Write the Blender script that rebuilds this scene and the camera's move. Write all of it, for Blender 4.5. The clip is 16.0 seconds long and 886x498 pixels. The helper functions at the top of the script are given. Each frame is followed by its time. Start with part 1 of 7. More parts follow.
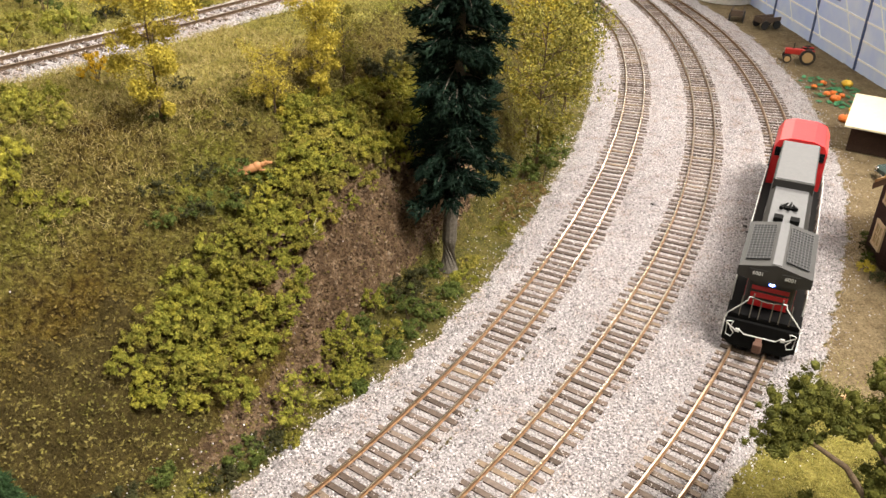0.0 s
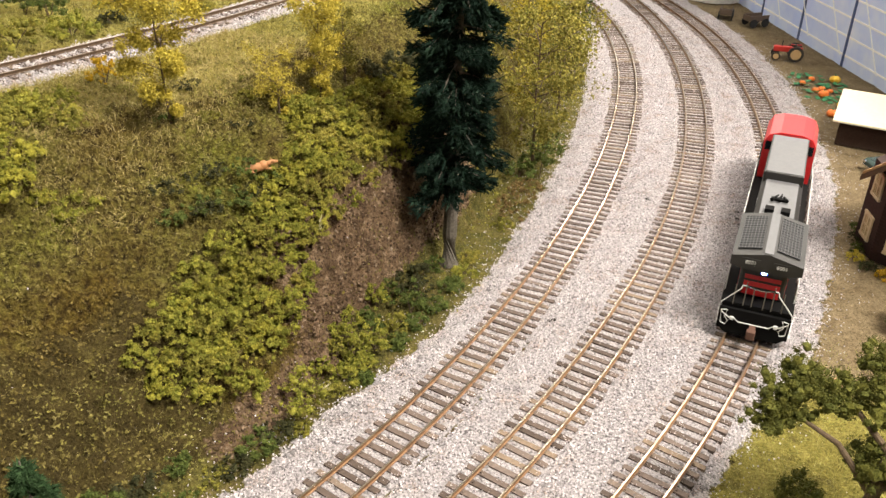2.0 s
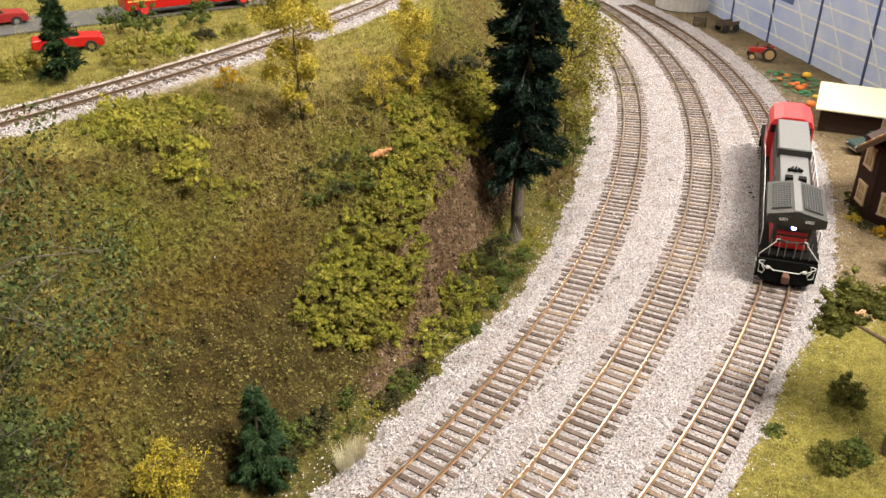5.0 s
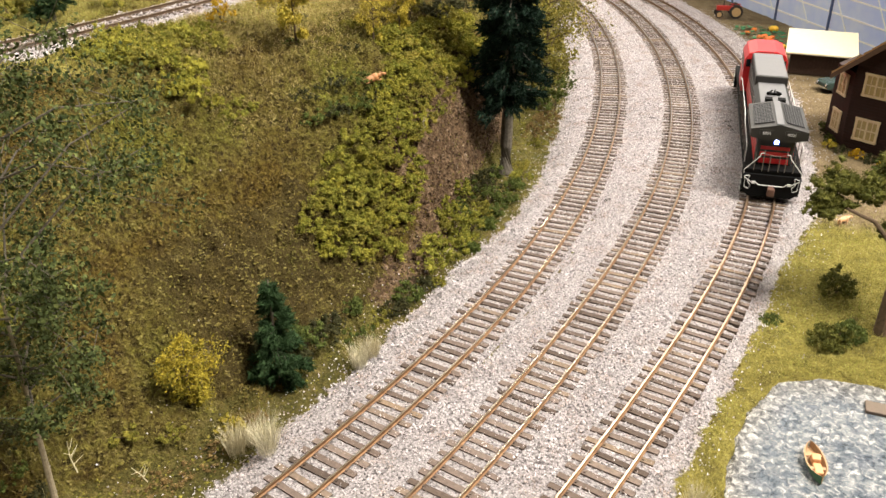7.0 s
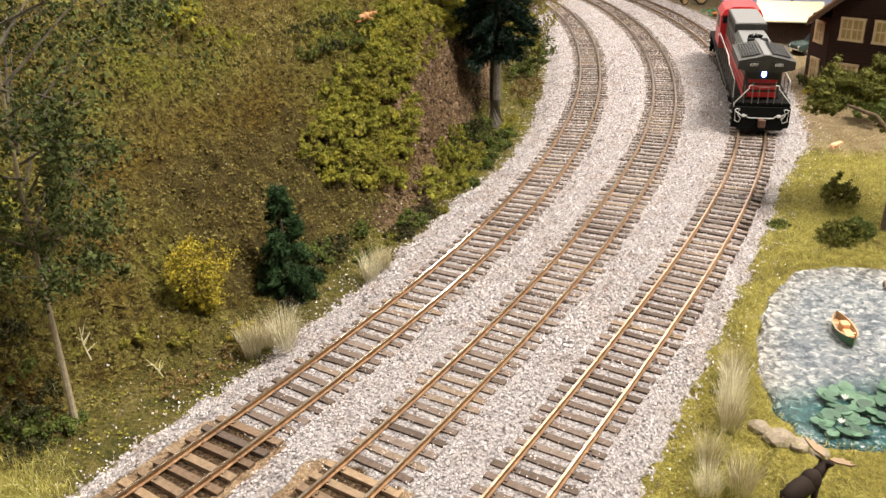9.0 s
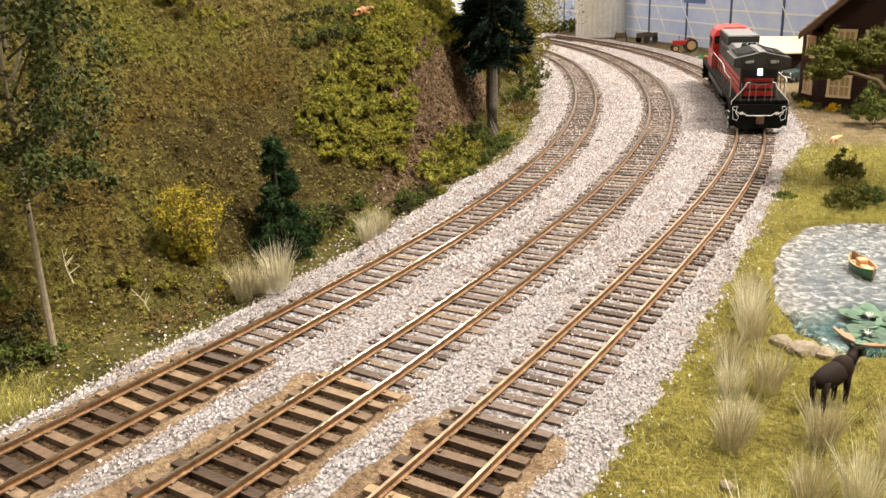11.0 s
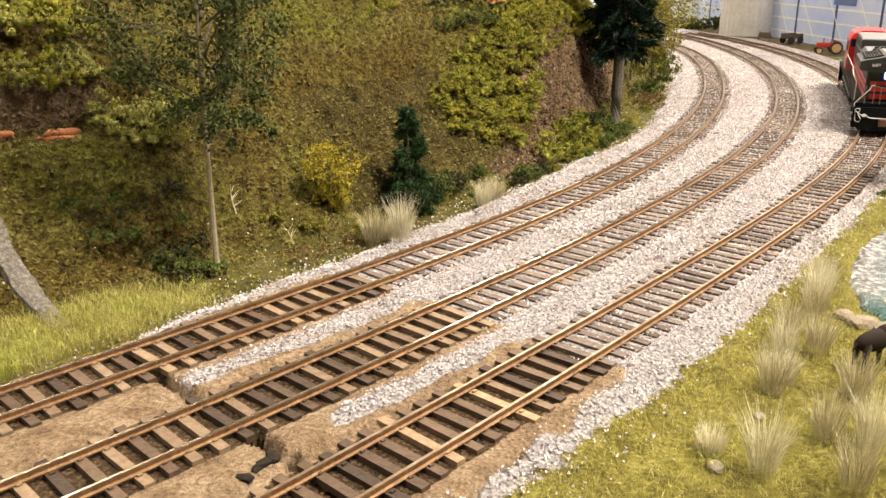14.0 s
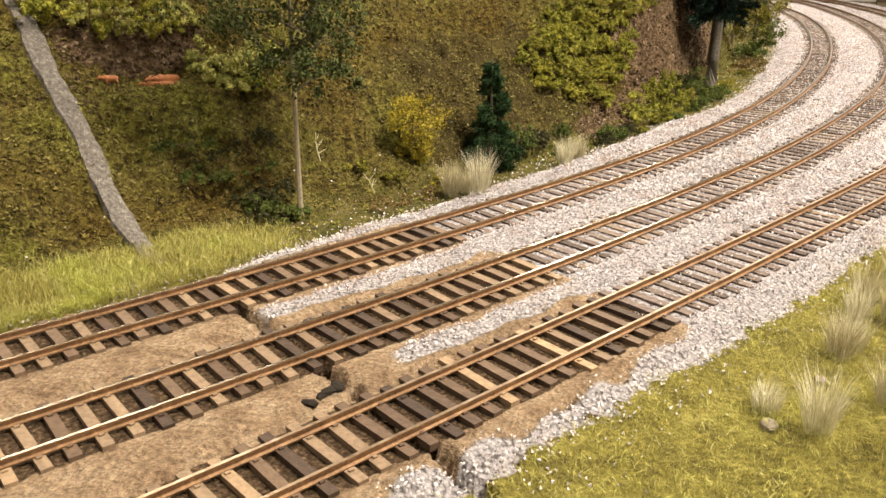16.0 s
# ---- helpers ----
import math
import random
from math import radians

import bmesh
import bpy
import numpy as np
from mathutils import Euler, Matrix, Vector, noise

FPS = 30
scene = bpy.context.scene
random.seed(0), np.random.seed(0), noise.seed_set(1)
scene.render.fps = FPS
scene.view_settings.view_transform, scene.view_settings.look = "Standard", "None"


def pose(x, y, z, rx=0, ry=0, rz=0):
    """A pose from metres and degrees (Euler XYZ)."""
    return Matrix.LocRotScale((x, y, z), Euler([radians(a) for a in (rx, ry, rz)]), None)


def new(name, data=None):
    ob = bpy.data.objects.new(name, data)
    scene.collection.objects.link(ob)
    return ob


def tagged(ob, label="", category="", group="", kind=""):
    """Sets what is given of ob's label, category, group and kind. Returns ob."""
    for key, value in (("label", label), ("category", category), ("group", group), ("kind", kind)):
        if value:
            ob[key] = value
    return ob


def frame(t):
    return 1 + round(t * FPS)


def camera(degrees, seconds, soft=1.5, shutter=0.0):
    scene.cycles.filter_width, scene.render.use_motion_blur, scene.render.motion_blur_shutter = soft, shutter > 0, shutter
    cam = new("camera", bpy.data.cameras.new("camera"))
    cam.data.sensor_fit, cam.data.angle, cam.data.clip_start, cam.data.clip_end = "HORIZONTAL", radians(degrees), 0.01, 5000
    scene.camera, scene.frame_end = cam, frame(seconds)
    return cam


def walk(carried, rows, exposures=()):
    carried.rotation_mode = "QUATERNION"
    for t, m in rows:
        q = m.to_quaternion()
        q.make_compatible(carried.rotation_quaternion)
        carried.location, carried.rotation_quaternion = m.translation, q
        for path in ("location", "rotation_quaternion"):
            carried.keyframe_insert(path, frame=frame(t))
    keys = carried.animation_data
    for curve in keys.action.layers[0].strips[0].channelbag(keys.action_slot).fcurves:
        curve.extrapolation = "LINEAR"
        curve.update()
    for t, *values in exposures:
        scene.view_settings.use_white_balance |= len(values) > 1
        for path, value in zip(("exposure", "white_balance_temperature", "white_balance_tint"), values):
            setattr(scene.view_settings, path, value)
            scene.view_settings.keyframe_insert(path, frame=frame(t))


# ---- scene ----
# camera: seconds, place in metres, yaw to the right, pitch up, roll to the left (degrees)
cam = camera(55.03, 16.0)
ROWS = [
    (0, -0.0077, 0.0265, 0.2583, -1.37, -29.86, 1.59),
    (0.5, -0.0072, 0.0236, 0.2587, -1.34, -29.84, 1.39),
    (1, -0.0072, 0.0211, 0.2599, -1.09, -29.83, 1.35),
    (1.5, -0.0092, 0.0179, 0.2597, -0.95, -29.84, 1.30),
    (2, -0.0120, 0.0138, 0.2605, -0.82, -29.67, 1.06),
    (2.5, -0.0219, 0.0039, 0.2621, -0.53, -29.56, 0.69),
    (3, -0.0387, -0.0128, 0.2590, 0.96, -29.26, -0.63),
    (3.5, -0.0464, -0.0350, 0.2745, 1.94, -29.36, -0.02),
    (4, -0.0622, -0.0612, 0.2764, 2.56, -28.61, 0.71),
    (4.2, -0.0725, -0.0580, 0.2768, 2.50, -28.54, 0.60),
    (6.3, -0.1125, -0.0838, 0.2512, 5.20, -27.36, 0.18),
    (6.5, -0.1164, -0.0844, 0.2450, 5.31, -27.13, 0.03),
    (7, -0.1170, -0.0963, 0.2337, 5.87, -28.00, -0.42),
    (7.5, -0.1197, -0.1061, 0.2188, 6.74, -27.55, -1.73),
    (8, -0.1246, -0.1118, 0.2044, 7.72, -27.10, -1.98),
    (8.5, -0.1345, -0.1172, 0.1859, 8.31, -26.03, -1.69),
    (9, -0.1416, -0.1159, 0.1729, 8.54, -24.87, -1.86),
    (9.5, -0.1440, -0.1153, 0.1550, 8.29, -23.68, -2.49),
    (9.7, -0.1433, -0.1152, 0.1483, 8.32, -23.11, -2.75),
    (11.8, -0.1516, -0.1360, 0.1053, 9.37, -17.25, -1.91),
    (12, -0.1528, -0.1381, 0.1057, 9.20, -18.19, -1.86),
    (12.5, -0.1542, -0.1441, 0.1076, 9.05, -19.02, -1.10),
    (13, -0.1477, -0.1535, 0.1128, 6.33, -19.93, -1.13),
    (13.5, -0.1406, -0.1637, 0.1162, 1.13, -19.62, -0.58),
    (14, -0.1427, -0.1730, 0.1150, -0.11, -19.02, -0.44),
    (14.5, -0.1419, -0.1794, 0.1170, -4.91, -21.17, -0.82),
    (15, -0.1384, -0.1785, 0.1156, -6.80, -21.51, -0.38),
    (15.5, -0.1380, -0.1777, 0.1148, -6.78, -20.93, -0.07),
    (16, -0.1351, -0.1803, 0.1129, -6.79, -21.41, -0.19),
]
walk(cam, [(t, pose(x, y, z, 0, 0, -yaw) @ pose(0, 0, 0, 90 + pitch) @ pose(0, 0, 0, 0, 0, roll)) for t, x, y, z, yaw, pitch, roll in ROWS], [(0, -0.15, 6450, 10), (4, -0.13, 6520, 10), (8, -0.12, 6500, 10), (9.5, -0.11, 6600, 10), (12, -0.05, 6850, 10), (13, -0.04, 6900, 10), (14, 0.09, 7000, 10), (15, 0.07, 7000, 10), (16, 0.03, 7000, 10)])
# ---- end of camera ----

# ---------------------------------------------------------------- light
world = bpy.data.worlds.new("room_light")
scene.world = world
world.use_nodes = True
world.node_tree.nodes["Background"].inputs[0].default_value = (1.0, 0.93, 0.82, 1)
world.node_tree.nodes["Background"].inputs[1].default_value = 0.035
LAMPS = [(-1.3, -0.5, 30), (1.0, -0.2, 162), (-1.3, 1.7, 38), (1.0, 1.7, 116), (0.3, 4.0, 90)]
for lx, ly, power in LAMPS:
    lamp = bpy.data.lights.new("ceiling_lamp", "AREA")
    lamp.shape, lamp.size, lamp.size_y, lamp.energy = "RECTANGLE", 1.1, 0.5, power
    lamp.color = (1.0, 0.92, 0.80)
    new("ceiling_lamp", lamp).matrix_world = pose(lx, ly, 1.72)
scene.view_settings.exposure = 0.0

rng = np.random.default_rng(7)


# ---------------------------------------------------------------- materials
def nodes_of(name):
    m = bpy.data.materials.new(name)
    m.use_nodes = True
    return m, m.node_tree.nodes, m.node_tree.links, m.node_tree.nodes["Principled BSDF"]


def noise_node(n, l, scale, detail=4, rough=0.6, coord=None):
    tex = n.new("ShaderNodeTexNoise")
    tex.inputs["Scale"].default_value, tex.inputs["Detail"].default_value = scale, detail
    tex.inputs["Roughness"].default_value = rough
    if coord is None:
        coord = n.new("ShaderNodeNewGeometry").outputs["Position"]
    l.new(coord, tex.inputs["Vector"])
    return tex


def ramp_node(n, l, value, stops):
    r = n.new("ShaderNodeValToRGB")
    while len(r.color_ramp.elements) < len(stops):
        r.color_ramp.elements.new(0.5)
    for e, (at, c) in zip(r.color_ramp.elements, stops):
        e.position, e.color = at, (*c, 1)
    l.new(value, r.inputs["Fac"])
    return r.outputs["Color"]


def mix_node(n, l, fac, a, b, mode="MIX"):
    m = n.new("ShaderNodeMix")
    m.data_type, m.blend_type = "RGBA", mode
    for socket, v in ((m.inputs[0], fac), (m.inputs[6], a), (m.inputs[7], b)):
        if isinstance(v, (int, float)):
            socket.default_value = v
        elif isinstance(v, tuple):
            socket.default_value = (*v, 1)
        else:
            l.new(v, socket)
    return m.outputs[2]


def bump_node(n, l, b, height, strength, dist):
    bp = n.new("ShaderNodeBump")
    bp.inputs["Strength"].default_value, bp.inputs["Distance"].default_value = strength, dist
    l.new(height, bp.inputs["Height"])
    l.new(bp.outputs["Normal"], b.inputs["Normal"])


def grainy(name, stops, scale, rough=0.8, bump=0.4, dist=0.0006, metal=0.0, fine=4.0, spec=0.3):
    """A surface that varies from colour to colour by a coarse noise, with a finer one laid over it."""
    m, n, l, b = nodes_of(name)
    big, small = noise_node(n, l, scale), noise_node(n, l, scale * fine, 5)
    v = n.new("ShaderNodeMath")
    v.operation = "MULTIPLY_ADD"
    l.new(small.outputs["Fac"], v.inputs[0])
    v.inputs[1].default_value = 0.45
    half = n.new("ShaderNodeMath")
    half.operation = "MULTIPLY"
    l.new(big.outputs["Fac"], half.inputs[0])
    half.inputs[1].default_value = 0.55
    l.new(half.outputs[0], v.inputs[2])
    l.new(ramp_node(n, l, v.outputs[0], stops), b.inputs["Base Color"])
    b.inputs["Roughness"].default_value, b.inputs["Metallic"].default_value = rough, metal
    b.inputs["Specular IOR Level"].default_value = spec
    if bump:
        bump_node(n, l, b, v.outputs[0], bump, dist)
    return m


def by_piece(name, stops, rough=0.9, scale=900, per="island", spec=0.15, patch=None, calm=1.0):
    """Crumbs, stones and ties: each piece has its own tone, nearer to the mean where calm is low."""
    mean = [sum(c[i] for _, c in stops) / len(stops) for i in range(3)]
    stops = [(at, tuple(m + (v - m) * calm for v, m in zip(c, mean))) for at, c in stops]
    m, n, l, b = nodes_of(name)
    if per == "island":
        pick = n.new("ShaderNodeNewGeometry").outputs["Random Per Island"]
    else:
        pick = n.new("ShaderNodeObjectInfo").outputs["Random"]
    tone = ramp_node(n, l, pick, stops)
    tex = noise_node(n, l, scale, 3)
    col = mix_node(n, l, 0.55, tone, ramp_node(n, l, tex.outputs["Fac"], [(0.3, (0.25, 0.25, 0.25)), (0.7, (1, 1, 1))]), "MULTIPLY")
    if patch:
        wide = noise_node(n, l, patch[0], 4)
        col = mix_node(n, l, 0.9, col, ramp_node(n, l, wide.outputs["Fac"], patch[1]), "MULTIPLY")
    l.new(col, b.inputs["Base Color"])
    b.inputs["Roughness"].default_value, b.inputs["Specular IOR Level"].default_value = rough, spec
    bump_node(n, l, b, tex.outputs["Fac"], 0.6, 0.0006)
    return m


def plain(name, c, rough=0.5, metal=0.0, spec=0.4, vary=0.12, scale=300, bump=0.08):
    lo, hi = tuple(max(0, v * (1 - vary)) for v in c), tuple(min(1, v * (1 + vary)) for v in c)
    return grainy(name, [(0.3, lo), (0.7, hi)], scale, rough, bump, 0.0003, metal, 4, spec)


CLUSTER = (240, [(0.36, (0.50, 0.56, 0.46)), (0.5, (0.95, 0.95, 0.92)), (0.62, (1.22, 1.18, 1.05))])
M = {
    "rail_side": grainy("rusty_rail", [(0.3, (0.085, 0.043, 0.021)), (0.55, (0.19, 0.105, 0.052)), (0.75, (0.31, 0.19, 0.10))], 260, 0.55, 0.3, 0.0003, 0.35),
    "rail_top": grainy("worn_rail_head", [(0.3, (0.25, 0.19, 0.135)), (0.5, (0.46, 0.39, 0.31)), (0.7, (0.74, 0.69, 0.62))], 90, 0.24, 0.12, 0.0002, 0.9, 5),
    "rail_brown": grainy("dark_brown_rail", [(0.3, (0.045, 0.028, 0.017)), (0.7, (0.13, 0.085, 0.052))], 260, 0.7, 0.3, 0.0003, 0.2),
    "rail_low_glint": grainy("low_glint_rail_head", [(0.3, (0.17, 0.115, 0.075)), (0.5, (0.30, 0.22, 0.155)), (0.7, (0.50, 0.42, 0.33))], 90, 0.36, 0.12, 0.0002, 0.75, 5),
    "tie": by_piece("weathered_tie", [(0.0, (0.04, 0.028, 0.023)), (0.25, (0.08, 0.058, 0.048)), (0.5, (0.125, 0.094, 0.080)), (0.8, (0.175, 0.137, 0.12)), (0.93, (0.19, 0.14, 0.10)), (1, (0.23, 0.165, 0.11))], 0.85, 500, "object", 0.25, calm=0.75),
    "tie_bare": by_piece("brown_stained_tie", [(0.0, (0.04, 0.024, 0.016)), (0.3, (0.09, 0.055, 0.034)), (0.6, (0.15, 0.098, 0.062)), (0.85, (0.22, 0.152, 0.096)), (1, (0.32, 0.215, 0.125))], 0.7, 450, "object", 0.35),
    "stone": by_piece("ballast_stone", [(0.0, (0.13, 0.12, 0.127)), (0.07, (0.30, 0.28, 0.295)), (0.2, (0.52, 0.49, 0.505)), (0.6, (0.72, 0.68, 0.70)), (1.0, (0.93, 0.885, 0.90))], 0.85, 1500, patch=(75, [(0.36, (0.76, 0.65, 0.57)), (0.47, (0.94, 0.905, 0.89)), (0.6, (1.03, 1.03, 1.03))])),
    "stone_upper": by_piece("grey_ballast_stone", [(0.0, (0.12, 0.105, 0.10)), (0.2, (0.30, 0.27, 0.265)), (0.6, (0.46, 0.42, 0.415)), (1.0, (0.62, 0.58, 0.57))], 0.9, 1500),
    "foam_olive": by_piece("olive_foliage_foam", [(0, (0.1197, 0.1134, 0.0202)), (0.5, (0.2268, 0.2092, 0.034)), (1, (0.3654, 0.3276, 0.0693))], scale=1500, calm=0.45, patch=CLUSTER),
    "foam_lime": by_piece("yellow_green_foliage_foam", [(0, (0.1324, 0.1348, 0.0193)), (0.5, (0.2408, 0.2372, 0.0337)), (1, (0.3672, 0.3492, 0.0662))], scale=1500, calm=0.45, patch=CLUSTER),
    "foam_gold": by_piece("bright_yellow_green_foam", [(0, (0.1764, 0.1714, 0.0227)), (0.5, (0.3087, 0.2898, 0.0378)), (1, (0.4536, 0.4158, 0.0756))], scale=1500, calm=0.45, patch=CLUSTER),
    "foam_pale": by_piece("pale_lime_foliage_foam", [(0, (0.26, 0.26, 0.065)), (0.5, (0.38, 0.37, 0.11)), (1, (0.50, 0.48, 0.17))], scale=1500, calm=0.45, patch=CLUSTER),
    "foam_green": by_piece("mid_green_foliage_foam", [(0, (0.052, 0.0715, 0.0182)), (0.5, (0.091, 0.1196, 0.026)), (1, (0.1495, 0.182, 0.0455))], scale=1500, calm=0.45, patch=CLUSTER),
    "foam_dark": by_piece("dark_foliage_foam", [(0, (0.022, 0.026, 0.012)), (0.6, (0.055, 0.058, 0.022)), (1, (0.10, 0.092, 0.04))], scale=1500, calm=0.45, patch=CLUSTER),
    "foam_oak": by_piece("oak_foliage_foam", [(0, (0.0378, 0.0432, 0.0086)), (0.5, (0.0918, 0.0972, 0.0173)), (1, (0.1728, 0.1674, 0.0378))], scale=1500, calm=0.45, patch=CLUSTER),
    "leaf_yellow": by_piece("yellow_leaf_flock", [(0, (0.324, 0.258, 0.0288)), (0.5, (0.468, 0.378, 0.048)), (1, (0.624, 0.516, 0.09))]),
    "leaf_gold": by_piece("golden_leaf_flock", [(0, (0.35, 0.20, 0.01)), (1, (0.68, 0.45, 0.03))]),
    "leaf_moss": by_piece("mossy_leaf_flock", [(0, (0.1375, 0.125, 0.0225)), (0.5, (0.275, 0.2438, 0.0438)), (1, (0.425, 0.3687, 0.0875))], calm=0.6, patch=CLUSTER),
    "leaf_dark": by_piece("dark_leaf_flock", [(0, (0.026, 0.038, 0.012)), (0.6, (0.07, 0.09, 0.027)), (1, (0.13, 0.15, 0.045))]),
    "leaf_olive": by_piece("olive_yellow_leaf_flock", [(0, (0.2375, 0.1923, 0.0204)), (0.5, (0.3506, 0.285, 0.0294)), (1, (0.4863, 0.3902, 0.0566))], calm=0.6, patch=CLUSTER),
    "foam_tan": by_piece("tan_dead_growth", [(0, (0.11, 0.07, 0.024)), (0.6, (0.21, 0.14, 0.05)), (1, (0.34, 0.25, 0.11))]),
    "needle": by_piece("fir_needles", [(0, (0.003, 0.010, 0.007)), (0.6, (0.010, 0.027, 0.017)), (1, (0.03, 0.058, 0.036))]),
    "needle_b": by_piece("spruce_needles", [(0, (0.012, 0.028, 0.009)), (0.6, (0.032, 0.068, 0.024)), (1, (0.07, 0.12, 0.05))]),
    "straw": by_piece("dry_grass_fibre", [(0, (0.6048, 0.5488, 0.3696)), (0.5, (0.8064, 0.7504, 0.5488)), (1, (0.95, 0.9072, 0.7168))]),
    "straw_dark": by_piece("brown_grass_fibre", [(0, (0.396, 0.341, 0.198)), (0.5, (0.616, 0.55, 0.363)), (1, (0.792, 0.726, 0.528))]),
    "blade": by_piece("static_grass_blade", [(0, (0.22, 0.21, 0.04)), (0.45, (0.385, 0.365, 0.085)), (0.8, (0.51, 0.475, 0.145)), (1, (0.64, 0.595, 0.29))], calm=0.75, patch=(30, [(0.36, (0.76, 0.70, 0.64)), (0.5, (1, 1, 1)), (0.64, (0.95, 1.05, 0.75))])),
    "turf": by_piece("turf_crumb", [(0, (0.0825, 0.0638, 0.0187)), (0.5, (0.1485, 0.1232, 0.0308)), (1, (0.231, 0.198, 0.0506))], calm=0.85, patch=(14, [(0.38, (0.80, 0.68, 0.56)), (0.5, (1, 1, 1)), (0.64, (0.98, 1.12, 0.85))])),
    "fibre": by_piece("dead_grass_fibre", [(0, (0.12, 0.10, 0.035)), (0.6, (0.26, 0.22, 0.08)), (1, (0.44, 0.38, 0.18))]),
    "clod": by_piece("turf_clod", [(0, (0.0633, 0.0483, 0.0161)), (0.5, (0.1437, 0.1173, 0.0299)), (0.9, (0.2127, 0.1817, 0.046)), (1, (0.345, 0.2875, 0.115))], calm=0.5, scale=900, patch=(14, [(0.38, (0.80, 0.68, 0.56)), (0.5, (1, 1, 1)), (0.64, (0.98, 1.12, 0.85))])),
    "slope_blade": by_piece("olive_brown_static_grass", [(0, (0.10, 0.078, 0.02)), (0.5, (0.185, 0.152, 0.038)), (1, (0.29, 0.245, 0.07))], patch=(14, [(0.38, (0.86, 0.74, 0.62)), (0.5, (1, 1, 1)), (0.64, (0.96, 1.08, 0.85))])),
    "tangle": by_piece("dry_grass_tangle", [(0, (0.20, 0.15, 0.042)), (0.5, (0.37, 0.29, 0.10)), (1, (0.57, 0.47, 0.22))]),
    "bark": grainy("grey_bark", [(0.3, (0.045, 0.038, 0.03)), (0.7, (0.16, 0.14, 0.115))], 500, 0.9, 0.8, 0.0008),
    "bark_brown": grainy("brown_bark", [(0.3, (0.05, 0.035, 0.022)), (0.7, (0.15, 0.105, 0.065))], 500, 0.9, 0.8, 0.0006),
    "twig": plain("pale_twig", (0.42, 0.38, 0.24), 0.8),
}
M["bark_pale"] = grainy("pale_twig_bark", [(0.3, (0.16, 0.13, 0.09)), (0.7, (0.34, 0.29, 0.2))], 500, 0.9, 0.4, 0.0004)


def ground_material():
    m, n, l, b = nodes_of("scenery_ground")
    zone, wild = n.new("ShaderNodeVertexColor"), n.new("ShaderNodeVertexColor")
    zone.layer_name, wild.layer_name = "zone", "wild"
    za, wa = n.new("ShaderNodeSeparateColor"), n.new("ShaderNodeSeparateColor")
    l.new(zone.outputs["Color"], za.inputs[0])
    l.new(wild.outputs["Color"], wa.inputs[0])
    big, mid, fine = noise_node(n, l, 14, 4), noise_node(n, l, 95, 5, 0.7), noise_node(n, l, 750, 6, 0.7)
    cell = n.new("ShaderNodeTexVoronoi")
    cell.inputs["Scale"].default_value = 850
    l.new(n.new("ShaderNodeNewGeometry").outputs["Position"], cell.inputs["Vector"])

    def soft(value, amount=0.6):
        # the border of a zone frays by the middle noise
        a = n.new("ShaderNodeMath")
        a.operation = "MULTIPLY_ADD"
        l.new(mid.outputs["Fac"], a.inputs[0])
        a.inputs[1].default_value = amount
        l.new(value, a.inputs[2])
        r = n.new("ShaderNodeMapRange")
        r.inputs[1].default_value, r.inputs[2].default_value = 0.5 + amount * 0.5 - 0.12, 0.5 + amount * 0.5 + 0.12
        l.new(a.outputs[0], r.inputs[0])
        return r.outputs[0]

    clod = noise_node(n, l, 330, 3, 0.55)
    both = n.new("ShaderNodeMath")
    both.operation = "MULTIPLY_ADD"
    l.new(clod.outputs["Fac"], both.inputs[0])
    both.inputs[1].default_value = 0.65
    third = n.new("ShaderNodeMath")
    third.operation = "MULTIPLY"
    l.new(mid.outputs["Fac"], third.inputs[0])
    third.inputs[1].default_value = 0.35
    l.new(third.outputs[0], both.inputs[2])
    turf = ramp_node(n, l, both.outputs[0], [(0.36, (0.032, 0.023, 0.009)), (0.46, (0.092, 0.071, 0.020)), (0.55, (0.148, 0.124, 0.030)), (0.66, (0.205, 0.182, 0.046))])
    patch = ramp_node(n, l, big.outputs["Fac"], [(0.38, (0.75, 0.62, 0.5)), (0.5, (1, 1, 1)), (0.64, (1.05, 1.25, 0.8))])
    col = mix_node(n, l, 0.9, turf, patch, "MULTIPLY")
    brown_patch = ramp_node(n, l, mid.outputs["Fac"], [(0.3, (0.034, 0.025, 0.010)), (0.55, (0.075, 0.057, 0.018)), (0.75, (0.12, 0.098, 0.029))])
    col = mix_node(n, l, soft(wild.outputs["Alpha"]), col, brown_patch)
    speck = ramp_node(n, l, fine.outputs["Fac"], [(0.32, (0.35, 0.32, 0.3)), (0.55, (1, 1, 1)), (0.7, (1.5, 1.45, 1.3))])
    grass = ramp_node(n, l, mid.outputs["Fac"], [(0.3, (0.12, 0.10, 0.03)), (0.5, (0.22, 0.19, 0.045)), (0.7, (0.32, 0.28, 0.08))])
    verge = ramp_node(n, l, mid.outputs["Fac"], [(0.3, (0.055, 0.056, 0.016)), (0.55, (0.125, 0.108, 0.032)), (0.72, (0.22, 0.17, 0.075))])
    earth = ramp_node(n, l, mid.outputs["Fac"], [(0.3, (0.17, 0.125, 0.07)), (0.7, (0.30, 0.235, 0.14))])
    sand = ramp_node(n, l, mid.outputs["Fac"], [(0.3, (0.19, 0.122, 0.074)), (0.5, (0.32, 0.225, 0.145)), (0.72, (0.46, 0.355, 0.245))])
    # shade of the gaps between bare ties, painted dark over the sand
    tie_gap_shade = ramp_node(n, l, fine.outputs["Fac"], [(0.3, (0.04, 0.025, 0.015)), (0.55, (0.105, 0.068, 0.04)), (0.75, (0.22, 0.155, 0.098))])
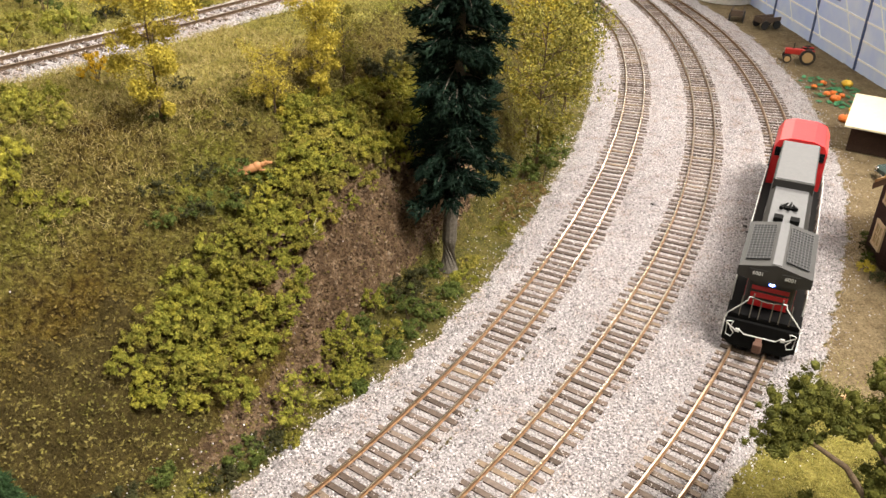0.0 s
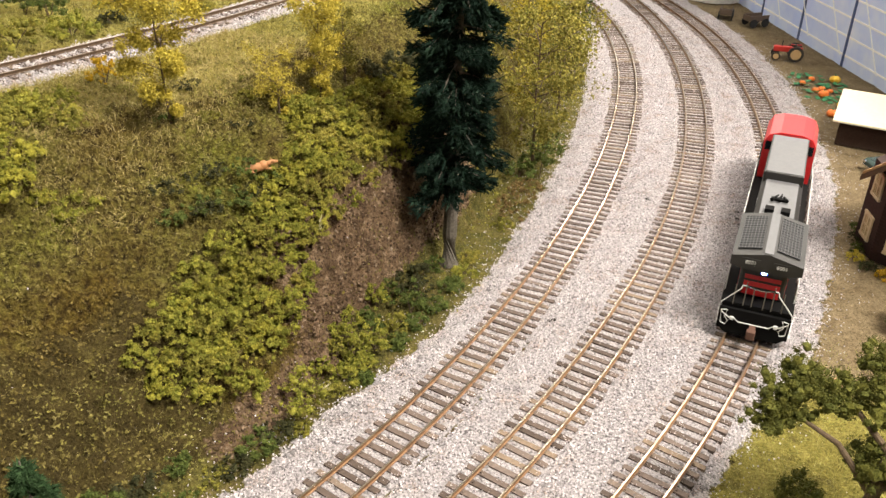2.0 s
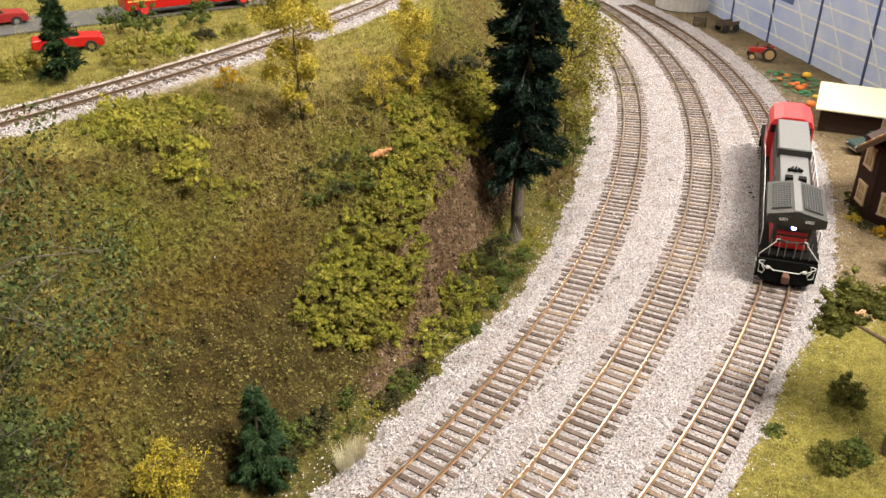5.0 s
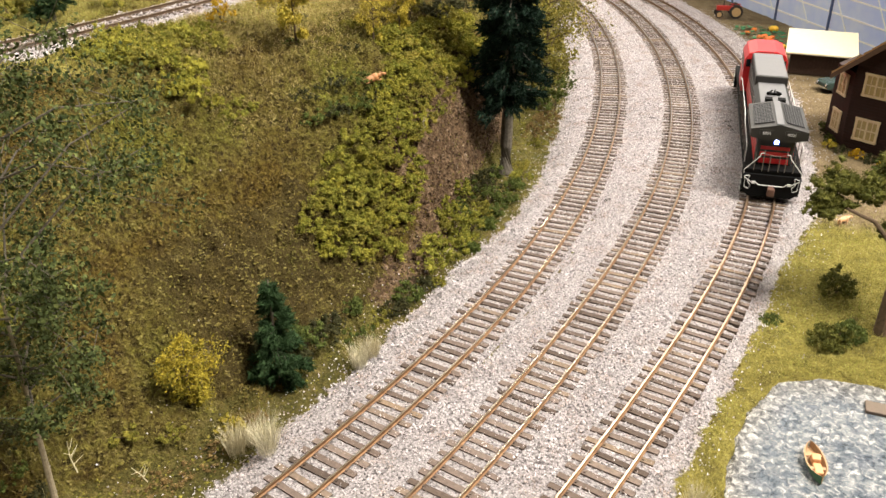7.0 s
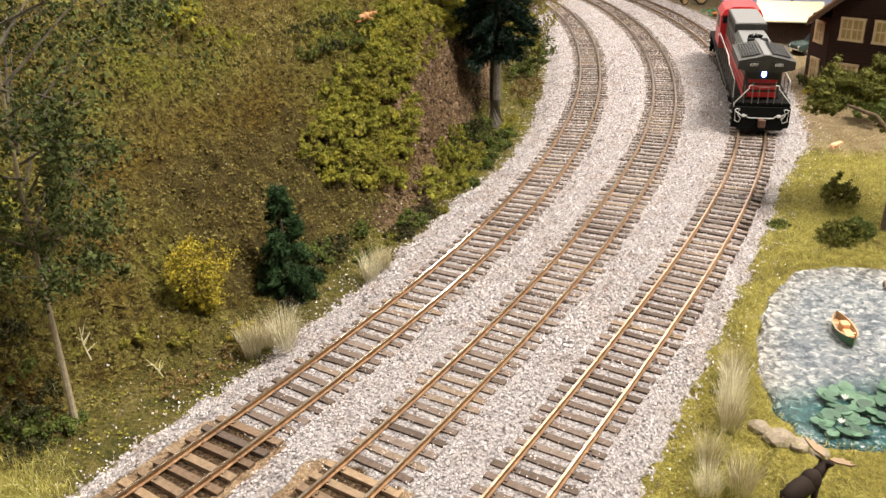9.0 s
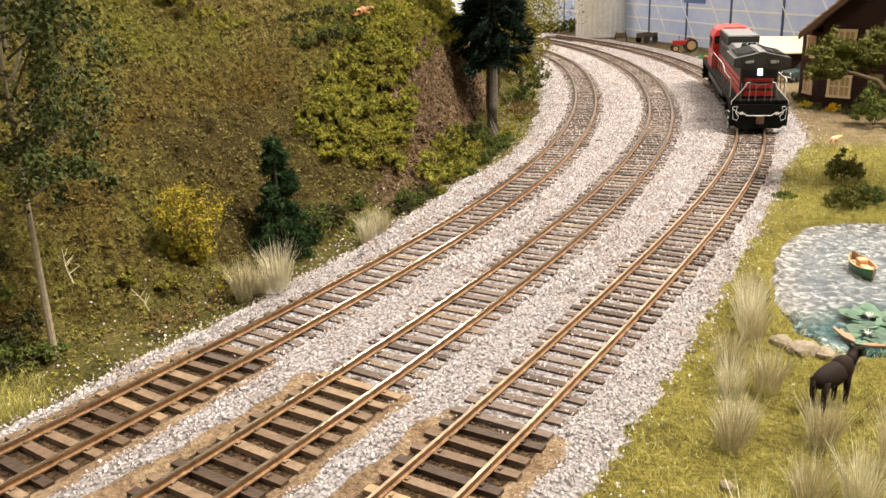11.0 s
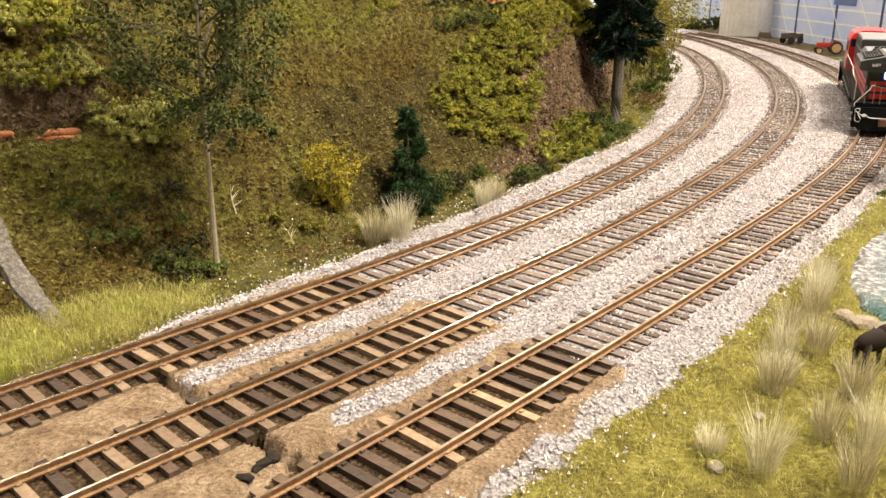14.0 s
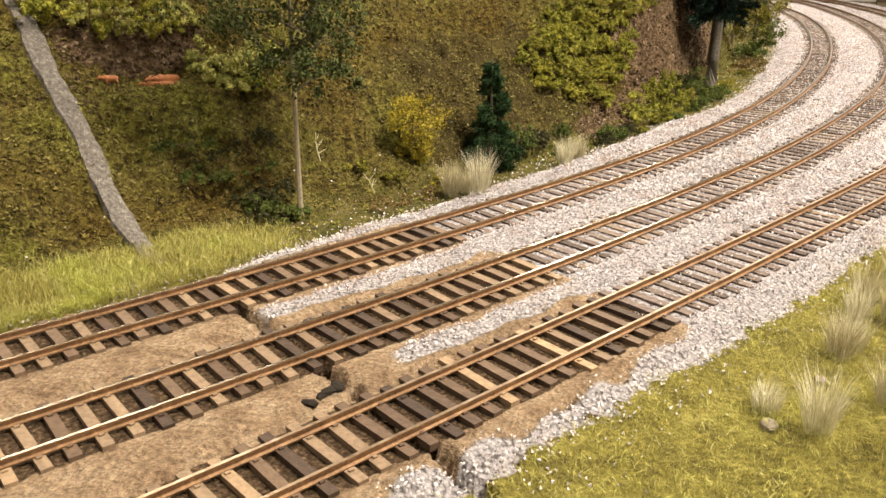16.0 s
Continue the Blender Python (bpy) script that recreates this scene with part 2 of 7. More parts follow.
    rock = ramp_node(n, l, mid.outputs["Fac"], [(0.3, (0.05, 0.031, 0.019)), (0.5, (0.16, 0.104, 0.061)), (0.7, (0.31, 0.22, 0.145))])
    grit = ramp_node(n, l, cell.outputs["Distance"], [(0.0, (0.54, 0.505, 0.52)), (0.5, (0.40, 0.37, 0.38)), (0.9, (0.12, 0.11, 0.113))])
    for fac, c in ((wa.outputs[0], verge), (za.outputs[2], grass), (wa.outputs[2], earth), (wa.outputs[1], rock), (za.outputs[1], sand), (zone.outputs["Alpha"], tie_gap_shade)):
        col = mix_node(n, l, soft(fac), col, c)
    col = mix_node(n, l, 0.85, col, speck, "MULTIPLY")
    col = mix_node(n, l, soft(za.outputs[0], 0.35), col, grit)
    l.new(col, b.inputs["Base Color"])
    b.inputs["Roughness"].default_value, b.inputs["Specular IOR Level"].default_value = 0.95, 0.1
    h = n.new("ShaderNodeMath")
    h.operation = "ADD"
    l.new(fine.outputs["Fac"], h.inputs[0])
    l.new(mid.outputs["Fac"], h.inputs[1])
    hh = n.new("ShaderNodeMath")
    hh.operation = "ADD"
    l.new(h.outputs[0], hh.inputs[0])
    l.new(clod.outputs["Fac"], hh.inputs[1])
    bump_node(n, l, b, hh.outputs[0], 1.0, 0.0030)
    return m


M["ground"] = ground_material()


# ---------------------------------------------------------------- mesh helpers
def part(name, bm, material, parent=None, label=""):
    """Links a bmesh or a mesh as one object, under a thing or a part."""
    if isinstance(bm, bmesh.types.BMesh):
        me = bpy.data.meshes.new(name)
        bm.to_mesh(me)
        bm.free()
    else:
        me = bm
    if material is not None and not me.materials:
        me.materials.append(material)
    ob = new(name, me)
    ob.parent = parent
    return tagged(ob, label)


def thing(name, label, category, m=None, group="", kind=""):
    ob = new(name)
    ob.empty_display_size = 0.01
    if m is not None:
        ob.matrix_basis = m
    return tagged(ob, label, category, group, kind)


def mesh_np(name, verts, faces, material, smooth=False):
    """A mesh from arrays: n x 3 places, m x 3 or m x 4 corners."""
    me = bpy.data.meshes.new(name)
    k = faces.shape[1]
    me.vertices.add(len(verts))
    me.vertices.foreach_set("co", np.ascontiguousarray(verts, np.float32).ravel())
    me.loops.add(faces.size)
    me.loops.foreach_set("vertex_index", np.ascontiguousarray(faces, np.int32).ravel())
    me.polygons.add(len(faces))
    me.polygons.foreach_set("loop_start", np.arange(0, faces.size, k, dtype=np.int32))
    me.polygons.foreach_set("use_smooth", np.full(len(faces), smooth))
    me.update(calc_edges=True)
    me.validate()
    if material is not None:
        me.materials.append(material)
    return me


def turned(k, gen):
    """k random rotation matrices."""
    q = gen.normal(size=(k, 4))
    q /= np.linalg.norm(q, axis=1)[:, None]
    w, x, y, z = q.T
    return np.stack([np.stack([1 - 2 * (y * y + z * z), 2 * (x * y - w * z), 2 * (x * z + w * y)], -1),
                     np.stack([2 * (x * y + w * z), 1 - 2 * (x * x + z * z), 2 * (y * z - w * x)], -1),
                     np.stack([2 * (x * z - w * y), 2 * (y * z + w * x), 1 - 2 * (x * x + y * y)], -1)], 1)


TETRA = np.array([(1, 1, 1), (1, -1, -1), (-1, 1, -1), (-1, -1, 1)], float) * 0.72
TETRA_F = np.array([(0, 1, 2), (0, 3, 1), (0, 2, 3), (1, 3, 2)])
WEDGE = np.array([(1, 0, 0.1), (-0.5, 0.87, -0.1), (-0.5, -0.87, 0), (0.1, 0, 0.85), (-0.1, 0.1, -0.8)], float)
WEDGE_F = np.array([(0, 1, 3), (1, 2, 3), (2, 0, 3), (1, 0, 4), (2, 1, 4), (0, 2, 4)])


def crumbs(centres, size, gen, flat=1.0, rough=0.35, shape="tetra"):
    """Small uneven crumbs: four-sided flakes, or six-sided stones."""
    base, faces = (TETRA, TETRA_F) if shape == "tetra" else (WEDGE, WEDGE_F)
    k, c = len(centres), len(base)
    v = base[None] * (1 + rough * gen.uniform(-1, 1, (k, c, 1))) * np.asarray(size).reshape(-1, 1, 1)
    v = v * gen.uniform(0.7, 1.25, (k, 1, 3))
    v = np.einsum("kij,kvj->kvi", turned(k, gen), v)
    v[:, :, 2] *= flat
    v += centres[:, None]
    f = faces[None] + c * np.arange(k)[:, None, None]
    return v.reshape(-1, 3), f.reshape(-1, 3)


def flakes(centres, size, gen):
    """Tiny torn flakes of foam: a bent pair of triangles each."""
    k = len(centres)
    v = np.array([(1, 0, 0), (-0.4, 0.8, 0.15), (-0.5, -0.7, 0.1), (-1.3, 0.2, 0.7)])[None] * (1 + 0.4 * gen.uniform(-1, 1, (k, 4, 1))) * np.asarray(size).reshape(-1, 1, 1)
    v = np.einsum("kij,kvj->kvi", turned(k, gen), v) + centres[:, None]
    f = np.array([(0, 1, 2), (2, 1, 3)])[None] + 4 * np.arange(k)[:, None, None]
    return v.reshape(-1, 3), f.reshape(-1, 3)


def blades(roots, height, lean, width, gen, bend=0.3, away=None):
    """Thin grass fibres: a tapering pair of triangles each."""
    k = len(roots)
    a = gen.uniform(0, 2 * np.pi, k) if away is None else away
    turn = gen.uniform(0, 2 * np.pi, k)
    out = np.stack([np.cos(a), np.sin(a), 0 * a], 1)
    side = np.stack([-np.sin(turn), np.cos(turn), 0 * a], 1) * (np.asarray(width) * gen.uniform(0.7, 1.3, k))[:, None]
    ln = gen.uniform(0, 1, k)[:, None] * lean
    hh = (np.asarray(height) * gen.uniform(0.55, 1.15, k))[:, None]
    up = np.array([[0, 0, 1.0]])
    mid = roots + hh * 0.55 * up + out * hh * ln * 0.45
    tip = roots + hh * (1 - bend * ln) * up + out * hh * ln * 1.2
    v = np.stack([roots - side * 0.7, mid + side, mid - side * 0.4, tip], 1)
    f = np.array([(0, 1, 2), (2, 1, 3)])[None] + 4 * np.arange(k)[:, None, None]
    return v.reshape(-1, 3), f.reshape(-1, 3)


def joined(pieces):
    vs, fs, o = [], [], 0
    for v, f in pieces:
        vs.append(v)
        fs.append(f + o)
        o += len(v)
    return np.concatenate(vs), np.concatenate(fs)


def box(bm, x0, x1, y0, y1, z0, z1, bevel=0.0):
    r = bmesh.ops.create_cube(bm, size=1, matrix=Matrix.LocRotScale(((x0 + x1) / 2, (y0 + y1) / 2, (z0 + z1) / 2), None, (x1 - x0, y1 - y0, z1 - z0)))
    if bevel:
        edges = list({e for v in r["verts"] for e in v.link_edges})
        bmesh.ops.bevel(bm, geom=edges, offset=bevel, segments=2, affect="EDGES", profile=0.6)
    return bm


def boxed(*a, **k):
    return box(bmesh.new(), *a, **k)


def cyl(bm, a, b, r0, r1=None, seg=12, caps=True):
    a, b = Vector(a), Vector(b)
    turn = (b - a).to_track_quat("Z", "Y").to_matrix().to_4x4()
    bmesh.ops.create_cone(bm, cap_ends=caps, segments=seg, radius1=r0, radius2=r0 if r1 is None else r1, depth=(b - a).length, matrix=Matrix.Translation((a + b) / 2) @ turn)
    return bm


def tube(bm, pts, r, seg=6, taper=None):
    """A rod through the points, thinner towards its end where taper is given."""
    pts = [Vector(p) for p in pts]
    rings = []
    for i, p in enumerate(pts):
        d = (pts[min(i + 1, len(pts) - 1)] - pts[max(i - 1, 0)]).normalized()
        q = d.to_track_quat("Z", "Y")
        rr = r if taper is None else r + (taper - r) * i / (len(pts) - 1)
        rings.append([bm.verts.new(p + q @ Vector((rr * math.cos(2 * math.pi * j / seg), rr * math.sin(2 * math.pi * j / seg), 0))) for j in range(seg)])
    for a, b in zip(rings[:-1], rings[1:]):
        for j in range(seg):
            bm.faces.new((a[j], a[(j + 1) % seg], b[(j + 1) % seg], b[j]))
    bm.faces.new(rings[0][::-1])
    bm.faces.new(rings[-1])
    return bm


def prism(bm, outline, axis, lo, hi):
    """Extrudes an outline of (u, v) along an axis: 'x' takes (y, z), 'y' takes (x, z), 'z' takes (x, y)."""
    put = {"x": lambda u, v, w: (w, u, v), "y": lambda u, v, w: (u, w, v), "z": lambda u, v, w: (u, v, w)}[axis]
    a = [bm.verts.new(put(u, v, lo)) for u, v in outline]
    b = [bm.verts.new(put(u, v, hi)) for u, v in outline]
    k = len(a)
    for i in range(k):
        bm.faces.new((a[i], a[(i + 1) % k], b[(i + 1) % k], b[i]))
    bm.faces.new(a[::-1])
    bm.faces.new(b)
    bmesh.ops.recalc_face_normals(bm, faces=bm.faces)
    return bm


# ---------------------------------------------------------------- plan of the tracks
def centreline(x0, y0, h0, bends, length=1.7, back=0.5):
    """Places, headings and distances along a track whose bend changes evenly from knot to knot."""
    s = np.arange(0, length, 0.002)
    k = np.interp(s, np.linspace(0, length, len(bends)), bends)
    h = h0 + np.r_[0, np.cumsum((k[1:] + k[:-1]) / 2 * 0.002)]
    hm = (h[1:] + h[:-1]) / 2
    p = np.c_[x0 + np.r_[0, np.cumsum(np.cos(hm) * 0.002)], y0 + np.r_[0, np.cumsum(np.sin(hm) * 0.002)]]
    sb = np.arange(-back, 0, 0.002)
    pb = np.array([x0, y0]) + sb[:, None] * np.array([math.cos(h0), math.sin(h0)])
    return np.r_[pb, p], np.r_[np.full(len(sb), h0), h], np.r_[sb, s]


LINE = {
    1: centreline(-0.3414, -0.0467, 0.7827, [0.0, 0.3415, 0.9898, 0.8153, 0.6122, 0.9792, 1.3599, 1.3658, 1.3143]),
    2: centreline(-0.3084, -0.0825, 0.7863, [0.0, 0.3682, 0.6372, 0.9203, 0.7914, 0.8122, 0.8366, 0.8854, 0.9068]),
    3: centreline(-0.2965, -0.1456, 0.8188, [0.0, 0.1097, 0.2821, 1.0789, 0.9152, 0.878, 0.8972, 0.9015, 0.9011]),
    4: centreline(-0.40, 0.288, math.radians(47.5), [0.0, 0.7, 0.8, 0.9, 1.1, 1.2], 1.2, 0.4),
}


def on_line(k, s, d=0.0):
    p, h, ss = LINE[k]
    x, y, a = np.interp(s, ss, p[:, 0]), np.interp(s, ss, p[:, 1]), np.interp(s, ss, h)
    return x - d * np.sin(a), y + d * np.cos(a), a


def along(k, x, y):
    """Distance along track k and offset to its left, for arrays of places."""
    p, h, ss = LINE[k]
    p, h, ss = p[::3], h[::3], ss[::3]
    x, y = np.ravel(x), np.ravel(y)
    s, d = np.empty(len(x)), np.empty(len(x))
    for i in range(0, len(x), 20000):
        q = np.c_[x[i:i + 20000], y[i:i + 20000]]
        j = ((q[:, None, 0] - p[None, :, 0]) ** 2 + (q[:, None, 1] - p[None, :, 1]) ** 2).argmin(1)
        v = q - p[j]
        s[i:i + 20000] = ss[j] + np.cos(h[j]) * v[:, 0] + np.sin(h[j]) * v[:, 1]
        d[i:i + 20000] = -np.sin(h[j]) * v[:, 0] + np.cos(h[j]) * v[:, 1]
    return s, d


def smooth(a, b, v):
    u = np.clip((v - a) / (b - a), 0, 1)
    return u * u * (3 - 2 * u)


def lumps(x, y, size, seed=0):
    """Soft uneven ground, about -1 to 1."""
    g = np.random.default_rng(seed)
    out = 0
    for k in range(10):
        a, ph, f = g.uniform(0, np.pi), g.uniform(0, 7), (0.6 + 0.25 * k) * 2 * np.pi / size
        out = out + np.sin(f * (np.cos(a) * x + np.sin(a) * y) + ph + 1.3 * np.sin(f * 0.6 * (np.sin(a) * x - np.cos(a) * y)))
    return out / 4.5


# the hill beside track 1: its foot, the brow of its lower face and the edge of the plateau, by distance along the track
HILL_S = [-0.5, 0.0, 0.15, 0.25, 0.34, 0.42, 0.46, 0.49, 0.53, 0.60, 0.68, 0.78, 0.90, 1.10, 1.6]
HILL_FOOT = [0.070, 0.068, 0.064, 0.058, 0.055, 0.051, 0.050, 0.056, 0.066, 0.069, 0.068, 0.073, 0.085, 0.10, 0.12]
HILL_BROW = [0.130, 0.128, 0.125, 0.120, 0.117, 0.112, 0.104, 0.095, 0.092, 0.092, 0.090, 0.105, 0.12, 0.14, 0.17]
HILL_RISE = [0.048, 0.049, 0.052, 0.053, 0.053, 0.053, 0.058, 0.065, 0.071, 0.068, 0.065, 0.062, 0.06, 0.06, 0.06]
HILL_EDGE = [0.21, 0.20, 0.195, 0.189, 0.185, 0.182, 0.172, 0.158, 0.146, 0.150, 0.150, 0.16, 0.18, 0.20, 0.24]
POND = [(0.028, 0.079), (0.010, 0.086), (0.006, 0.104), (0.013, 0.130), (0.022, 0.147), (0.032, 0.164), (0.046, 0.181), (0.066, 0.199), (0.091, 0.199), (0.108, 0.191), (0.128, 0.178), (0.142, 0.150), (0.134, 0.112), (0.096, 0.084), (0.058, 0.074)]


def pond_depth(x, y):
    """Distance inside the pond's rim, negative outside."""
    p = np.array(POND)
    q = np.roll(p, -1, 0)
    inside = np.zeros(len(x), bool)
    dist = np.full(len(x), 9.0)
    for a, b in zip(p, q):
        e = b - a
        u = np.clip(((x - a[0]) * e[0] + (y - a[1]) * e[1]) / (e @ e), 0, 1)
        dist = np.minimum(dist, np.hypot(x - a[0] - u * e[0], y - a[1] - u * e[1]))
        cross = ((a[1] > y) != (b[1] > y)) & (x < (b[0] - a[0]) * (y - a[1]) / (b[1] - a[1] + 1e-12) + a[0])
        inside ^= cross
    return np.where(inside, dist, -dist)


def lay_of_land(x, y):
    """Height and zones of the ground at arrays of places."""
    x, y = np.ravel(x), np.ravel(y)
    s1, d1 = along(1, x, y)
    s3, d3 = along(3, x, y)
    s4, d4 = along(4, x, y)
    foot, brow, lift, edge = (np.interp(s1, HILL_S, v) for v in (HILL_FOOT, HILL_BROW, HILL_RISE, HILL_EDGE))
    wob = lumps(x, y, 0.05, 3)
    foot = foot + 0.004 * wob
    low, high = np.clip((d1 - foot) / (brow - foot), 0, 1), np.clip((d1 - brow) / (edge - brow), 0, 1)
    z = -0.003 + (lift + 0.003) * (low - 0.02 * np.sin(2 * np.pi * low)) + (0.112 - lift) * (0.7 * high + 0.3 * np.sin(np.pi / 2 * high))
    cross = (x + 0.2400) * math.cos(math.radians(49.5)) + (y - 0.0636) * math.sin(math.radians(49.5))
    rise = smooth(0.0, 0.02, d1 - foot) * (1 - np.exp(-((cross / 0.009) ** 2)) * (d1 > 0.03))
    z += rise * (0.0030 * lumps(x, y, 0.035, 5) + 0.0015 * lumps(x, y, 0.011, 6) + 0.0015 * lumps(x, y, 0.0062, 7) + 0.0007 * lumps(x, y, 0.0046, 33)) * (1 - 0.8 * smooth(0, 0.04, d1 - edge - 0.05))
    # the ledge where the cattle lie
    ledge = np.exp(-(((s1 - 0.187) / 0.026) ** 4) - ((d1 - 0.121) / 0.015) ** 2)
    z += ledge * (0.0455 - z)
    bankrock = np.exp(-(((s1 - 0.180) / 0.034) ** 4) - ((d1 - 0.1345) / 0.0075) ** 4)
    z += bankrock * (0.004 + 0.0022 * lumps(x, y, 0.008, 21))
    # cliff: rough rock
    steep = smooth(0.455, 0.505, s1) * (1 - smooth(0.68, 0.74, s1)) * smooth(0.002, 0.006, d1 - foot) * (1 - smooth(-0.006, 0.003, d1 - brow))
    bank = smooth(0.39, 0.42, s1) * (1 - smooth(0.48, 0.52, s1)) * smooth(-0.004, 0.004, d1 - foot) * (1 - smooth(0.010, 0.018, d1 - foot)) * 0.8
    z += steep * (0.004 * lumps(x, y, 0.016, 8) + 0.0015 * lumps(x, y, 0.005, 9))
    # ballast bed
    left = np.interp(s1, [0, 0.15, 0.19, 0.3, 0.46, 0.55, 0.75, 1.1], [0.021, 0.022, 0.028, 0.032, 0.040, 0.031, 0.038, 0.038]) + 0.002 * wob
    right = np.interp(s3, [0, 0.2, 0.32, 0.44, 0.52, 0.6, 0.7, 0.78, 0.92, 1.2], [0.028, 0.028, 0.028, 0.024, 0.021, 0.021, 0.035, 0.034, 0.040, 0.040]) + 0.002 * wob
    bed = (d1 < left) & (d3 > -right)
    inner = np.minimum(left - d1, right + d3)
    ballast = smooth(-0.004, 0.004, inner + 0.0022 * lumps(x, y, 0.012, 41))
    z = np.where(d1 < foot, -0.004 + 0.0008 * lumps(x, y, 0.02, 11), z)
    z = np.where(bed, np.maximum(z, -0.004 + 0.0032 * smooth(0, 0.012, inner)), z)
    # the stones lie a little higher between the tracks than beside the ties
    s2, d2 = along(2, x, y)
    beside = np.minimum(np.minimum(np.abs(d1), np.abs(d2)), np.abs(d3))
    z = np.where(bed, z + 0.0011 * smooth(0.0150, 0.0200, beside + 0.0012 * wob) * smooth(0.002, 0.010, inner), z)
    # dark crevices beside the tie ends
    slot = np.exp(-(((d1 + 0.0172 + 0.0006 * wob) / 0.0011) ** 2)) * smooth(0.36, 0.40, s1) * (1 - smooth(0.58, 0.64, s1))
    slot = np.maximum(slot, 0.7 * np.exp(-(((d2 + 0.0172 + 0.0006 * wob) / 0.0010) ** 2)) * smooth(0.25, 0.30, s2) * (1 - smooth(0.40, 0.46, s2)))
    slot = slot * np.clip(0.55 + 0.8 * lumps(x, y, 0.045, 51), 0, 1)
    z = z - 0.0022 * slot
    ballast = ballast * (1 - 0.95 * slot)
    # bare boards by the joint of the modules
    bare = 1 - smooth(0.240, 0.254, s2 + 0.004 * lumps(x, y, 0.02, 13))
    bare = bare * smooth(-0.0245, -0.0185, d3 - 0.002 * wob) * (1 - smooth(0.014, 0.02, d1))
    gap12, gap23 = np.abs(d2 - 0.024), np.abs(d2 + 0.024)
    strip = np.maximum((1 - smooth(0.0034, 0.0058, gap12 + 0.0018 * wob)) * smooth(0.150, 0.160, s2), (1 - smooth(0.0034, 0.0058, gap23 + 0.0018 * wob)) * smooth(0.166, 0.174, s2))
    bare = bare * (1 - strip)
    z = z - bare * (0.0003 + 0.0005 * (1 - smooth(0.0115, 0.0145, beside)) - 0.0006 * lumps(x, y, 0.03, 23) * smooth(0.016, 0.02, beside))
    ballast = ballast * (1 - bare)
    ballast = np.where((s2 < 0.15), ballast * smooth(-0.03, -0.02, -np.abs(d3 + 0.022)) * (d3 < -0.012), ballast)
    # the joint itself
    slit = (1 - smooth(0.0010, 0.0021, np.abs(s2 - 0.1525 + 0.0007 * lumps(x, y, 0.012, 15)))) * (d3 > -0.034) * (d1 < 0.024)
    z = z - 0.008 * slit
    # pond
    pd = pond_depth(x, y)
    z = np.where(pd > -0.004, z - 0.0045 * smooth(-0.003, 0.006, pd), z)
    # upper line's bed
    up = np.abs(d4)
    flat = (1 - smooth(0.018, 0.034, up)) * (d4 > -0.11) * (z > 0.06)
    z = z + flat * (0.1095 + 0.0028 * (1 - smooth(0.014, 0.026, up)) - z)
    upper = (1 - smooth(0.020, 0.027, up + 0.002 * wob)) * (z > 0.06)
    ballast = np.maximum(ballast, upper)
    verge = (1 - smooth(-0.002, 0.012, d1 - foot)) * (d1 > left - 0.004)
    lawn = ((d1 > left) & (s1 < 0.20)) * (1 - smooth(0.17, 0.205, s1)) * (1 - smooth(-0.006, 0.004, d1 - foot))
    field = (d3 < -right) * (1 - smooth(0.62, 0.74, s3))
    plateau = smooth(-0.02, 0.03, d1 - edge) * smooth(0.28, 0.38, s1)
    plateau = np.maximum(plateau, smooth(0.028, 0.04, d4) * (z > 0.08))
    lawn = np.maximum(np.maximum(lawn, field), 0.75 * plateau)
    earth = (d3 < -right) * smooth(0.62, 0.74, s3)
    # where the painted shade lies: under and between the bare ties
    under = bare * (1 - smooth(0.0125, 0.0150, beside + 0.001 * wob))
    # darker brown stretch low on the slope
    brown_patch = smooth(0.26, 0.32, s1) * (1 - smooth(0.41, 0.45, s1)) * smooth(-0.004, 0.006, d1 - foot) * (1 - smooth(0.105, 0.135, d1 + 0.006 * wob)) * 0.66
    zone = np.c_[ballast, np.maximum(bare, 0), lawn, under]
    wild = np.c_[verge * (1 - lawn), np.maximum(np.maximum(steep, bank), bankrock), earth, brown_patch]
    return z, zone, wild, (s1, d1, s2, d2, s3, d3, s4, d4, foot, edge, left, right, bare, strip, pd)


def height(x, y):
    return float(lay_of_land(np.array([x]), np.array([y]))[0][0])


def build_ground():
    xs = np.r_[np.arange(-0.95, -0.345, 0.006), np.arange(-0.345, -0.30, 0.0025), np.arange(-0.30, -0.13, 0.0015), np.arange(-0.13, 0.0, 0.0019), np.arange(0.0, 0.20, 0.0032), np.arange(0.20, 0.45, 0.006)]
    ys = np.r_[np.arange(-0.45, -0.03, 0.007), np.arange(-0.03, 0.11, 0.0015), np.arange(0.11, 0.43, 0.0021), np.arange(0.43, 0.62, 0.003), np.arange(0.62, 1.76, 0.008)]
    gx, gy = np.meshgrid(xs, ys)
    z, zone, wild, _ = lay_of_land(gx, gy)
    v = np.c_[gx.ravel(), gy.ravel(), z]
    w = len(xs)
    i = (np.arange(len(ys) - 1)[:, None] * w + np.arange(w - 1)[None]).ravel()
    f = np.c_[i, i + 1, i + w + 1, i + w]
    me = mesh_np("ground", v, f, M["ground"], True)
    for name, data in (("zone", zone), ("wild", wild)):
        a = me.color_attributes.new(name, "FLOAT_COLOR", "POINT")
        a.data.foreach_set("color", np.ascontiguousarray(data, np.float32).ravel())
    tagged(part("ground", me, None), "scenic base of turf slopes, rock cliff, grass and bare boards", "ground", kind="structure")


build_ground()

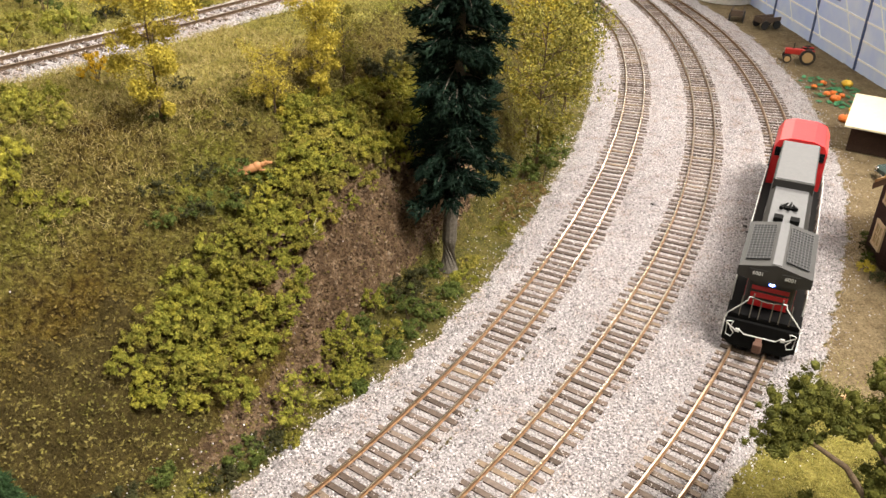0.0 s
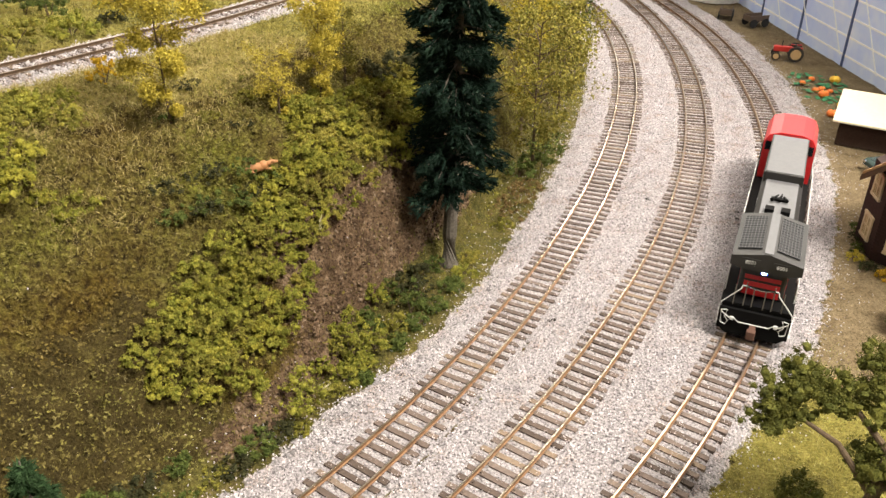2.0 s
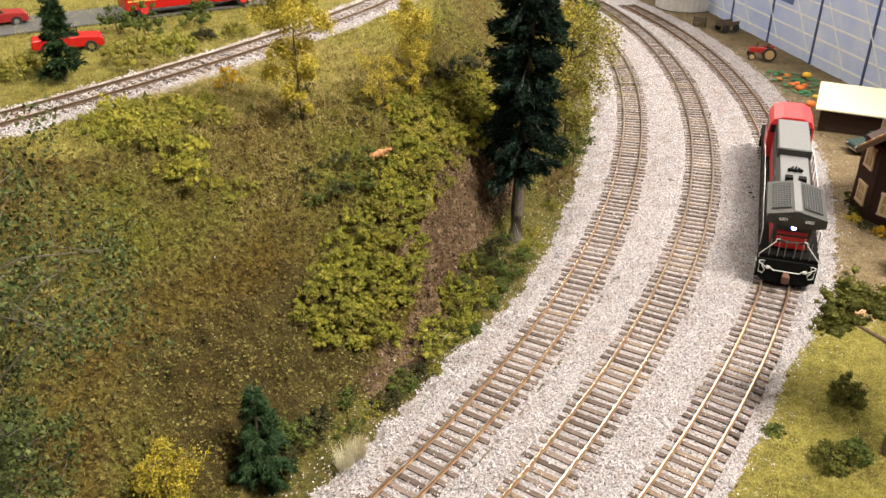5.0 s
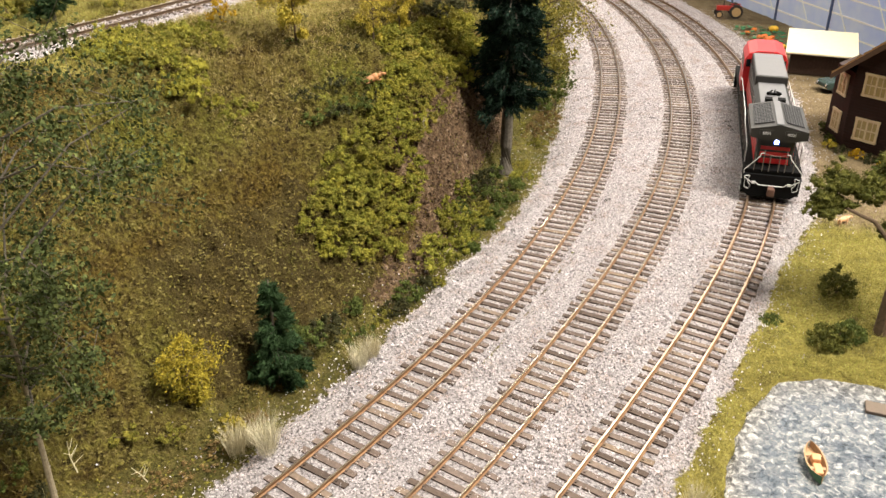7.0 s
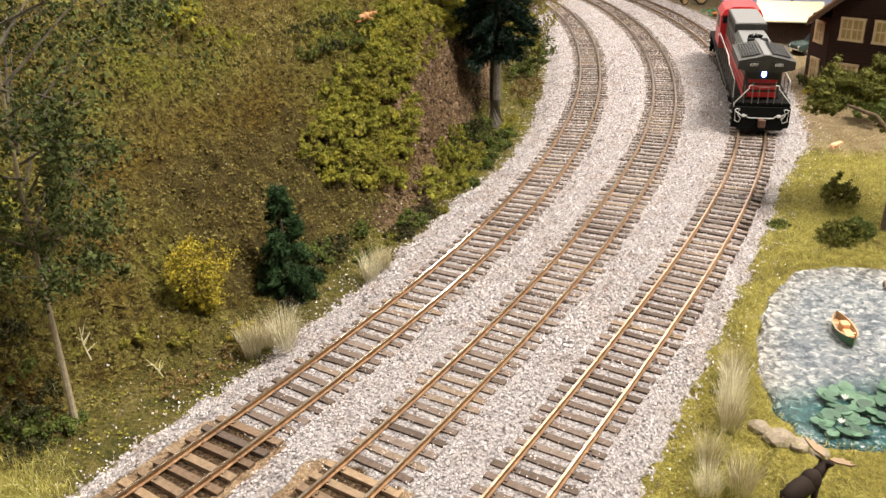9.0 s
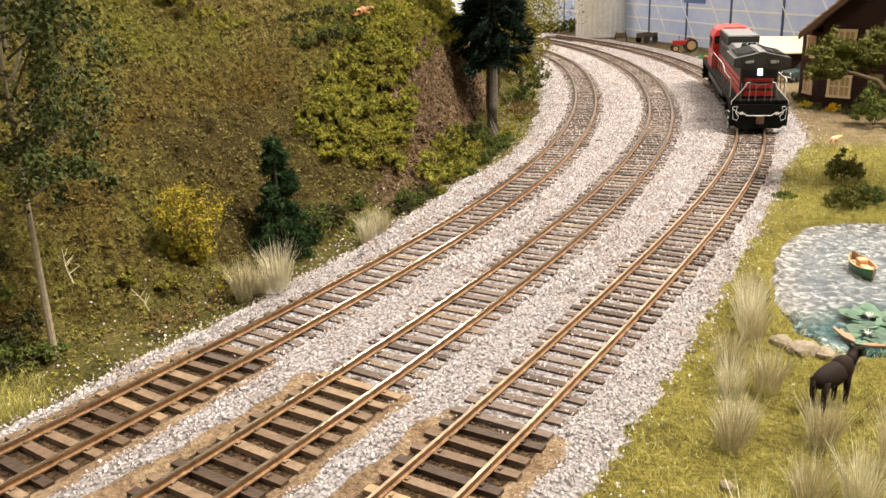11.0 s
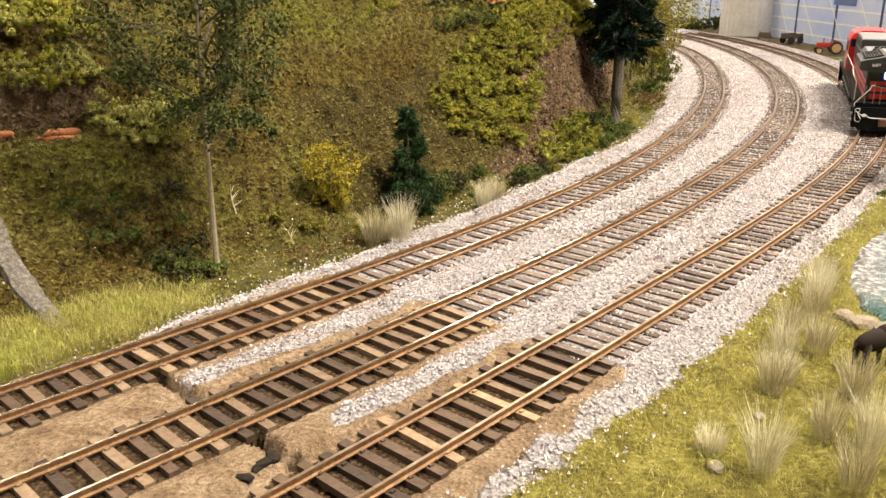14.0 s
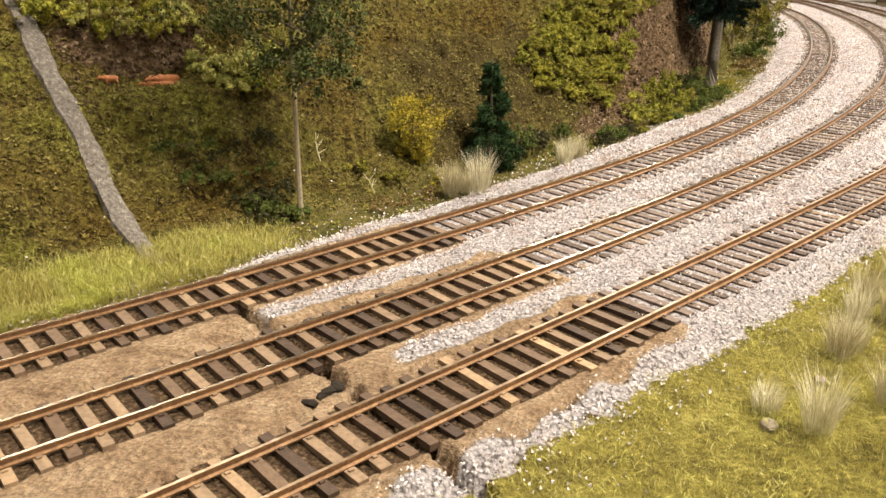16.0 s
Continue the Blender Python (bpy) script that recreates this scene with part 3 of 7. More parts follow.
# ---------------------------------------------------------------- the room round the layout
def room():
    wall = grainy("painted_room_wall", [(0.3, (0.28, 0.26, 0.235)), (0.7, (0.36, 0.335, 0.30))], 3, 0.9, 0.1)
    for name, b in (("wall_west", (-4.1, -4.0, -4, 5)), ("wall_east", (4.0, 4.1, -4, 5)), ("wall_south", (-4, 4, -4.1, -4.0)), ("wall_north", (-4, 4, 5.0, 5.1))):
        tagged(part(name, boxed(*b, -0.95, 1.9), wall), "plain painted wall of the hall", "wall", kind="structure")
    tagged(part("floor", boxed(-4, 4, -4, 5, -1.0, -0.95), plain("hall_floor", (0.22, 0.2, 0.18), 0.6)), "plain hall floor", "floor", kind="structure")
    tagged(part("ceiling", boxed(-4, 4, -4, 5, 1.9, 1.95), plain("hall_ceiling", (0.42, 0.41, 0.38), 0.9)), "pale grey hall ceiling", "ceiling", kind="structure")
    base = thing("layout_table", "wooden layout table under the scenery", "table")
    part("tabletop", boxed(-0.94, 0.44, -0.44, 1.74, -0.07, -0.02), plain("plywood", (0.34, 0.24, 0.14), 0.7), base)
    for x in (-0.9, 0.4):
        for y in (-0.4, 1.7):
            part("leg", boxed(x - 0.02, x + 0.02, y - 0.02, y + 0.02, -0.95, -0.07), plain("pine_leg", (0.4, 0.29, 0.17), 0.7), base)


room()


# ---------------------------------------------------------------- tracks
def rail_mesh(k, s0, s1, d, z):
    """One rail of track k: foot, web and head, with the worn head as its second material."""
    half = [(-0.0009, 0), (0.0009, 0), (0.0009, 0.0003), (0.0003, 0.0006), (0.0003, 0.0014), (0.0005, 0.0016), (0.00045, 0.0021), (-0.00045, 0.0021), (-0.0005, 0.0016), (-0.0003, 0.0014), (-0.0003, 0.0006), (-0.0009, 0.0003)]
    s = np.arange(s0, s1, 0.006)
    vs, fs = [], []
    for off, zz in half:
        x, y, _ = on_line(k, s, d - off)
        vs.append(np.c_[x, y, np.full(len(s), z + zz)])
    v = np.stack(vs, 1).reshape(-1, 3)
    n, c = len(s), len(half)
    i = np.arange(n - 1)[:, None] * c
    j = np.arange(c)[None]
    f = np.stack([i + j, i + (j + 1) % c, i + c + (j + 1) % c, i + c + j], -1).reshape(-1, 4)
    me = mesh_np("rail", v, f[:, ::-1], M["rail_brown" if k == 4 else "rail_side"])
    # track 3's weaker reflection is put into a darker head; track 4 is brown
    me.materials.append(M["rail_low_glint" if k > 2 else "rail_top"])
    idx = np.where(np.tile(np.arange(c), n - 1) == 6, 1, 0).astype(np.int32)
    me.polygons.foreach_set("material_index", idx)
    return me


def tie_mesh(seed, kind, length=0.0290, width=0.0028):
    g = random.Random(seed)
    bm = bmesh.new()
    j = lambda a: g.uniform(-a, a)
    box(bm, -width / 2 + j(0.0002), width / 2 + j(0.0002), -length / 2 + j(0.0006), length / 2 + j(0.0006), -0.0019, 0.0)
    for y in (-0.00825, 0.00825):
        for e in (-0.0014, 0.0014):
            box(bm, -0.0006, 0.0006, y + e - 0.0004, y + e + 0.0004, -0.0001, 0.0005)
    me = bpy.data.meshes.new("tie")
    bm.to_mesh(me)
    bm.free()
    me.materials.append(M[kind])
    return me


TIES = [tie_mesh(i, "tie") for i in range(6)]
BARE_TIES = [tie_mesh(i, "tie_bare") for i in range(6)]


def track(k, s0, s1, z, label):
    t = thing("railway_track", label, "railway track", group="tracks")
    for d in (0.00825, -0.00825):
        part("rail", rail_mesh(k, s0, s1, d, z), None, t)
    g = random.Random(k)
    s = s0
    while s < s1:
        x, y, a = on_line(k, s, g.uniform(-0.0007, 0.0007))
        bare = k < 4 and along(2, np.array([x]), np.array([y]))[0][0] < 0.246 + g.uniform(-0.01, 0.01)
        ob = new("tie", g.choice(BARE_TIES if bare else TIES))
        ob.matrix_basis = pose(x, y, z + g.uniform(-0.0002, 0.0001), 0, 0, math.degrees(a) + g.uniform(-2.2, 2.2))
        ob.parent = t
        s += 0.00677 * g.uniform(0.93, 1.07)
    return t


track(1, -0.25, 1.40, 0.0, "curved model track with rusty rails and grey ties")
track(2, -0.25, 1.45, 0.0, "curved model track with rusty rails and grey ties")
track(3, -0.25, 1.50, 0.0, "curved model track with rusty rails and dark ties")
track(4, -0.15, 0.75, 0.1132, "upper model track with brown rails on pale ballast")


# ---------------------------------------------------------------- ballast, turf and grass
def scatter(n, x0, x1, y0, y1, keep, gen):
    """Random places with their height, kept with the chance that keep gives."""
    x, y = gen.uniform(x0, x1, n), gen.uniform(y0, y1, n)
    z, zone, wild, more = lay_of_land(x, y)
    p = keep(zone, wild, more, x, y)
    ok = gen.uniform(0, 1, n) < p
    return np.c_[x, y, z][ok], [m[ok] for m in more], zone[ok], wild[ok]


def ballast():
    gen = np.random.default_rng(11)
    near = lambda zone, wild, more, x, y: zone[:, 0] * (more[0] < 1.25) * (more[10] > -1)
    p, more, *_ = scatter(840000, -0.36, 0.34, -0.12, 1.15, near, gen)
    s1, d1, s2, d2, s3, d3 = more[:6]
    on_tie = np.minimum(np.minimum(np.abs(d1), np.abs(d2)), np.abs(d3)) < 0.0155
    between = np.minimum(np.minimum(np.abs(np.abs(d1) - 0.00825), np.abs(np.abs(d2) - 0.00825)), np.abs(np.abs(d3) - 0.00825)) < 0.0012
    end = smooth(0.0105, 0.0135, np.minimum(np.minimum(np.abs(d1), np.abs(d2)), np.abs(d3))) * (np.abs(d3) > 0.016)
    keep = ~between
    p, on_tie, s1 = p[keep], on_tie[keep], s1[keep]
    size = gen.uniform(0.00024, 0.00050, len(p)) * np.where(on_tie, 0.9, 1.0) * np.interp(s1, [0.2, 0.4], [1.12, 1.0])
    p[:, 2] += np.where(on_tie, gen.uniform(-0.0007, 0.0007, len(p)) + 0.0006 * end[keep] * gen.uniform(0, 1, len(p)), gen.uniform(0.0001, 0.0013, len(p)))
    near = s1 < 0.33
    v, f = joined([crumbs(p[near], size[near], gen, shape="stone"), crumbs(p[~near], size[~near] * 1.1, gen)])
    tagged(part("ballast", mesh_np("ballast", v, f, M["stone"]), None), "pale grey crushed stone ballast round the tracks", "ballast", kind="stuff")
    # strays in the verges and on the fields beside the tracks
    stray = lambda zone, wild, more, x, y: (1 - zone[:, 0]) * np.maximum(np.exp(-np.maximum(more[1] - more[10], 0) / 0.012) * (more[1] > more[10]), np.exp(-np.maximum(-more[5] - more[11], 0) / 0.007) * (-more[5] > more[11])) * (more[14] < 0)
    p, *_ = scatter(130000, -0.36, 0.34, -0.12, 0.95, stray, gen)
    v, f = crumbs(p + [0, 0, 0.0006], gen.uniform(0.00026, 0.0005, len(p)), gen)
    tagged(part("ballast", mesh_np("stray_ballast", v, f, M["stone"]), None), "stray ballast stones in the grass verge", "ballast", kind="stuff")
    # upper line
    up = lambda zone, wild, more, x, y: zone[:, 0] * (np.abs(more[7]) < 0.03)
    p, more, *_ = scatter(90000, -0.5, 0.0, 0.2, 0.85, up, gen)
    tie = np.abs(more[7]) < 0.0155
    keep = (np.abs(np.abs(more[7]) - 0.00825) > 0.0012) & (~tie | (gen.uniform(0, 1, len(p)) < 0.3))
    p = p[keep]
    v, f = crumbs(p, gen.uniform(0.0003, 0.0006, len(p)), gen)
    tagged(part("ballast", mesh_np("upper_ballast", v, f, M["stone_upper"]), None), "pale ballast of the upper track", "ballast", kind="stuff")


def turf():
    gen = np.random.default_rng(12)
    hill = lambda zone, wild, more, x, y: (more[1] > more[8] - 0.004) * (1 - zone[:, 0]) * (1 - 0.8 * wild[:, 1]) * (1 - 0.3 * wild[:, 3]) * (1 - 0.8 * (more[1] > more[9]) * (more[0] > 0.34)) * (more[1] < 0.3) * (more[0] > -0.12) * (more[0] < 1.0)
    p, *_ = scatter(340000, -0.50, 0.1, 0.0, 0.65, hill, gen)
    v, f = flakes(p + [0, 0, 0.0003], gen.uniform(0.0003, 0.0008, len(p)), gen)
    tagged(part("turf", mesh_np("turf", v, f, M["turf"]), None), "brown and olive ground foam on the slope", "turf", kind="stuff")
    p, *_ = scatter(70000, -0.55, 0.1, 0.0, 0.8, hill, gen)
    v, f = blades(p, 0.0036, 2.0, 0.00009, gen, 0.6)
    tagged(part("grass", mesh_np("dead_grass", v, f, M["fibre"]), None), "dead grass fibres lying on the slope", "grass", kind="stuff")
    clod = lambda zone, wild, more, x, y: hill(zone, wild, more, x, y) * np.clip(0.5 + 0.8 * lumps(x, y, 0.0075, 31), 0.03, 1)
    p, *_ = scatter(210000, -0.45, 0.05, 0.0, 0.6, clod, gen)
    v, f = crumbs(p + [0, 0, 0.0001], gen.uniform(0.0004, 0.0012, len(p)), gen, 0.75, 0.5, "stone")
    tagged(part("turf", mesh_np("clods", v, f, M["clod"]), None), "small brown-green clods of turf on the slope", "turf", kind="stuff")
    # short upright fibres that catch the light from the side
    p, *_ = scatter(60000, -0.50, 0.05, 0.0, 0.6, hill, gen)
    v, f = blades(p, 0.0020, 1.2, 0.00012, gen, 0.3)
    tagged(part("grass", mesh_np("slope_grass", v, f, M["slope_blade"]), None), "short olive-brown static grass on the slope", "grass", kind="stuff")
    # tangle of dry fibres on the hilltop
    dry = lambda zone, wild, more, x, y: smooth(0.122, 0.145, more[1]) * (more[0] > 0.40) * (more[0] < 0.64) * (np.abs(more[7]) > 0.024) * (more[7] < 0)
    p, *_ = scatter(80000, -0.30, 0.0, 0.26, 0.56, dry, gen)
    v, f = blades(p, 0.0052, 2.0, 0.00013, gen, 0.6)
    tagged(part("grass", mesh_np("dry_tangle", v, f, M["tangle"]), None), "tangled tan and olive dry grass on the hilltop", "grass", kind="stuff")
    verge = lambda zone, wild, more, x, y: wild[:, 0] * (1 - zone[:, 0])
    p, *_ = scatter(40000, -0.3, 0.15, 0.05, 1.0, verge, gen)
    v, f = crumbs(p + [0, 0, 0.0004], gen.uniform(0.0003, 0.0008, len(p)), gen, 0.8)
    tagged(part("turf", mesh_np("verge_foam", v, f, M["foam_olive"]), None), "green foam along the verge", "turf", kind="stuff")


def lawn():
    gen = np.random.default_rng(13)
    near = lambda zone, wild, more, x, y: zone[:, 2] * (1 - zone[:, 0]) * (more[14] < -0.002) * np.where(more[1] > 0, more[0] < 0.25, 1)
    p, more, *_ = scatter(300000, -0.42, 0.26, -0.16, 0.45, near, gen)
    v, f = blades(p, np.where(more[1] > 0, 0.0056, 0.0036), 1.1, 0.00012, gen)
    tagged(part("grass", mesh_np("lawn", v, f, M["blade"]), None), "yellow-green static grass", "grass", kind="stuff")
    bank = lambda zone, wild, more, x, y: near(zone, wild, more, x, y) * (more[1] > 0)
    p, *_ = scatter(200000, -0.42, -0.18, -0.08, 0.16, bank, gen)
    v, f = blades(p, 0.0064, 0.9, 0.00010, gen)
    tagged(part("grass", mesh_np("bank_grass", v, f, M["blade"]), None), "long soft yellow-green grass beside the track", "grass", kind="stuff")
    far = lambda zone, wild, more, x, y: zone[:, 2] * (1 - zone[:, 0]) * (more[14] < -0.002) * (z_high(more))
    p, *_ = scatter(120000, -0.42, 0.06, 0.34, 0.8, far, gen)
    v, f = blades(p, 0.0036, 0.9, 0.00015, gen)
    tagged(part("grass", mesh_np("plateau_grass", v, f, M["blade"]), None), "yellow grass on the hilltop", "grass", kind="stuff")


def rubble():
    """Broken rock in the bank behind the ledge, on the cliff and beside the joint."""
    gen = np.random.default_rng(17)
    rock_m = by_piece("broken_rock", [(0, (0.045, 0.028, 0.017)), (0.5, (0.125, 0.080, 0.048)), (0.9, (0.20, 0.138, 0.088)), (1, (0.30, 0.225, 0.16))], 0.9, 500)

    def face(zone, wild, more, x, y):
        beside = np.exp(-((more[0] - 0.148) / 0.010) ** 2 - ((more[1] - 0.128) / 0.018) ** 2) * (more[1] > 0.1)
        return np.maximum((wild[:, 1] > 0.35) * (more[1] > more[8] - 0.004) * 0.8, 0.35 * beside) * (np.abs((x + 0.2400) * math.cos(math.radians(49.5)) + (y - 0.0636) * math.sin(math.radians(49.5))) > 0.0055)

    p, *_ = scatter(260000, -0.36, 0.05, 0.10, 0.60, face, gen)
    v, f = crumbs(p, gen.uniform(0.0004, 0.0014, len(p)), gen, shape="stone")
    tagged(part("rubble", mesh_np("rubble", v, f, rock_m), None), "dark brown broken rock on the bank and cliff", "rock", kind="stuff")


def z_high(more):
    return (more[1] > more[9] - 0.01) & (np.abs(more[7]) > 0.026)


ballast()
turf()
rubble()
lawn()


# ---------------------------------------------------------------- plants
def lobes(gen, k, r, h):
    """Centres and radii of the small clusters that make up a bush: a shell of them, some within."""
    a, q = gen.uniform(0, 2 * np.pi, k), np.sqrt(gen.uniform(0, 1, k))
    top = h * np.sqrt(1 - 0.8 * q * q) * (1 + 0.22 * np.sin(3 * a + gen.uniform(0, 6)))
    c = np.c_[np.cos(a) * q * r, np.sin(a) * q * r, top * gen.uniform(0.35, 0.92, k)]
    return c, (0.09 + 0.19 * gen.uniform(0, 1, k) ** 2) * min(r, h * 1.2)


def ball_shape():
    bm = bmesh.new()
    bmesh.ops.create_icosphere(bm, subdivisions=1, radius=1)
    v = np.array([w.co[:] for w in bm.verts])
    f = np.array([[w.index for w in q.verts] for q in bm.faces])
    bm.free()
    return v, f


BALL, BALL_F = ball_shape()


def foam(gen, centres, radii, n, size):
    """Small uneven clusters, their cores hidden under a thick coat of torn foam flakes."""
    k = len(centres)
    v = BALL[None] * (radii * 0.8)[:, None, None] * gen.uniform(0.5, 1.1, (k, len(BALL), 1)) + centres[:, None]
    core = v.reshape(-1, 3), (BALL_F[None] + len(BALL) * np.arange(k)[:, None, None]).reshape(-1, 3)
    i = gen.choice(k, n, p=radii ** 2 / (radii ** 2).sum())
    d = gen.normal(size=(n, 3))
    d[:, 2] = np.where(d[:, 2] < -0.4, -d[:, 2], d[:, 2])
    d /= np.linalg.norm(d, axis=1)[:, None]
    p = centres[i] + d * (radii[i] * (0.7 + 0.55 * gen.uniform(0, 1, n) ** 1.5))[:, None]
    return joined([core, flakes(p, gen.uniform(0.5, 1.3, n) * size, gen)])


def bush_mesh(seed, r, h, material, n=420, size=0.0011, k=9):
    gen = np.random.default_rng(seed)
    c, q = lobes(gen, int(k * 4.5), r, h)
    return mesh_np("foliage", *foam(gen, c, q, int(n * 2.2), size * 0.40), material)


def bush(x, y, r, h, kind, label, seed, n=420, size=0.0011, name="shrub", category="shrub", group="", z=None, k=9, stem=True):
    t = thing(name, label, category, pose(x, y, (height(x, y) if z is None else z) - 0.0008, 0, 0, (seed * 67) % 360), group)
    part("foliage", bush_mesh(seed, r, h, M[kind], n, size, k), None, t)
    if stem:
        bm = bmesh.new()
        for i in range(3):
            a = seed + i * 2.1
            tube(bm, [(0, 0, 0), (0.2 * r * math.cos(a), 0.2 * r * math.sin(a), h * 0.3), (0.5 * r * math.cos(a), 0.5 * r * math.sin(a), h * 0.6)], 0.0004, 5, 0.0002)
        part("stem", bm, M["bark_brown"], t)
    return t


def at_slope(s, d):
    x, y, _ = on_line(1, s, d)
    return float(x), float(y)


# patches of growth on the hill, in plan
BANK_GROWTH = [(-0.147, 0.303), (-0.133, 0.337), (-0.114, 0.366), (-0.102, 0.396), (-0.097, 0.409), (-0.084, 0.418), (-0.079, 0.397), (-0.083, 0.376), (-0.087, 0.360), (-0.093, 0.343), (-0.104, 0.324), (-0.102, 0.317), (-0.119, 0.304), (-0.136, 0.297)]
CLIFF_GROWTH = [(-0.101, 0.450), (-0.074, 0.481), (-0.050, 0.530), (-0.031, 0.560), (-0.026, 0.520), (-0.034, 0.497), (-0.049, 0.466), (-0.070, 0.424), (-0.078, 0.420), (-0.089, 0.410), (-0.098, 0.420)]
BROW_GROWTH = [(-0.260, 0.362), (-0.254, 0.400), (-0.198, 0.402), (-0.186, 0.384), (-0.213, 0.369), (-0.198, 0.351), (-0.174, 0.354), (-0.186, 0.340), (-0.203, 0.335), (-0.217, 0.345), (-0.245, 0.358)]
DARK_GROWTH = [(-0.156, 0.372), (-0.103, 0.401), (-0.108, 0.376), (-0.144, 0.360)]
TOP_GROWTH = [(-0.160, 0.395), (-0.125, 0.405), (-0.105, 0.440), (-0.118, 0.462), (-0.160, 0.430)]


def within(poly, x, y):
    odd = False
    for (ax, ay), (bx, by) in zip(poly, poly[1:] + poly[:1]):
        if (ay > y) != (by > y) and x < (bx - ax) * (y - ay) / (by - ay) + ax:
            odd = not odd
    return odd


def spread(poly, gap, g, tries=2600):
    """Places inside a patch, no two nearer than the gap."""
    xs, ys, out = [p[0] for p in poly], [p[1] for p in poly], []
    for _ in range(tries):
        x, y = g.uniform(min(xs), max(xs)), g.uniform(min(ys), max(ys))
        if within(poly, x, y) and all((x - a) ** 2 + (y - b) ** 2 > gap * gap for a, b in out):
            out.append((x, y))
    return out


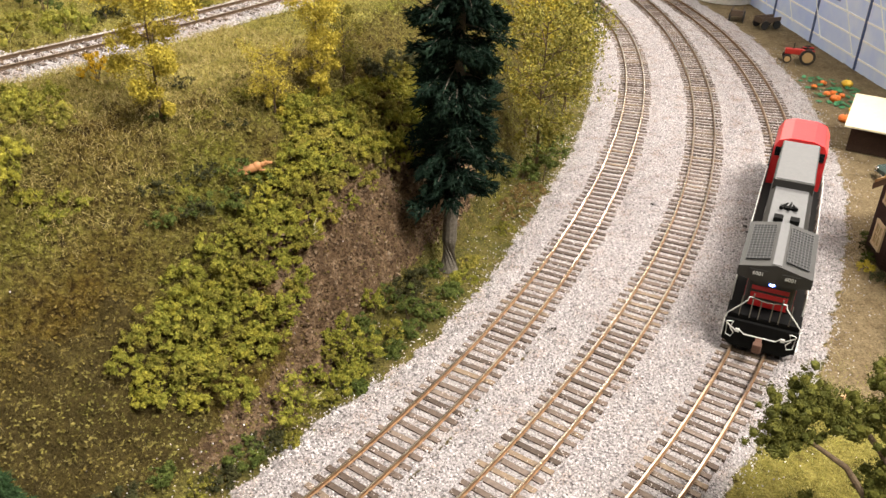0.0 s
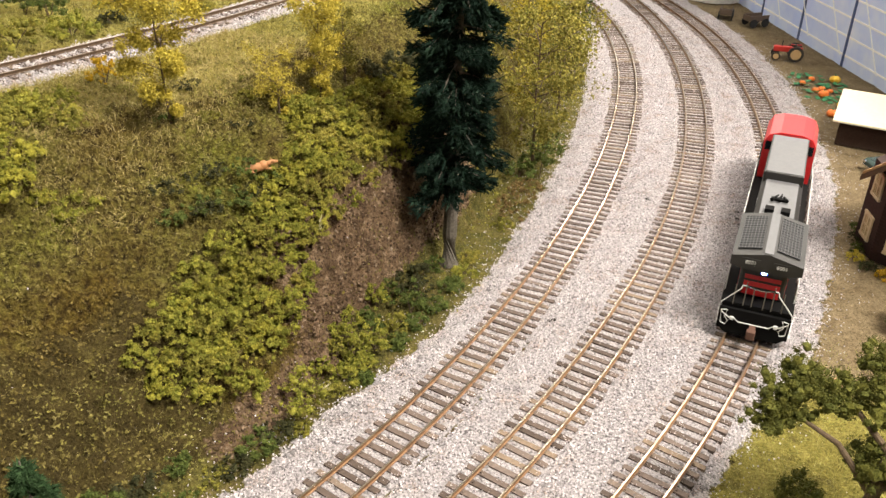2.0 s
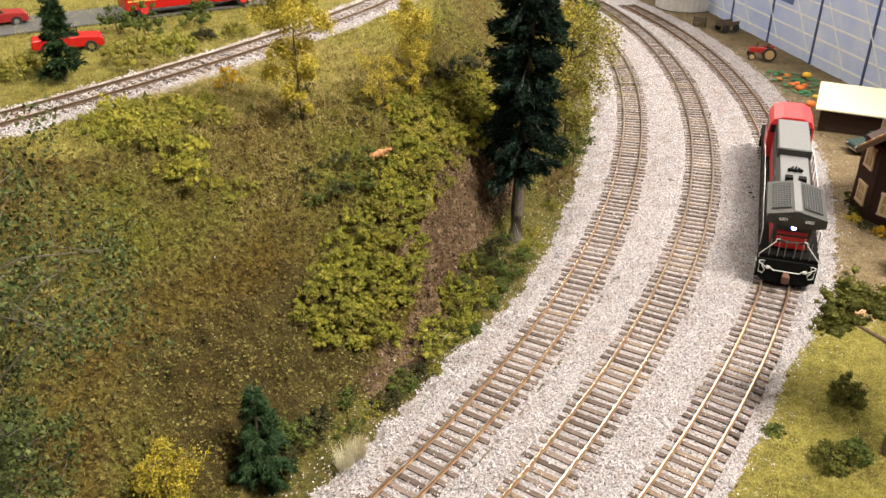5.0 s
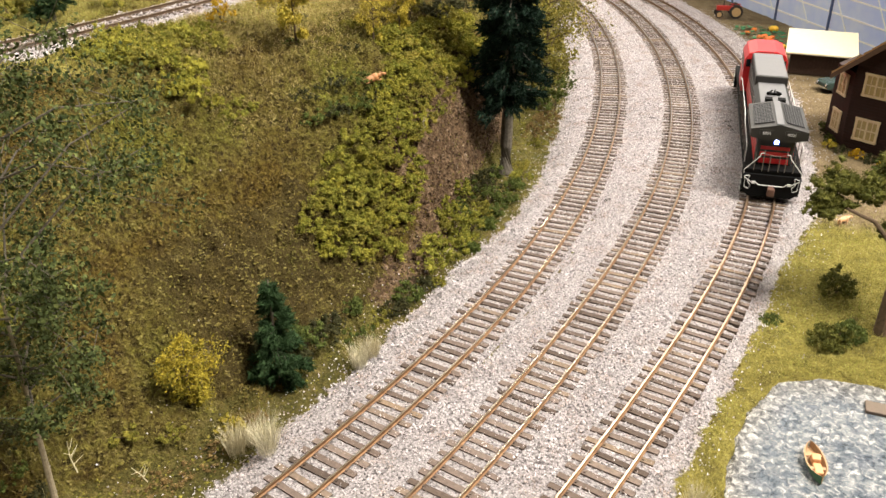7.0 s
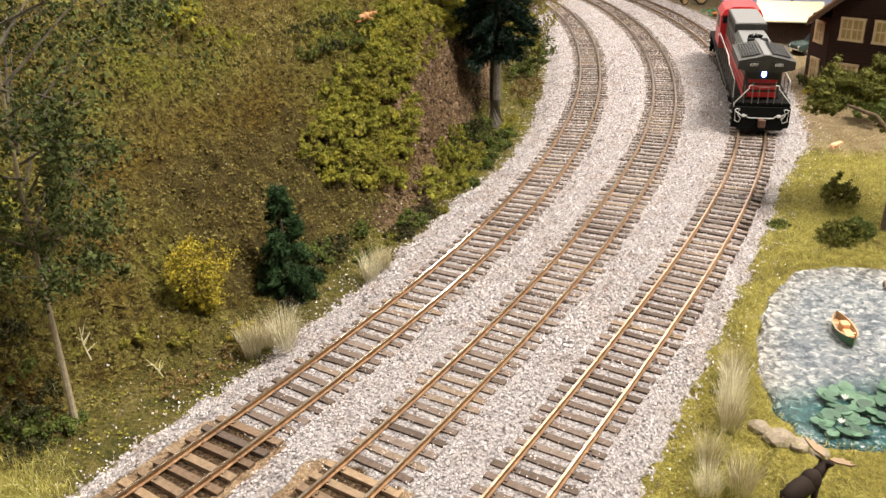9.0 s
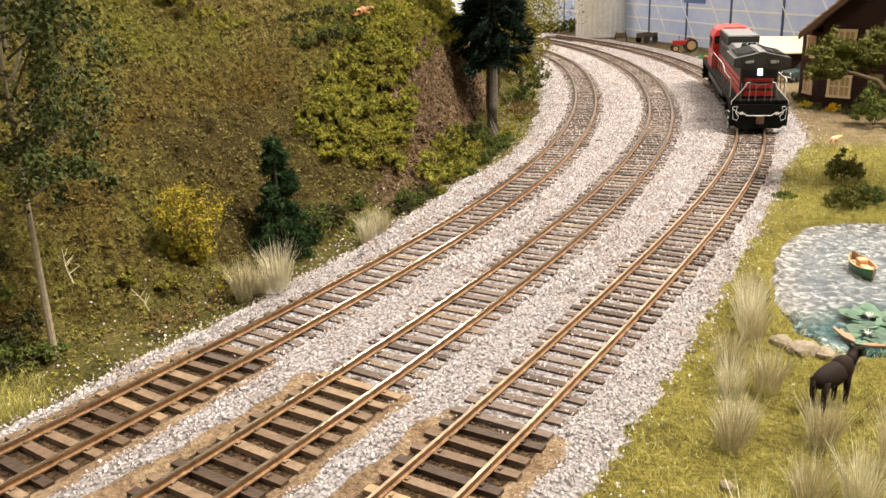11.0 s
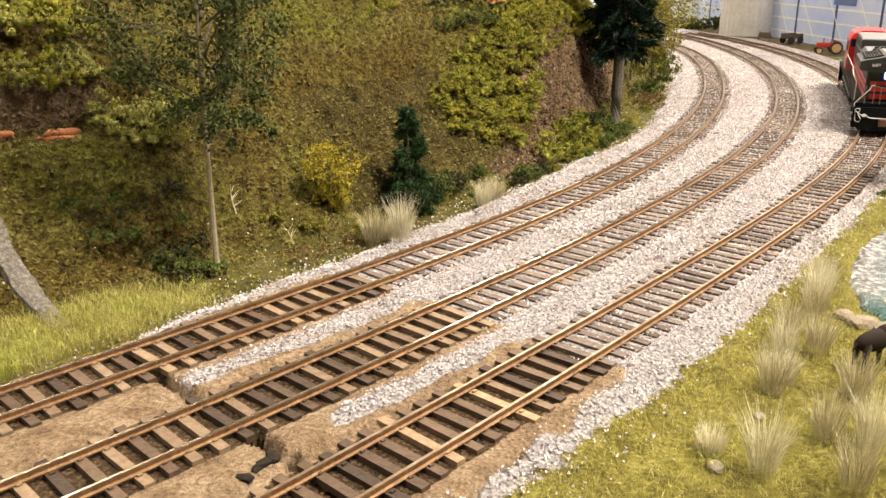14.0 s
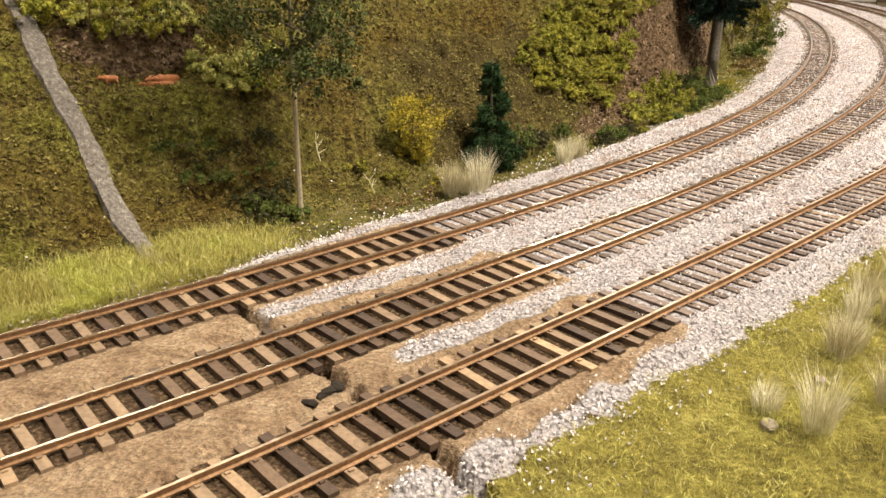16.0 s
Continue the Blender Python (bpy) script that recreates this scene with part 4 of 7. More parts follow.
def shrubs():
    g = random.Random(5)
    # tangled growth down the bank and over the cliff
    for i, (x, y) in enumerate(spread(BANK_GROWTH, 0.0062, g)):
        r = g.uniform(0.0062, 0.0105)
        bush(x, y, r, r * g.uniform(1.0, 1.6), g.choice(("foam_lime", "foam_gold", "foam_lime", "foam_olive")), "tangled yellow-green shrub on the rocky bank", 1000 + i, 520, 0.0011, group="bank shrubs", stem=False)
    for i, (x, y) in enumerate(spread(CLIFF_GROWTH, 0.0066, g)):
        r = g.uniform(0.0062, 0.0100)
        bush(x, y, r, r * g.uniform(0.8, 1.25), g.choice(("foam_lime", "foam_gold", "foam_gold", "leaf_moss")), "tangled yellow-green shrub on the clifftop", 1100 + i, 520, 0.0011, group="bank shrubs", stem=False)
    # moss hanging over the brow of the rock
    for i, (s, d, r) in enumerate([(0.531, 0.0895, 0.0065), (0.540, 0.0905, 0.0060), (0.548, 0.0910, 0.0050), (0.562, 0.0915, 0.0055), (0.584, 0.0915, 0.0050), (0.507, 0.0860, 0.0050), (0.498, 0.0830, 0.0045), (0.479, 0.0760, 0.0045), (0.535, 0.0860, 0.0060), (0.553, 0.0880, 0.0070), (0.573, 0.0890, 0.0075), (0.597, 0.0890, 0.0070), (0.612, 0.0890, 0.0080), (0.628, 0.0880, 0.0085), (0.645, 0.0870, 0.0085), (0.660, 0.0860, 0.0080), (0.518, 0.0870, 0.0060), (0.489, 0.0790, 0.0055)]):
        x, y = at_slope(s, d)
        bush(x, y, r, r * 1.3, "leaf_moss" if i % 3 else "foam_lime", "soft moss hanging over the rock face", 1200 + i, 800, 0.0008, group="bank shrubs", stem=False)
    # low growth along the brow of the hill and down the slope
    for i, (x, y) in enumerate(spread(BROW_GROWTH, 0.0085, g)):
        r = g.uniform(0.0065, 0.0115)
        bush(x, y, r, r * 1.15, ("foam_olive", "foam_gold", "foam_lime")[i % 3], "low olive shrub on the brow of the slope", 200 + i, 430, 0.001, group="slope shrubs", stem=False)
    for i, (x, y) in enumerate(spread(TOP_GROWTH, 0.013, g)):
        r = g.uniform(0.005, 0.009)
        bush(x, y, r, r * 0.5, g.choice(("foam_olive", "foam_green", "foam_lime", "leaf_moss", "foam_dark")), "low moss-green shrub on the hilltop", 240 + i, 360, 0.001, group="slope shrubs", stem=False)
    for i, (x, y) in enumerate(spread(DARK_GROWTH, 0.0085, g)):
        bush(x, y, g.uniform(0.007, 0.011), 0.0055, "foam_dark" if i % 2 else "foam_green", "low dark green ground cover on the brow", 470 + i, 380, 0.0009, group="slope shrubs", stem=False)
    # foot of the cliff
    for i, (s, d, r, h, kind) in enumerate([(0.457, 0.050, 0.0135, 0.019, "foam_lime"), (0.476, 0.046, 0.006, 0.006, "foam_olive"), (0.487, 0.048, 0.0078, 0.010, "foam_lime"), (0.500, 0.046, 0.0086, 0.009, "foam_lime"), (0.503, 0.054, 0.0070, 0.022, "foam_lime"), (0.515, 0.049, 0.0078, 0.017, "foam_lime"),
                                            (0.492, 0.041, 0.0062, 0.005, "foam_green"), (0.527, 0.043, 0.0078, 0.007, "foam_green"), (0.536, 0.050, 0.0070, 0.013, "foam_olive"), (0.548, 0.044, 0.0078, 0.007, "foam_green"), (0.556, 0.052, 0.0078, 0.020, "foam_green"), (0.568, 0.044, 0.0078, 0.008, "foam_green"), (0.574, 0.056, 0.0086, 0.016, "foam_dark"), (0.590, 0.045, 0.0078, 0.007, "foam_green"),
                                            (0.596, 0.046, 0.0070, 0.005, "foam_green"), (0.612, 0.045, 0.0078, 0.006, "foam_lime"), (0.630, 0.049, 0.0078, 0.006, "leaf_moss"), (0.436, 0.046, 0.009, 0.008, "foam_dark"), (0.424, 0.048, 0.010, 0.007, "foam_green"), (0.410, 0.046, 0.009, 0.006, "foam_dark"), (0.398, 0.050, 0.010, 0.004, "foam_olive"), (0.380, 0.050, 0.010, 0.004, "foam_green"), (0.353, 0.061, 0.010, 0.015, "foam_green"), (0.362, 0.058, 0.009, 0.012, "foam_dark"), (0.344, 0.060, 0.008, 0.009, "foam_dark"),
                                            (0.444, 0.040, 0.007, 0.005, "foam_olive"), (0.482, 0.058, 0.006, 0.009, "foam_lime"), (0.494, 0.060, 0.006, 0.010, "foam_olive"), (0.506, 0.063, 0.0065, 0.012, "foam_lime"), (0.518, 0.066, 0.006, 0.014, "foam_lime"), (0.530, 0.062, 0.007, 0.015, "foam_green"), (0.543, 0.066, 0.007, 0.018, "foam_lime"), (0.556, 0.066, 0.006, 0.014, "foam_green"), (0.571, 0.068, 0.007, 0.016, "foam_dark"), (0.590, 0.066, 0.008, 0.014, "foam_dark"), (0.608, 0.064, 0.007, 0.010, "foam_green"), (0.376, 0.062, 0.007, 0.005, "foam_dark"), (0.390, 0.060, 0.006, 0.005, "foam_green"), (0.333, 0.068, 0.008, 0.007, "foam_dark"), (0.700, 0.050, 0.014, 0.005, "foam_tan"), (0.725, 0.052, 0.014, 0.006, "foam_tan"), (0.745, 0.050, 0.012, 0.005, "foam_tan"), (0.680, 0.047, 0.0078, 0.005, "foam_olive"), (0.760, 0.060, 0.012, 0.018, "foam_green"), (0.790, 0.055, 0.011, 0.014, "foam_green")]):
        x, y = at_slope(s, d)
        bush(x, y, r, h, kind, "low shrub at the foot of the cliff beside the verge", 300 + i, 620, 0.0011, group="verge shrubs")
    # dark brush on top
    for i, (x, y, z) in enumerate([(-0.063, 0.514, 0.093), (-0.048, 0.534, 0.094), (-0.034, 0.548, 0.094)]):
        bush(x, y, 0.013, 0.012, "foam_dark", "dark grey-brown lichen bush on the clifftop", 330 + i, 560, 0.0012, z=z)
    # slope by the ledge
    for i, (s, d, r, h, kind) in enumerate([(0.145, 0.146, 0.009, 0.012, "foam_lime"), (0.155, 0.139, 0.010, 0.018, "foam_gold"), (0.164, 0.137, 0.011, 0.020, "foam_pale"), (0.174, 0.138, 0.011, 0.019, "foam_lime"), (0.184, 0.137, 0.010, 0.018, "foam_pale"), (0.193, 0.136, 0.011, 0.018, "foam_gold"), (0.203, 0.138, 0.011, 0.016, "foam_pale"), (0.150, 0.155, 0.012, 0.015, "foam_pale"), (0.164, 0.155, 0.013, 0.018, "foam_lime"), (0.157, 0.166, 0.012, 0.014, "foam_gold"), (0.173, 0.167, 0.012, 0.015, "foam_pale"), (0.190, 0.166, 0.012, 0.014, "foam_lime"), (0.206, 0.163, 0.012, 0.014, "foam_gold"),
                                            (0.180, 0.156, 0.014, 0.018, "foam_pale"), (0.197, 0.154, 0.014, 0.018, "foam_lime"), (0.213, 0.150, 0.012, 0.015, "foam_lime"), (0.208, 0.121, 0.010, 0.016, "foam_pale"), (0.217, 0.115, 0.013, 0.020, "foam_pale"), (0.228, 0.112, 0.012, 0.018, "foam_pale"), (0.224, 0.103, 0.009, 0.010, "foam_lime"), (0.238, 0.120, 0.010, 0.012, "foam_lime"), (0.213, 0.106, 0.008, 0.010, "foam_pale"),
                                            (0.192, 0.088, 0.014, 0.005, "foam_dark"), (0.204, 0.080, 0.014, 0.006, "foam_green"), (0.196, 0.074, 0.013, 0.005, "foam_dark"), (0.207, 0.070, 0.012, 0.006, "foam_dark"), (0.180, 0.090, 0.012, 0.004, "foam_green"), (0.201, 0.066, 0.011, 0.008, "foam_green"), (0.185, 0.080, 0.011, 0.006, "foam_green"), (0.212, 0.088, 0.010, 0.006, "foam_dark"), (0.209, 0.058, 0.009, 0.008, "foam_green"), (0.194, 0.060, 0.009, 0.006, "foam_dark"),
                                            (0.252, 0.072, 0.007, 0.004, "foam_olive"), (0.268, 0.062, 0.006, 0.004, "foam_olive")]):
        x, y = at_slope(s, d)
        bush(x, y, r, h, kind, "shrub on the grassy slope above the track", 350 + i, 520, 0.0011, group="slope shrubs")
    # golden bushes by the verge
    bush(-0.178, 0.193, 0.007, 0.009, "leaf_olive", "small yellow bush beside the track", 381, 420, 0.0008)
    bush(-0.190, 0.173, 0.009, 0.004, "foam_tan", "low rust-brown weeds beside the track", 382, 200, 0.0008, stem=False)
    for i, (x, y, r) in enumerate([(-0.200, 0.160, 0.008), (-0.182, 0.183, 0.006), (-0.207, 0.168, 0.009), (-0.168, 0.200, 0.006)]):
        bush(x, y, r, 0.0035, "foam_tan", "low rust-brown weeds beside the track", 383 + i, 260, 0.0008, stem=False)
    # meadow
    for i, (x, y, r, h, kind) in enumerate([(0.133, 0.272, 0.0095, 0.015, "foam_oak"), (0.106, 0.228, 0.010, 0.011, "foam_oak"), (0.118, 0.231, 0.008, 0.009, "foam_green"), (0.150, 0.236, 0.010, 0.012, "foam_green"), (0.087, 0.252, 0.006, 0.003, "foam_green")]):
        bush(x, y, r, h, kind, "round green bush on the meadow", 390 + i, 1300, 0.001, group="meadow bushes", k=22)
    bush(0.240, 0.398, 0.015, 0.032, "foam_green", "rounded green garden tree beside the house", 396, 2200, 0.001, "garden_tree", "tree", k=34)
    for i, (x, y, kind) in enumerate([(0.242, 0.466, "foam_dark"), (0.247, 0.456, "leaf_gold"), (0.252, 0.447, "foam_dark"), (0.258, 0.438, "leaf_gold"), (0.245, 0.488, "foam_green"), (0.250, 0.502, "foam_dark"), (0.255, 0.516, "foam_green"), (0.238, 0.478, "leaf_yellow")]):
        bush(x, y, 0.006, 0.007, kind, "small flowering shrub along the house wall", 400 + i, 300, 0.0009, group="house shrubs")
    # across the upper line
    for i, (x, y, r, h, kind) in enumerate([(-0.272, 0.500, 0.018, 0.020, "foam_olive"), (-0.250, 0.528, 0.016, 0.014, "foam_lime"), (-0.275, 0.556, 0.012, 0.032, "foam_green"), (-0.236, 0.556, 0.009, 0.010, "foam_dark"), (-0.330, 0.470, 0.016, 0.015, "foam_olive"), (-0.352, 0.455, 0.018, 0.014, "foam_lime"),
                                            (-0.300, 0.575, 0.014, 0.024, "foam_green"), (-0.245, 0.60, 0.014, 0.024, "foam_green"), (-0.215, 0.575, 0.010, 0.008, "foam_olive"), (-0.19, 0.60, 0.010, 0.008, "leaf_moss"), (-0.17, 0.64, 0.012, 0.009, "foam_olive")]):
        bush(x, y, r, h, kind, "green bush between the upper track and the road", 420 + i, 700, 0.0013, group="roadside bushes", z=0.112)


def branch_tree(name, label, x, y, z, high, kind, bark, seed, spread, n, size, first=0.35, lean=(0, 0), trunk=0.0016, limbs=16, droop=0.3):
    """A wire tree: tapered trunk, limbs, twigs and many small leaves."""
    gen = np.random.default_rng(seed)
    t = thing(name, label, "tree", pose(x, y, z - 0.001))
    mid = (lean[0] * 0.4 + gen.uniform(-1, 1) * high * 0.02, lean[1] * 0.4, high * 0.5)
    top = (lean[0], lean[1], high * 0.97)
    bm = bmesh.new()
    tube(bm, [(0, 0, 0), (mid[0] * 0.5, mid[1] * 0.5, high * 0.22), mid, top], trunk, 8, trunk * 0.25)
    part("trunk", bm, M[bark], t)
    pts, bm = [], bmesh.new()
    for i in range(limbs):
        u = first + (0.97 - first) * (i + gen.uniform(0, 0.8)) / limbs
        root = np.array([lean[0] * u, lean[1] * u, high * u])
        a = i * 2.4 + gen.uniform(-0.5, 0.5)
        reach = spread * (0.45 + 0.75 * math.sin(math.pi * min(1, (1.02 - u) / (1.02 - first)) ** 0.8)) * gen.uniform(0.65, 1.15)
        out = np.array([math.cos(a), math.sin(a), 0])
        tip = root + out * reach + [0, 0, reach * gen.uniform(0.2, 0.9) * (1 - droop)]
        bend = root * 0.5 + tip * 0.5 + [0, 0, reach * 0.12]
        tube(bm, [root, bend, tip], trunk * 0.38, 5, trunk * 0.1)
        for j in range(5):
            f = gen.uniform(0.35, 1)
            base = root * (1 - f) + tip * f
            twig = base + gen.normal(size=3) * reach * 0.22
            tube(bm, [base, twig], trunk * 0.13, 4, trunk * 0.06)
            pts.append((twig, reach * 0.3))
        pts.append((tip, reach * 0.3))
    part("branchwork", bm, M["bark"] if bark == "bark_pale" else M[bark], t)
    i = gen.integers(0, len(pts), n)
    c, r = np.array([p[0] for p in pts])[i], np.array([p[1] for p in pts])[i]
    p = c + gen.normal(size=(n, 3)) * (r * (0.30 if bark == "bark_pale" else 0.45))[:, None]
    p[:, 2] = np.maximum(p[:, 2], 0.002)
    part("leaves", mesh_np("leaves", *flakes(p, gen.uniform(0.5, 1.2, n) * size, gen), M[kind]), None, t)
    return t


def conifer(name, label, x, y, z, high, bare, radius, kind, seed, n, size, trunk, top_r=0.35, gaps=0.35, lean=(0, 0)):
    """A fir: straight trunk, whorls of drooping boughs with tufts of needles."""
    gen = np.random.default_rng(seed)
    t = thing(name, label, "tree", pose(x, y, z - 0.001))
    bm = bmesh.new()
    tube(bm, [(0, 0, 0), (0, 0, bare * 0.4), (lean[0] * 0.5, lean[1] * 0.5, high * 0.5), (lean[0], lean[1], high)], trunk, 12, trunk * 0.2)
    part("trunk", bm, M["bark"], t)
    bm, ends = bmesh.new(), []
    rows = int((high - bare) / 0.0042)
    for i in range(rows):
        u = i / rows
        zc = bare + (high - bare) * u
        rad = radius * (1 - (1 - top_r) * u) * gen.uniform(1 - gaps, 1.1)
        for j in range(7):
            a = gen.uniform(0, 2 * np.pi)
            r = rad * gen.uniform(0.7, 1.15)
            root = np.array([lean[0] * zc / high, lean[1] * zc / high, zc + r * 0.15])
            tip = root + [math.cos(a) * r, math.sin(a) * r, -r * gen.uniform(0.15, 0.5)]
            tube(bm, [root, root * 0.5 + tip * 0.5 + [0, 0, r * 0.08], tip], trunk * 0.1, 4, trunk * 0.04)
            ends.append((root, tip))
    part("bough_frame", bm, M["bark"], t)
    i = gen.integers(0, len(ends), n)
    a, b = np.array([e[0] for e in ends])[i], np.array([e[1] for e in ends])[i]
    f = gen.uniform(0.15, 1.05, n) ** 0.75
    c = a + (b - a) * f[:, None] + gen.normal(size=(n, 3)) * radius * 0.05
    d = b - a
    d /= np.linalg.norm(d, axis=1)[:, None]
    d = d + gen.normal(size=(n, 3)) * 0.6
    d /= np.linalg.norm(d, axis=1)[:, None]
    w = np.cross(d, gen.normal(size=(n, 3)))
    w /= np.linalg.norm(w, axis=1)[:, None]
    ln = size * gen.uniform(0.7, 1.5, n)[:, None]
    v = np.stack([c - w * ln * 0.28, c + w * ln * 0.28, c + d * ln * 2.2], 1)
    up = np.cross(d, w)
    v2 = np.stack([c - up * ln * 0.28, c + up * ln * 0.28, c + d * ln * 2.0], 1)
    v = np.concatenate([v, v2], 1).reshape(-1, 3)
    fc = np.arange(len(v)).reshape(-1, 3)
    part("needles", mesh_np("needles", v, fc, M[kind]), None, t)
    return t


def tuft(x, y, h, kind, label, seed, n=480, spread=0.0032):
    """Dry grass fanning out from one root."""
    gen = np.random.default_rng(seed)
    a, q = gen.uniform(0, 2 * np.pi, n), np.sqrt(gen.uniform(0, 1, n)) * spread
    roots = np.c_[np.cos(a) * q, np.sin(a) * q, 0 * a]
    v, f = blades(roots, h * 0.88, 0.38, 0.000085, gen, 0.2, a + gen.normal(size=n) * 0.5)
    ob = part("grass_tuft", mesh_np("grass_tuft", v, f, M[kind]), None)
    ob.matrix_basis = pose(x, y, height(x, y) - 0.0005)
    tagged(ob, label, "grass tuft", "grass tufts")


def trees():
    conifer("fir_tree", "tall dark green fir with a grey furrowed trunk by the track", -0.0145, 0.460, -0.003, 0.235, 0.050, 0.0255, "needle", 21, 36000, 0.0019, 0.0058, 0.85, 0.40, (0.004, 0.0))
    conifer("spruce_tree", "small dark green spruce at the foot of the slope", -0.160, 0.229, height(-0.160, 0.229), 0.053, 0.003, 0.0165, "needle_b", 22, 12000, 0.0011, 0.0016, 0.08, 0.25)
    conifer("spruce_tree", "dark little spruce beside the upper track", -0.302, 0.462, 0.112, 0.055, 0.008, 0.014, "needle_b", 23, 4500, 0.0016, 0.0016, 0.25, 0.4)
    branch_tree("birch_tree", "slender pale-trunked tree with sparse dark green leaves", -0.2335, 0.1455, height(-0.2335, 0.1455), 0.172, "leaf_dark", "bark_pale", 24, 0.044, 21000, 0.00080, 0.30, (0.004, 0.006), 0.0013, 36)
    branch_tree("aspen_tree", "tall airy tree with yellow autumn leaves on the hilltop", -0.150, 0.398, height(-0.150, 0.398), 0.094, "leaf_yellow", "bark_brown", 25, 0.0155, 32000, 0.00056, 0.07, (0, 0), 0.0008, 18)
    branch_tree("aspen_tree", "airy tree with yellow-green autumn leaves on the hilltop", -0.087, 0.462, height(-0.087, 0.462), 0.066, "leaf_yellow", "bark_brown", 26, 0.013, 12000, 0.00056, 0.07, (0, 0), 0.0008, 16)
    branch_tree("aspen_tree", "short sparse yellow-green tree on the hilltop", -0.105, 0.434, height(-0.105, 0.434), 0.034, "leaf_yellow", "bark_brown", 27, 0.011, 4500, 0.00042, 0.07, (0, 0), 0.0007, 14)
    branch_tree("aspen_tree", "moss-yellow sapling on the hilltop", -0.078, 0.492, height(-0.078, 0.492), 0.040, "leaf_moss", "bark_brown", 28, 0.013, 5500, 0.00046, 0.1, (0, 0), 0.0007, 14)
    bush(-0.197, 0.441, 0.0085, 0.020, "leaf_gold", "bright golden bush beside the upper track", 29, 600, 0.0009)
    branch_tree("autumn_tree", "dense tree with moss-yellow leaves beside the track", 0.046, 0.606, -0.003, 0.115, "leaf_moss", "bark_brown", 30, 0.027, 7734, 0.00104, 0.12, (0, 0), 0.0014, 24)
    branch_tree("autumn_tree", "olive yellow tree behind the fir", 0.040, 0.668, -0.003, 0.13, "leaf_olive", "bark_brown", 31, 0.026, 4590, 0.00104, 0.2, (0, 0), 0.0014, 20)
    branch_tree("autumn_tree", "olive-leaved tree at the bend of the track", 0.078, 0.735, -0.003, 0.095, "leaf_moss", "bark_brown", 32, 0.024, 7650, 0.00104, 0.1, (0, 0), 0.0014, 20)
    branch_tree("autumn_tree", "olive-leaved tree at the bend of the track", 0.094, 0.83, -0.003, 0.10, "foam_green", "bark_brown", 33, 0.026, 7650, 0.00104, 0.1, (0, 0), 0.0014, 20)
    branch_tree("sapling", "thin sapling with green leaves beside the ballast", 0.050, 0.587, -0.003, 0.030, "foam_green", "bark_brown", 34, 0.012, 700, 0.001, 0.35, (0.004, 0), 0.0005, 9)
    # oak on the meadow: leaning trunk and separate foam pads
    oak = thing("oak_tree", "oak with a leaning brown trunk and clumped olive foliage", "tree", pose(0.135, 0.233, -0.004) @ Matrix.Scale(0.98, 4))
    bm = bmesh.new()
    tube(bm, [(0, 0, 0), (0.0015, 0.002, 0.022), (0.006, 0.006, 0.046), (0.009, 0.010, 0.062)], 0.0034, 10, 0.0018)
    tube(bm, [(0.005, 0.005, 0.040), (-0.008, 0.014, 0.057), (-0.024, 0.026, 0.063)], 0.0016, 8, 0.0006)
    tube(bm, [(0.006, 0.006, 0.044), (0.020, -0.004, 0.056), (0.032, -0.008, 0.062)], 0.0018, 8, 0.0008)
    tube(bm, [(0.008, 0.008, 0.058), (0.0, 0.022, 0.066), (-0.004, 0.032, 0.068)], 0.0014, 8, 0.0006)
    part("trunk", bm, M["bark_brown"], oak)
    gen = np.random.default_rng(35)
    for i, (x, y, z, r) in enumerate([(-0.024, 0.028, 0.066, 0.0110), (-0.032, 0.021, 0.063, 0.0075), (-0.016, 0.036, 0.070, 0.0092), (0.004, 0.010, 0.051, 0.0106), (0.016, 0.004, 0.054, 0.0106), (-0.006, 0.030, 0.068, 0.0114), (0.010, 0.022, 0.070, 0.0123), (0.030, -0.008, 0.062, 0.0132), (0.022, 0.020, 0.067, 0.0123), (0.040, 0.006, 0.068, 0.0123), (0.034, 0.030, 0.073, 0.0123), (0.014, 0.040, 0.073, 0.0106)]):
        k = 60
        c = np.array([x, y, z]) + gen.normal(size=(k, 3)) * r * [0.48, 0.48, 0.32]
        part("foliage_pad", mesh_np("foliage_pad", *foam(gen, c, r * gen.uniform(0.16, 0.36, k), 3200, 0.00038), M["foam_oak"]), None, oak)
    branch_tree("shrub", "olive yellow bush beside the verge", -0.195, 0.206, height(-0.195, 0.206), 0.030, "leaf_olive", "bark_brown", 380, 0.0105, 7000, 0.00050, 0.05, (0, 0), 0.0006, 22)
    # tufts
    for i, (x, y, h, kind) in enumerate([(-0.174, 0.179, 0.020, "straw_dark"), (-0.161, 0.174, 0.024, "straw"), (-0.123, 0.233, 0.017, "straw"), (-0.117, 0.238, 0.015, "straw_dark"), (-0.168, 0.185, 0.012, "straw_dark")]):
        tuft(x, y, h, kind, "tall dry grass tuft at the edge of the ballast", 40 + i)
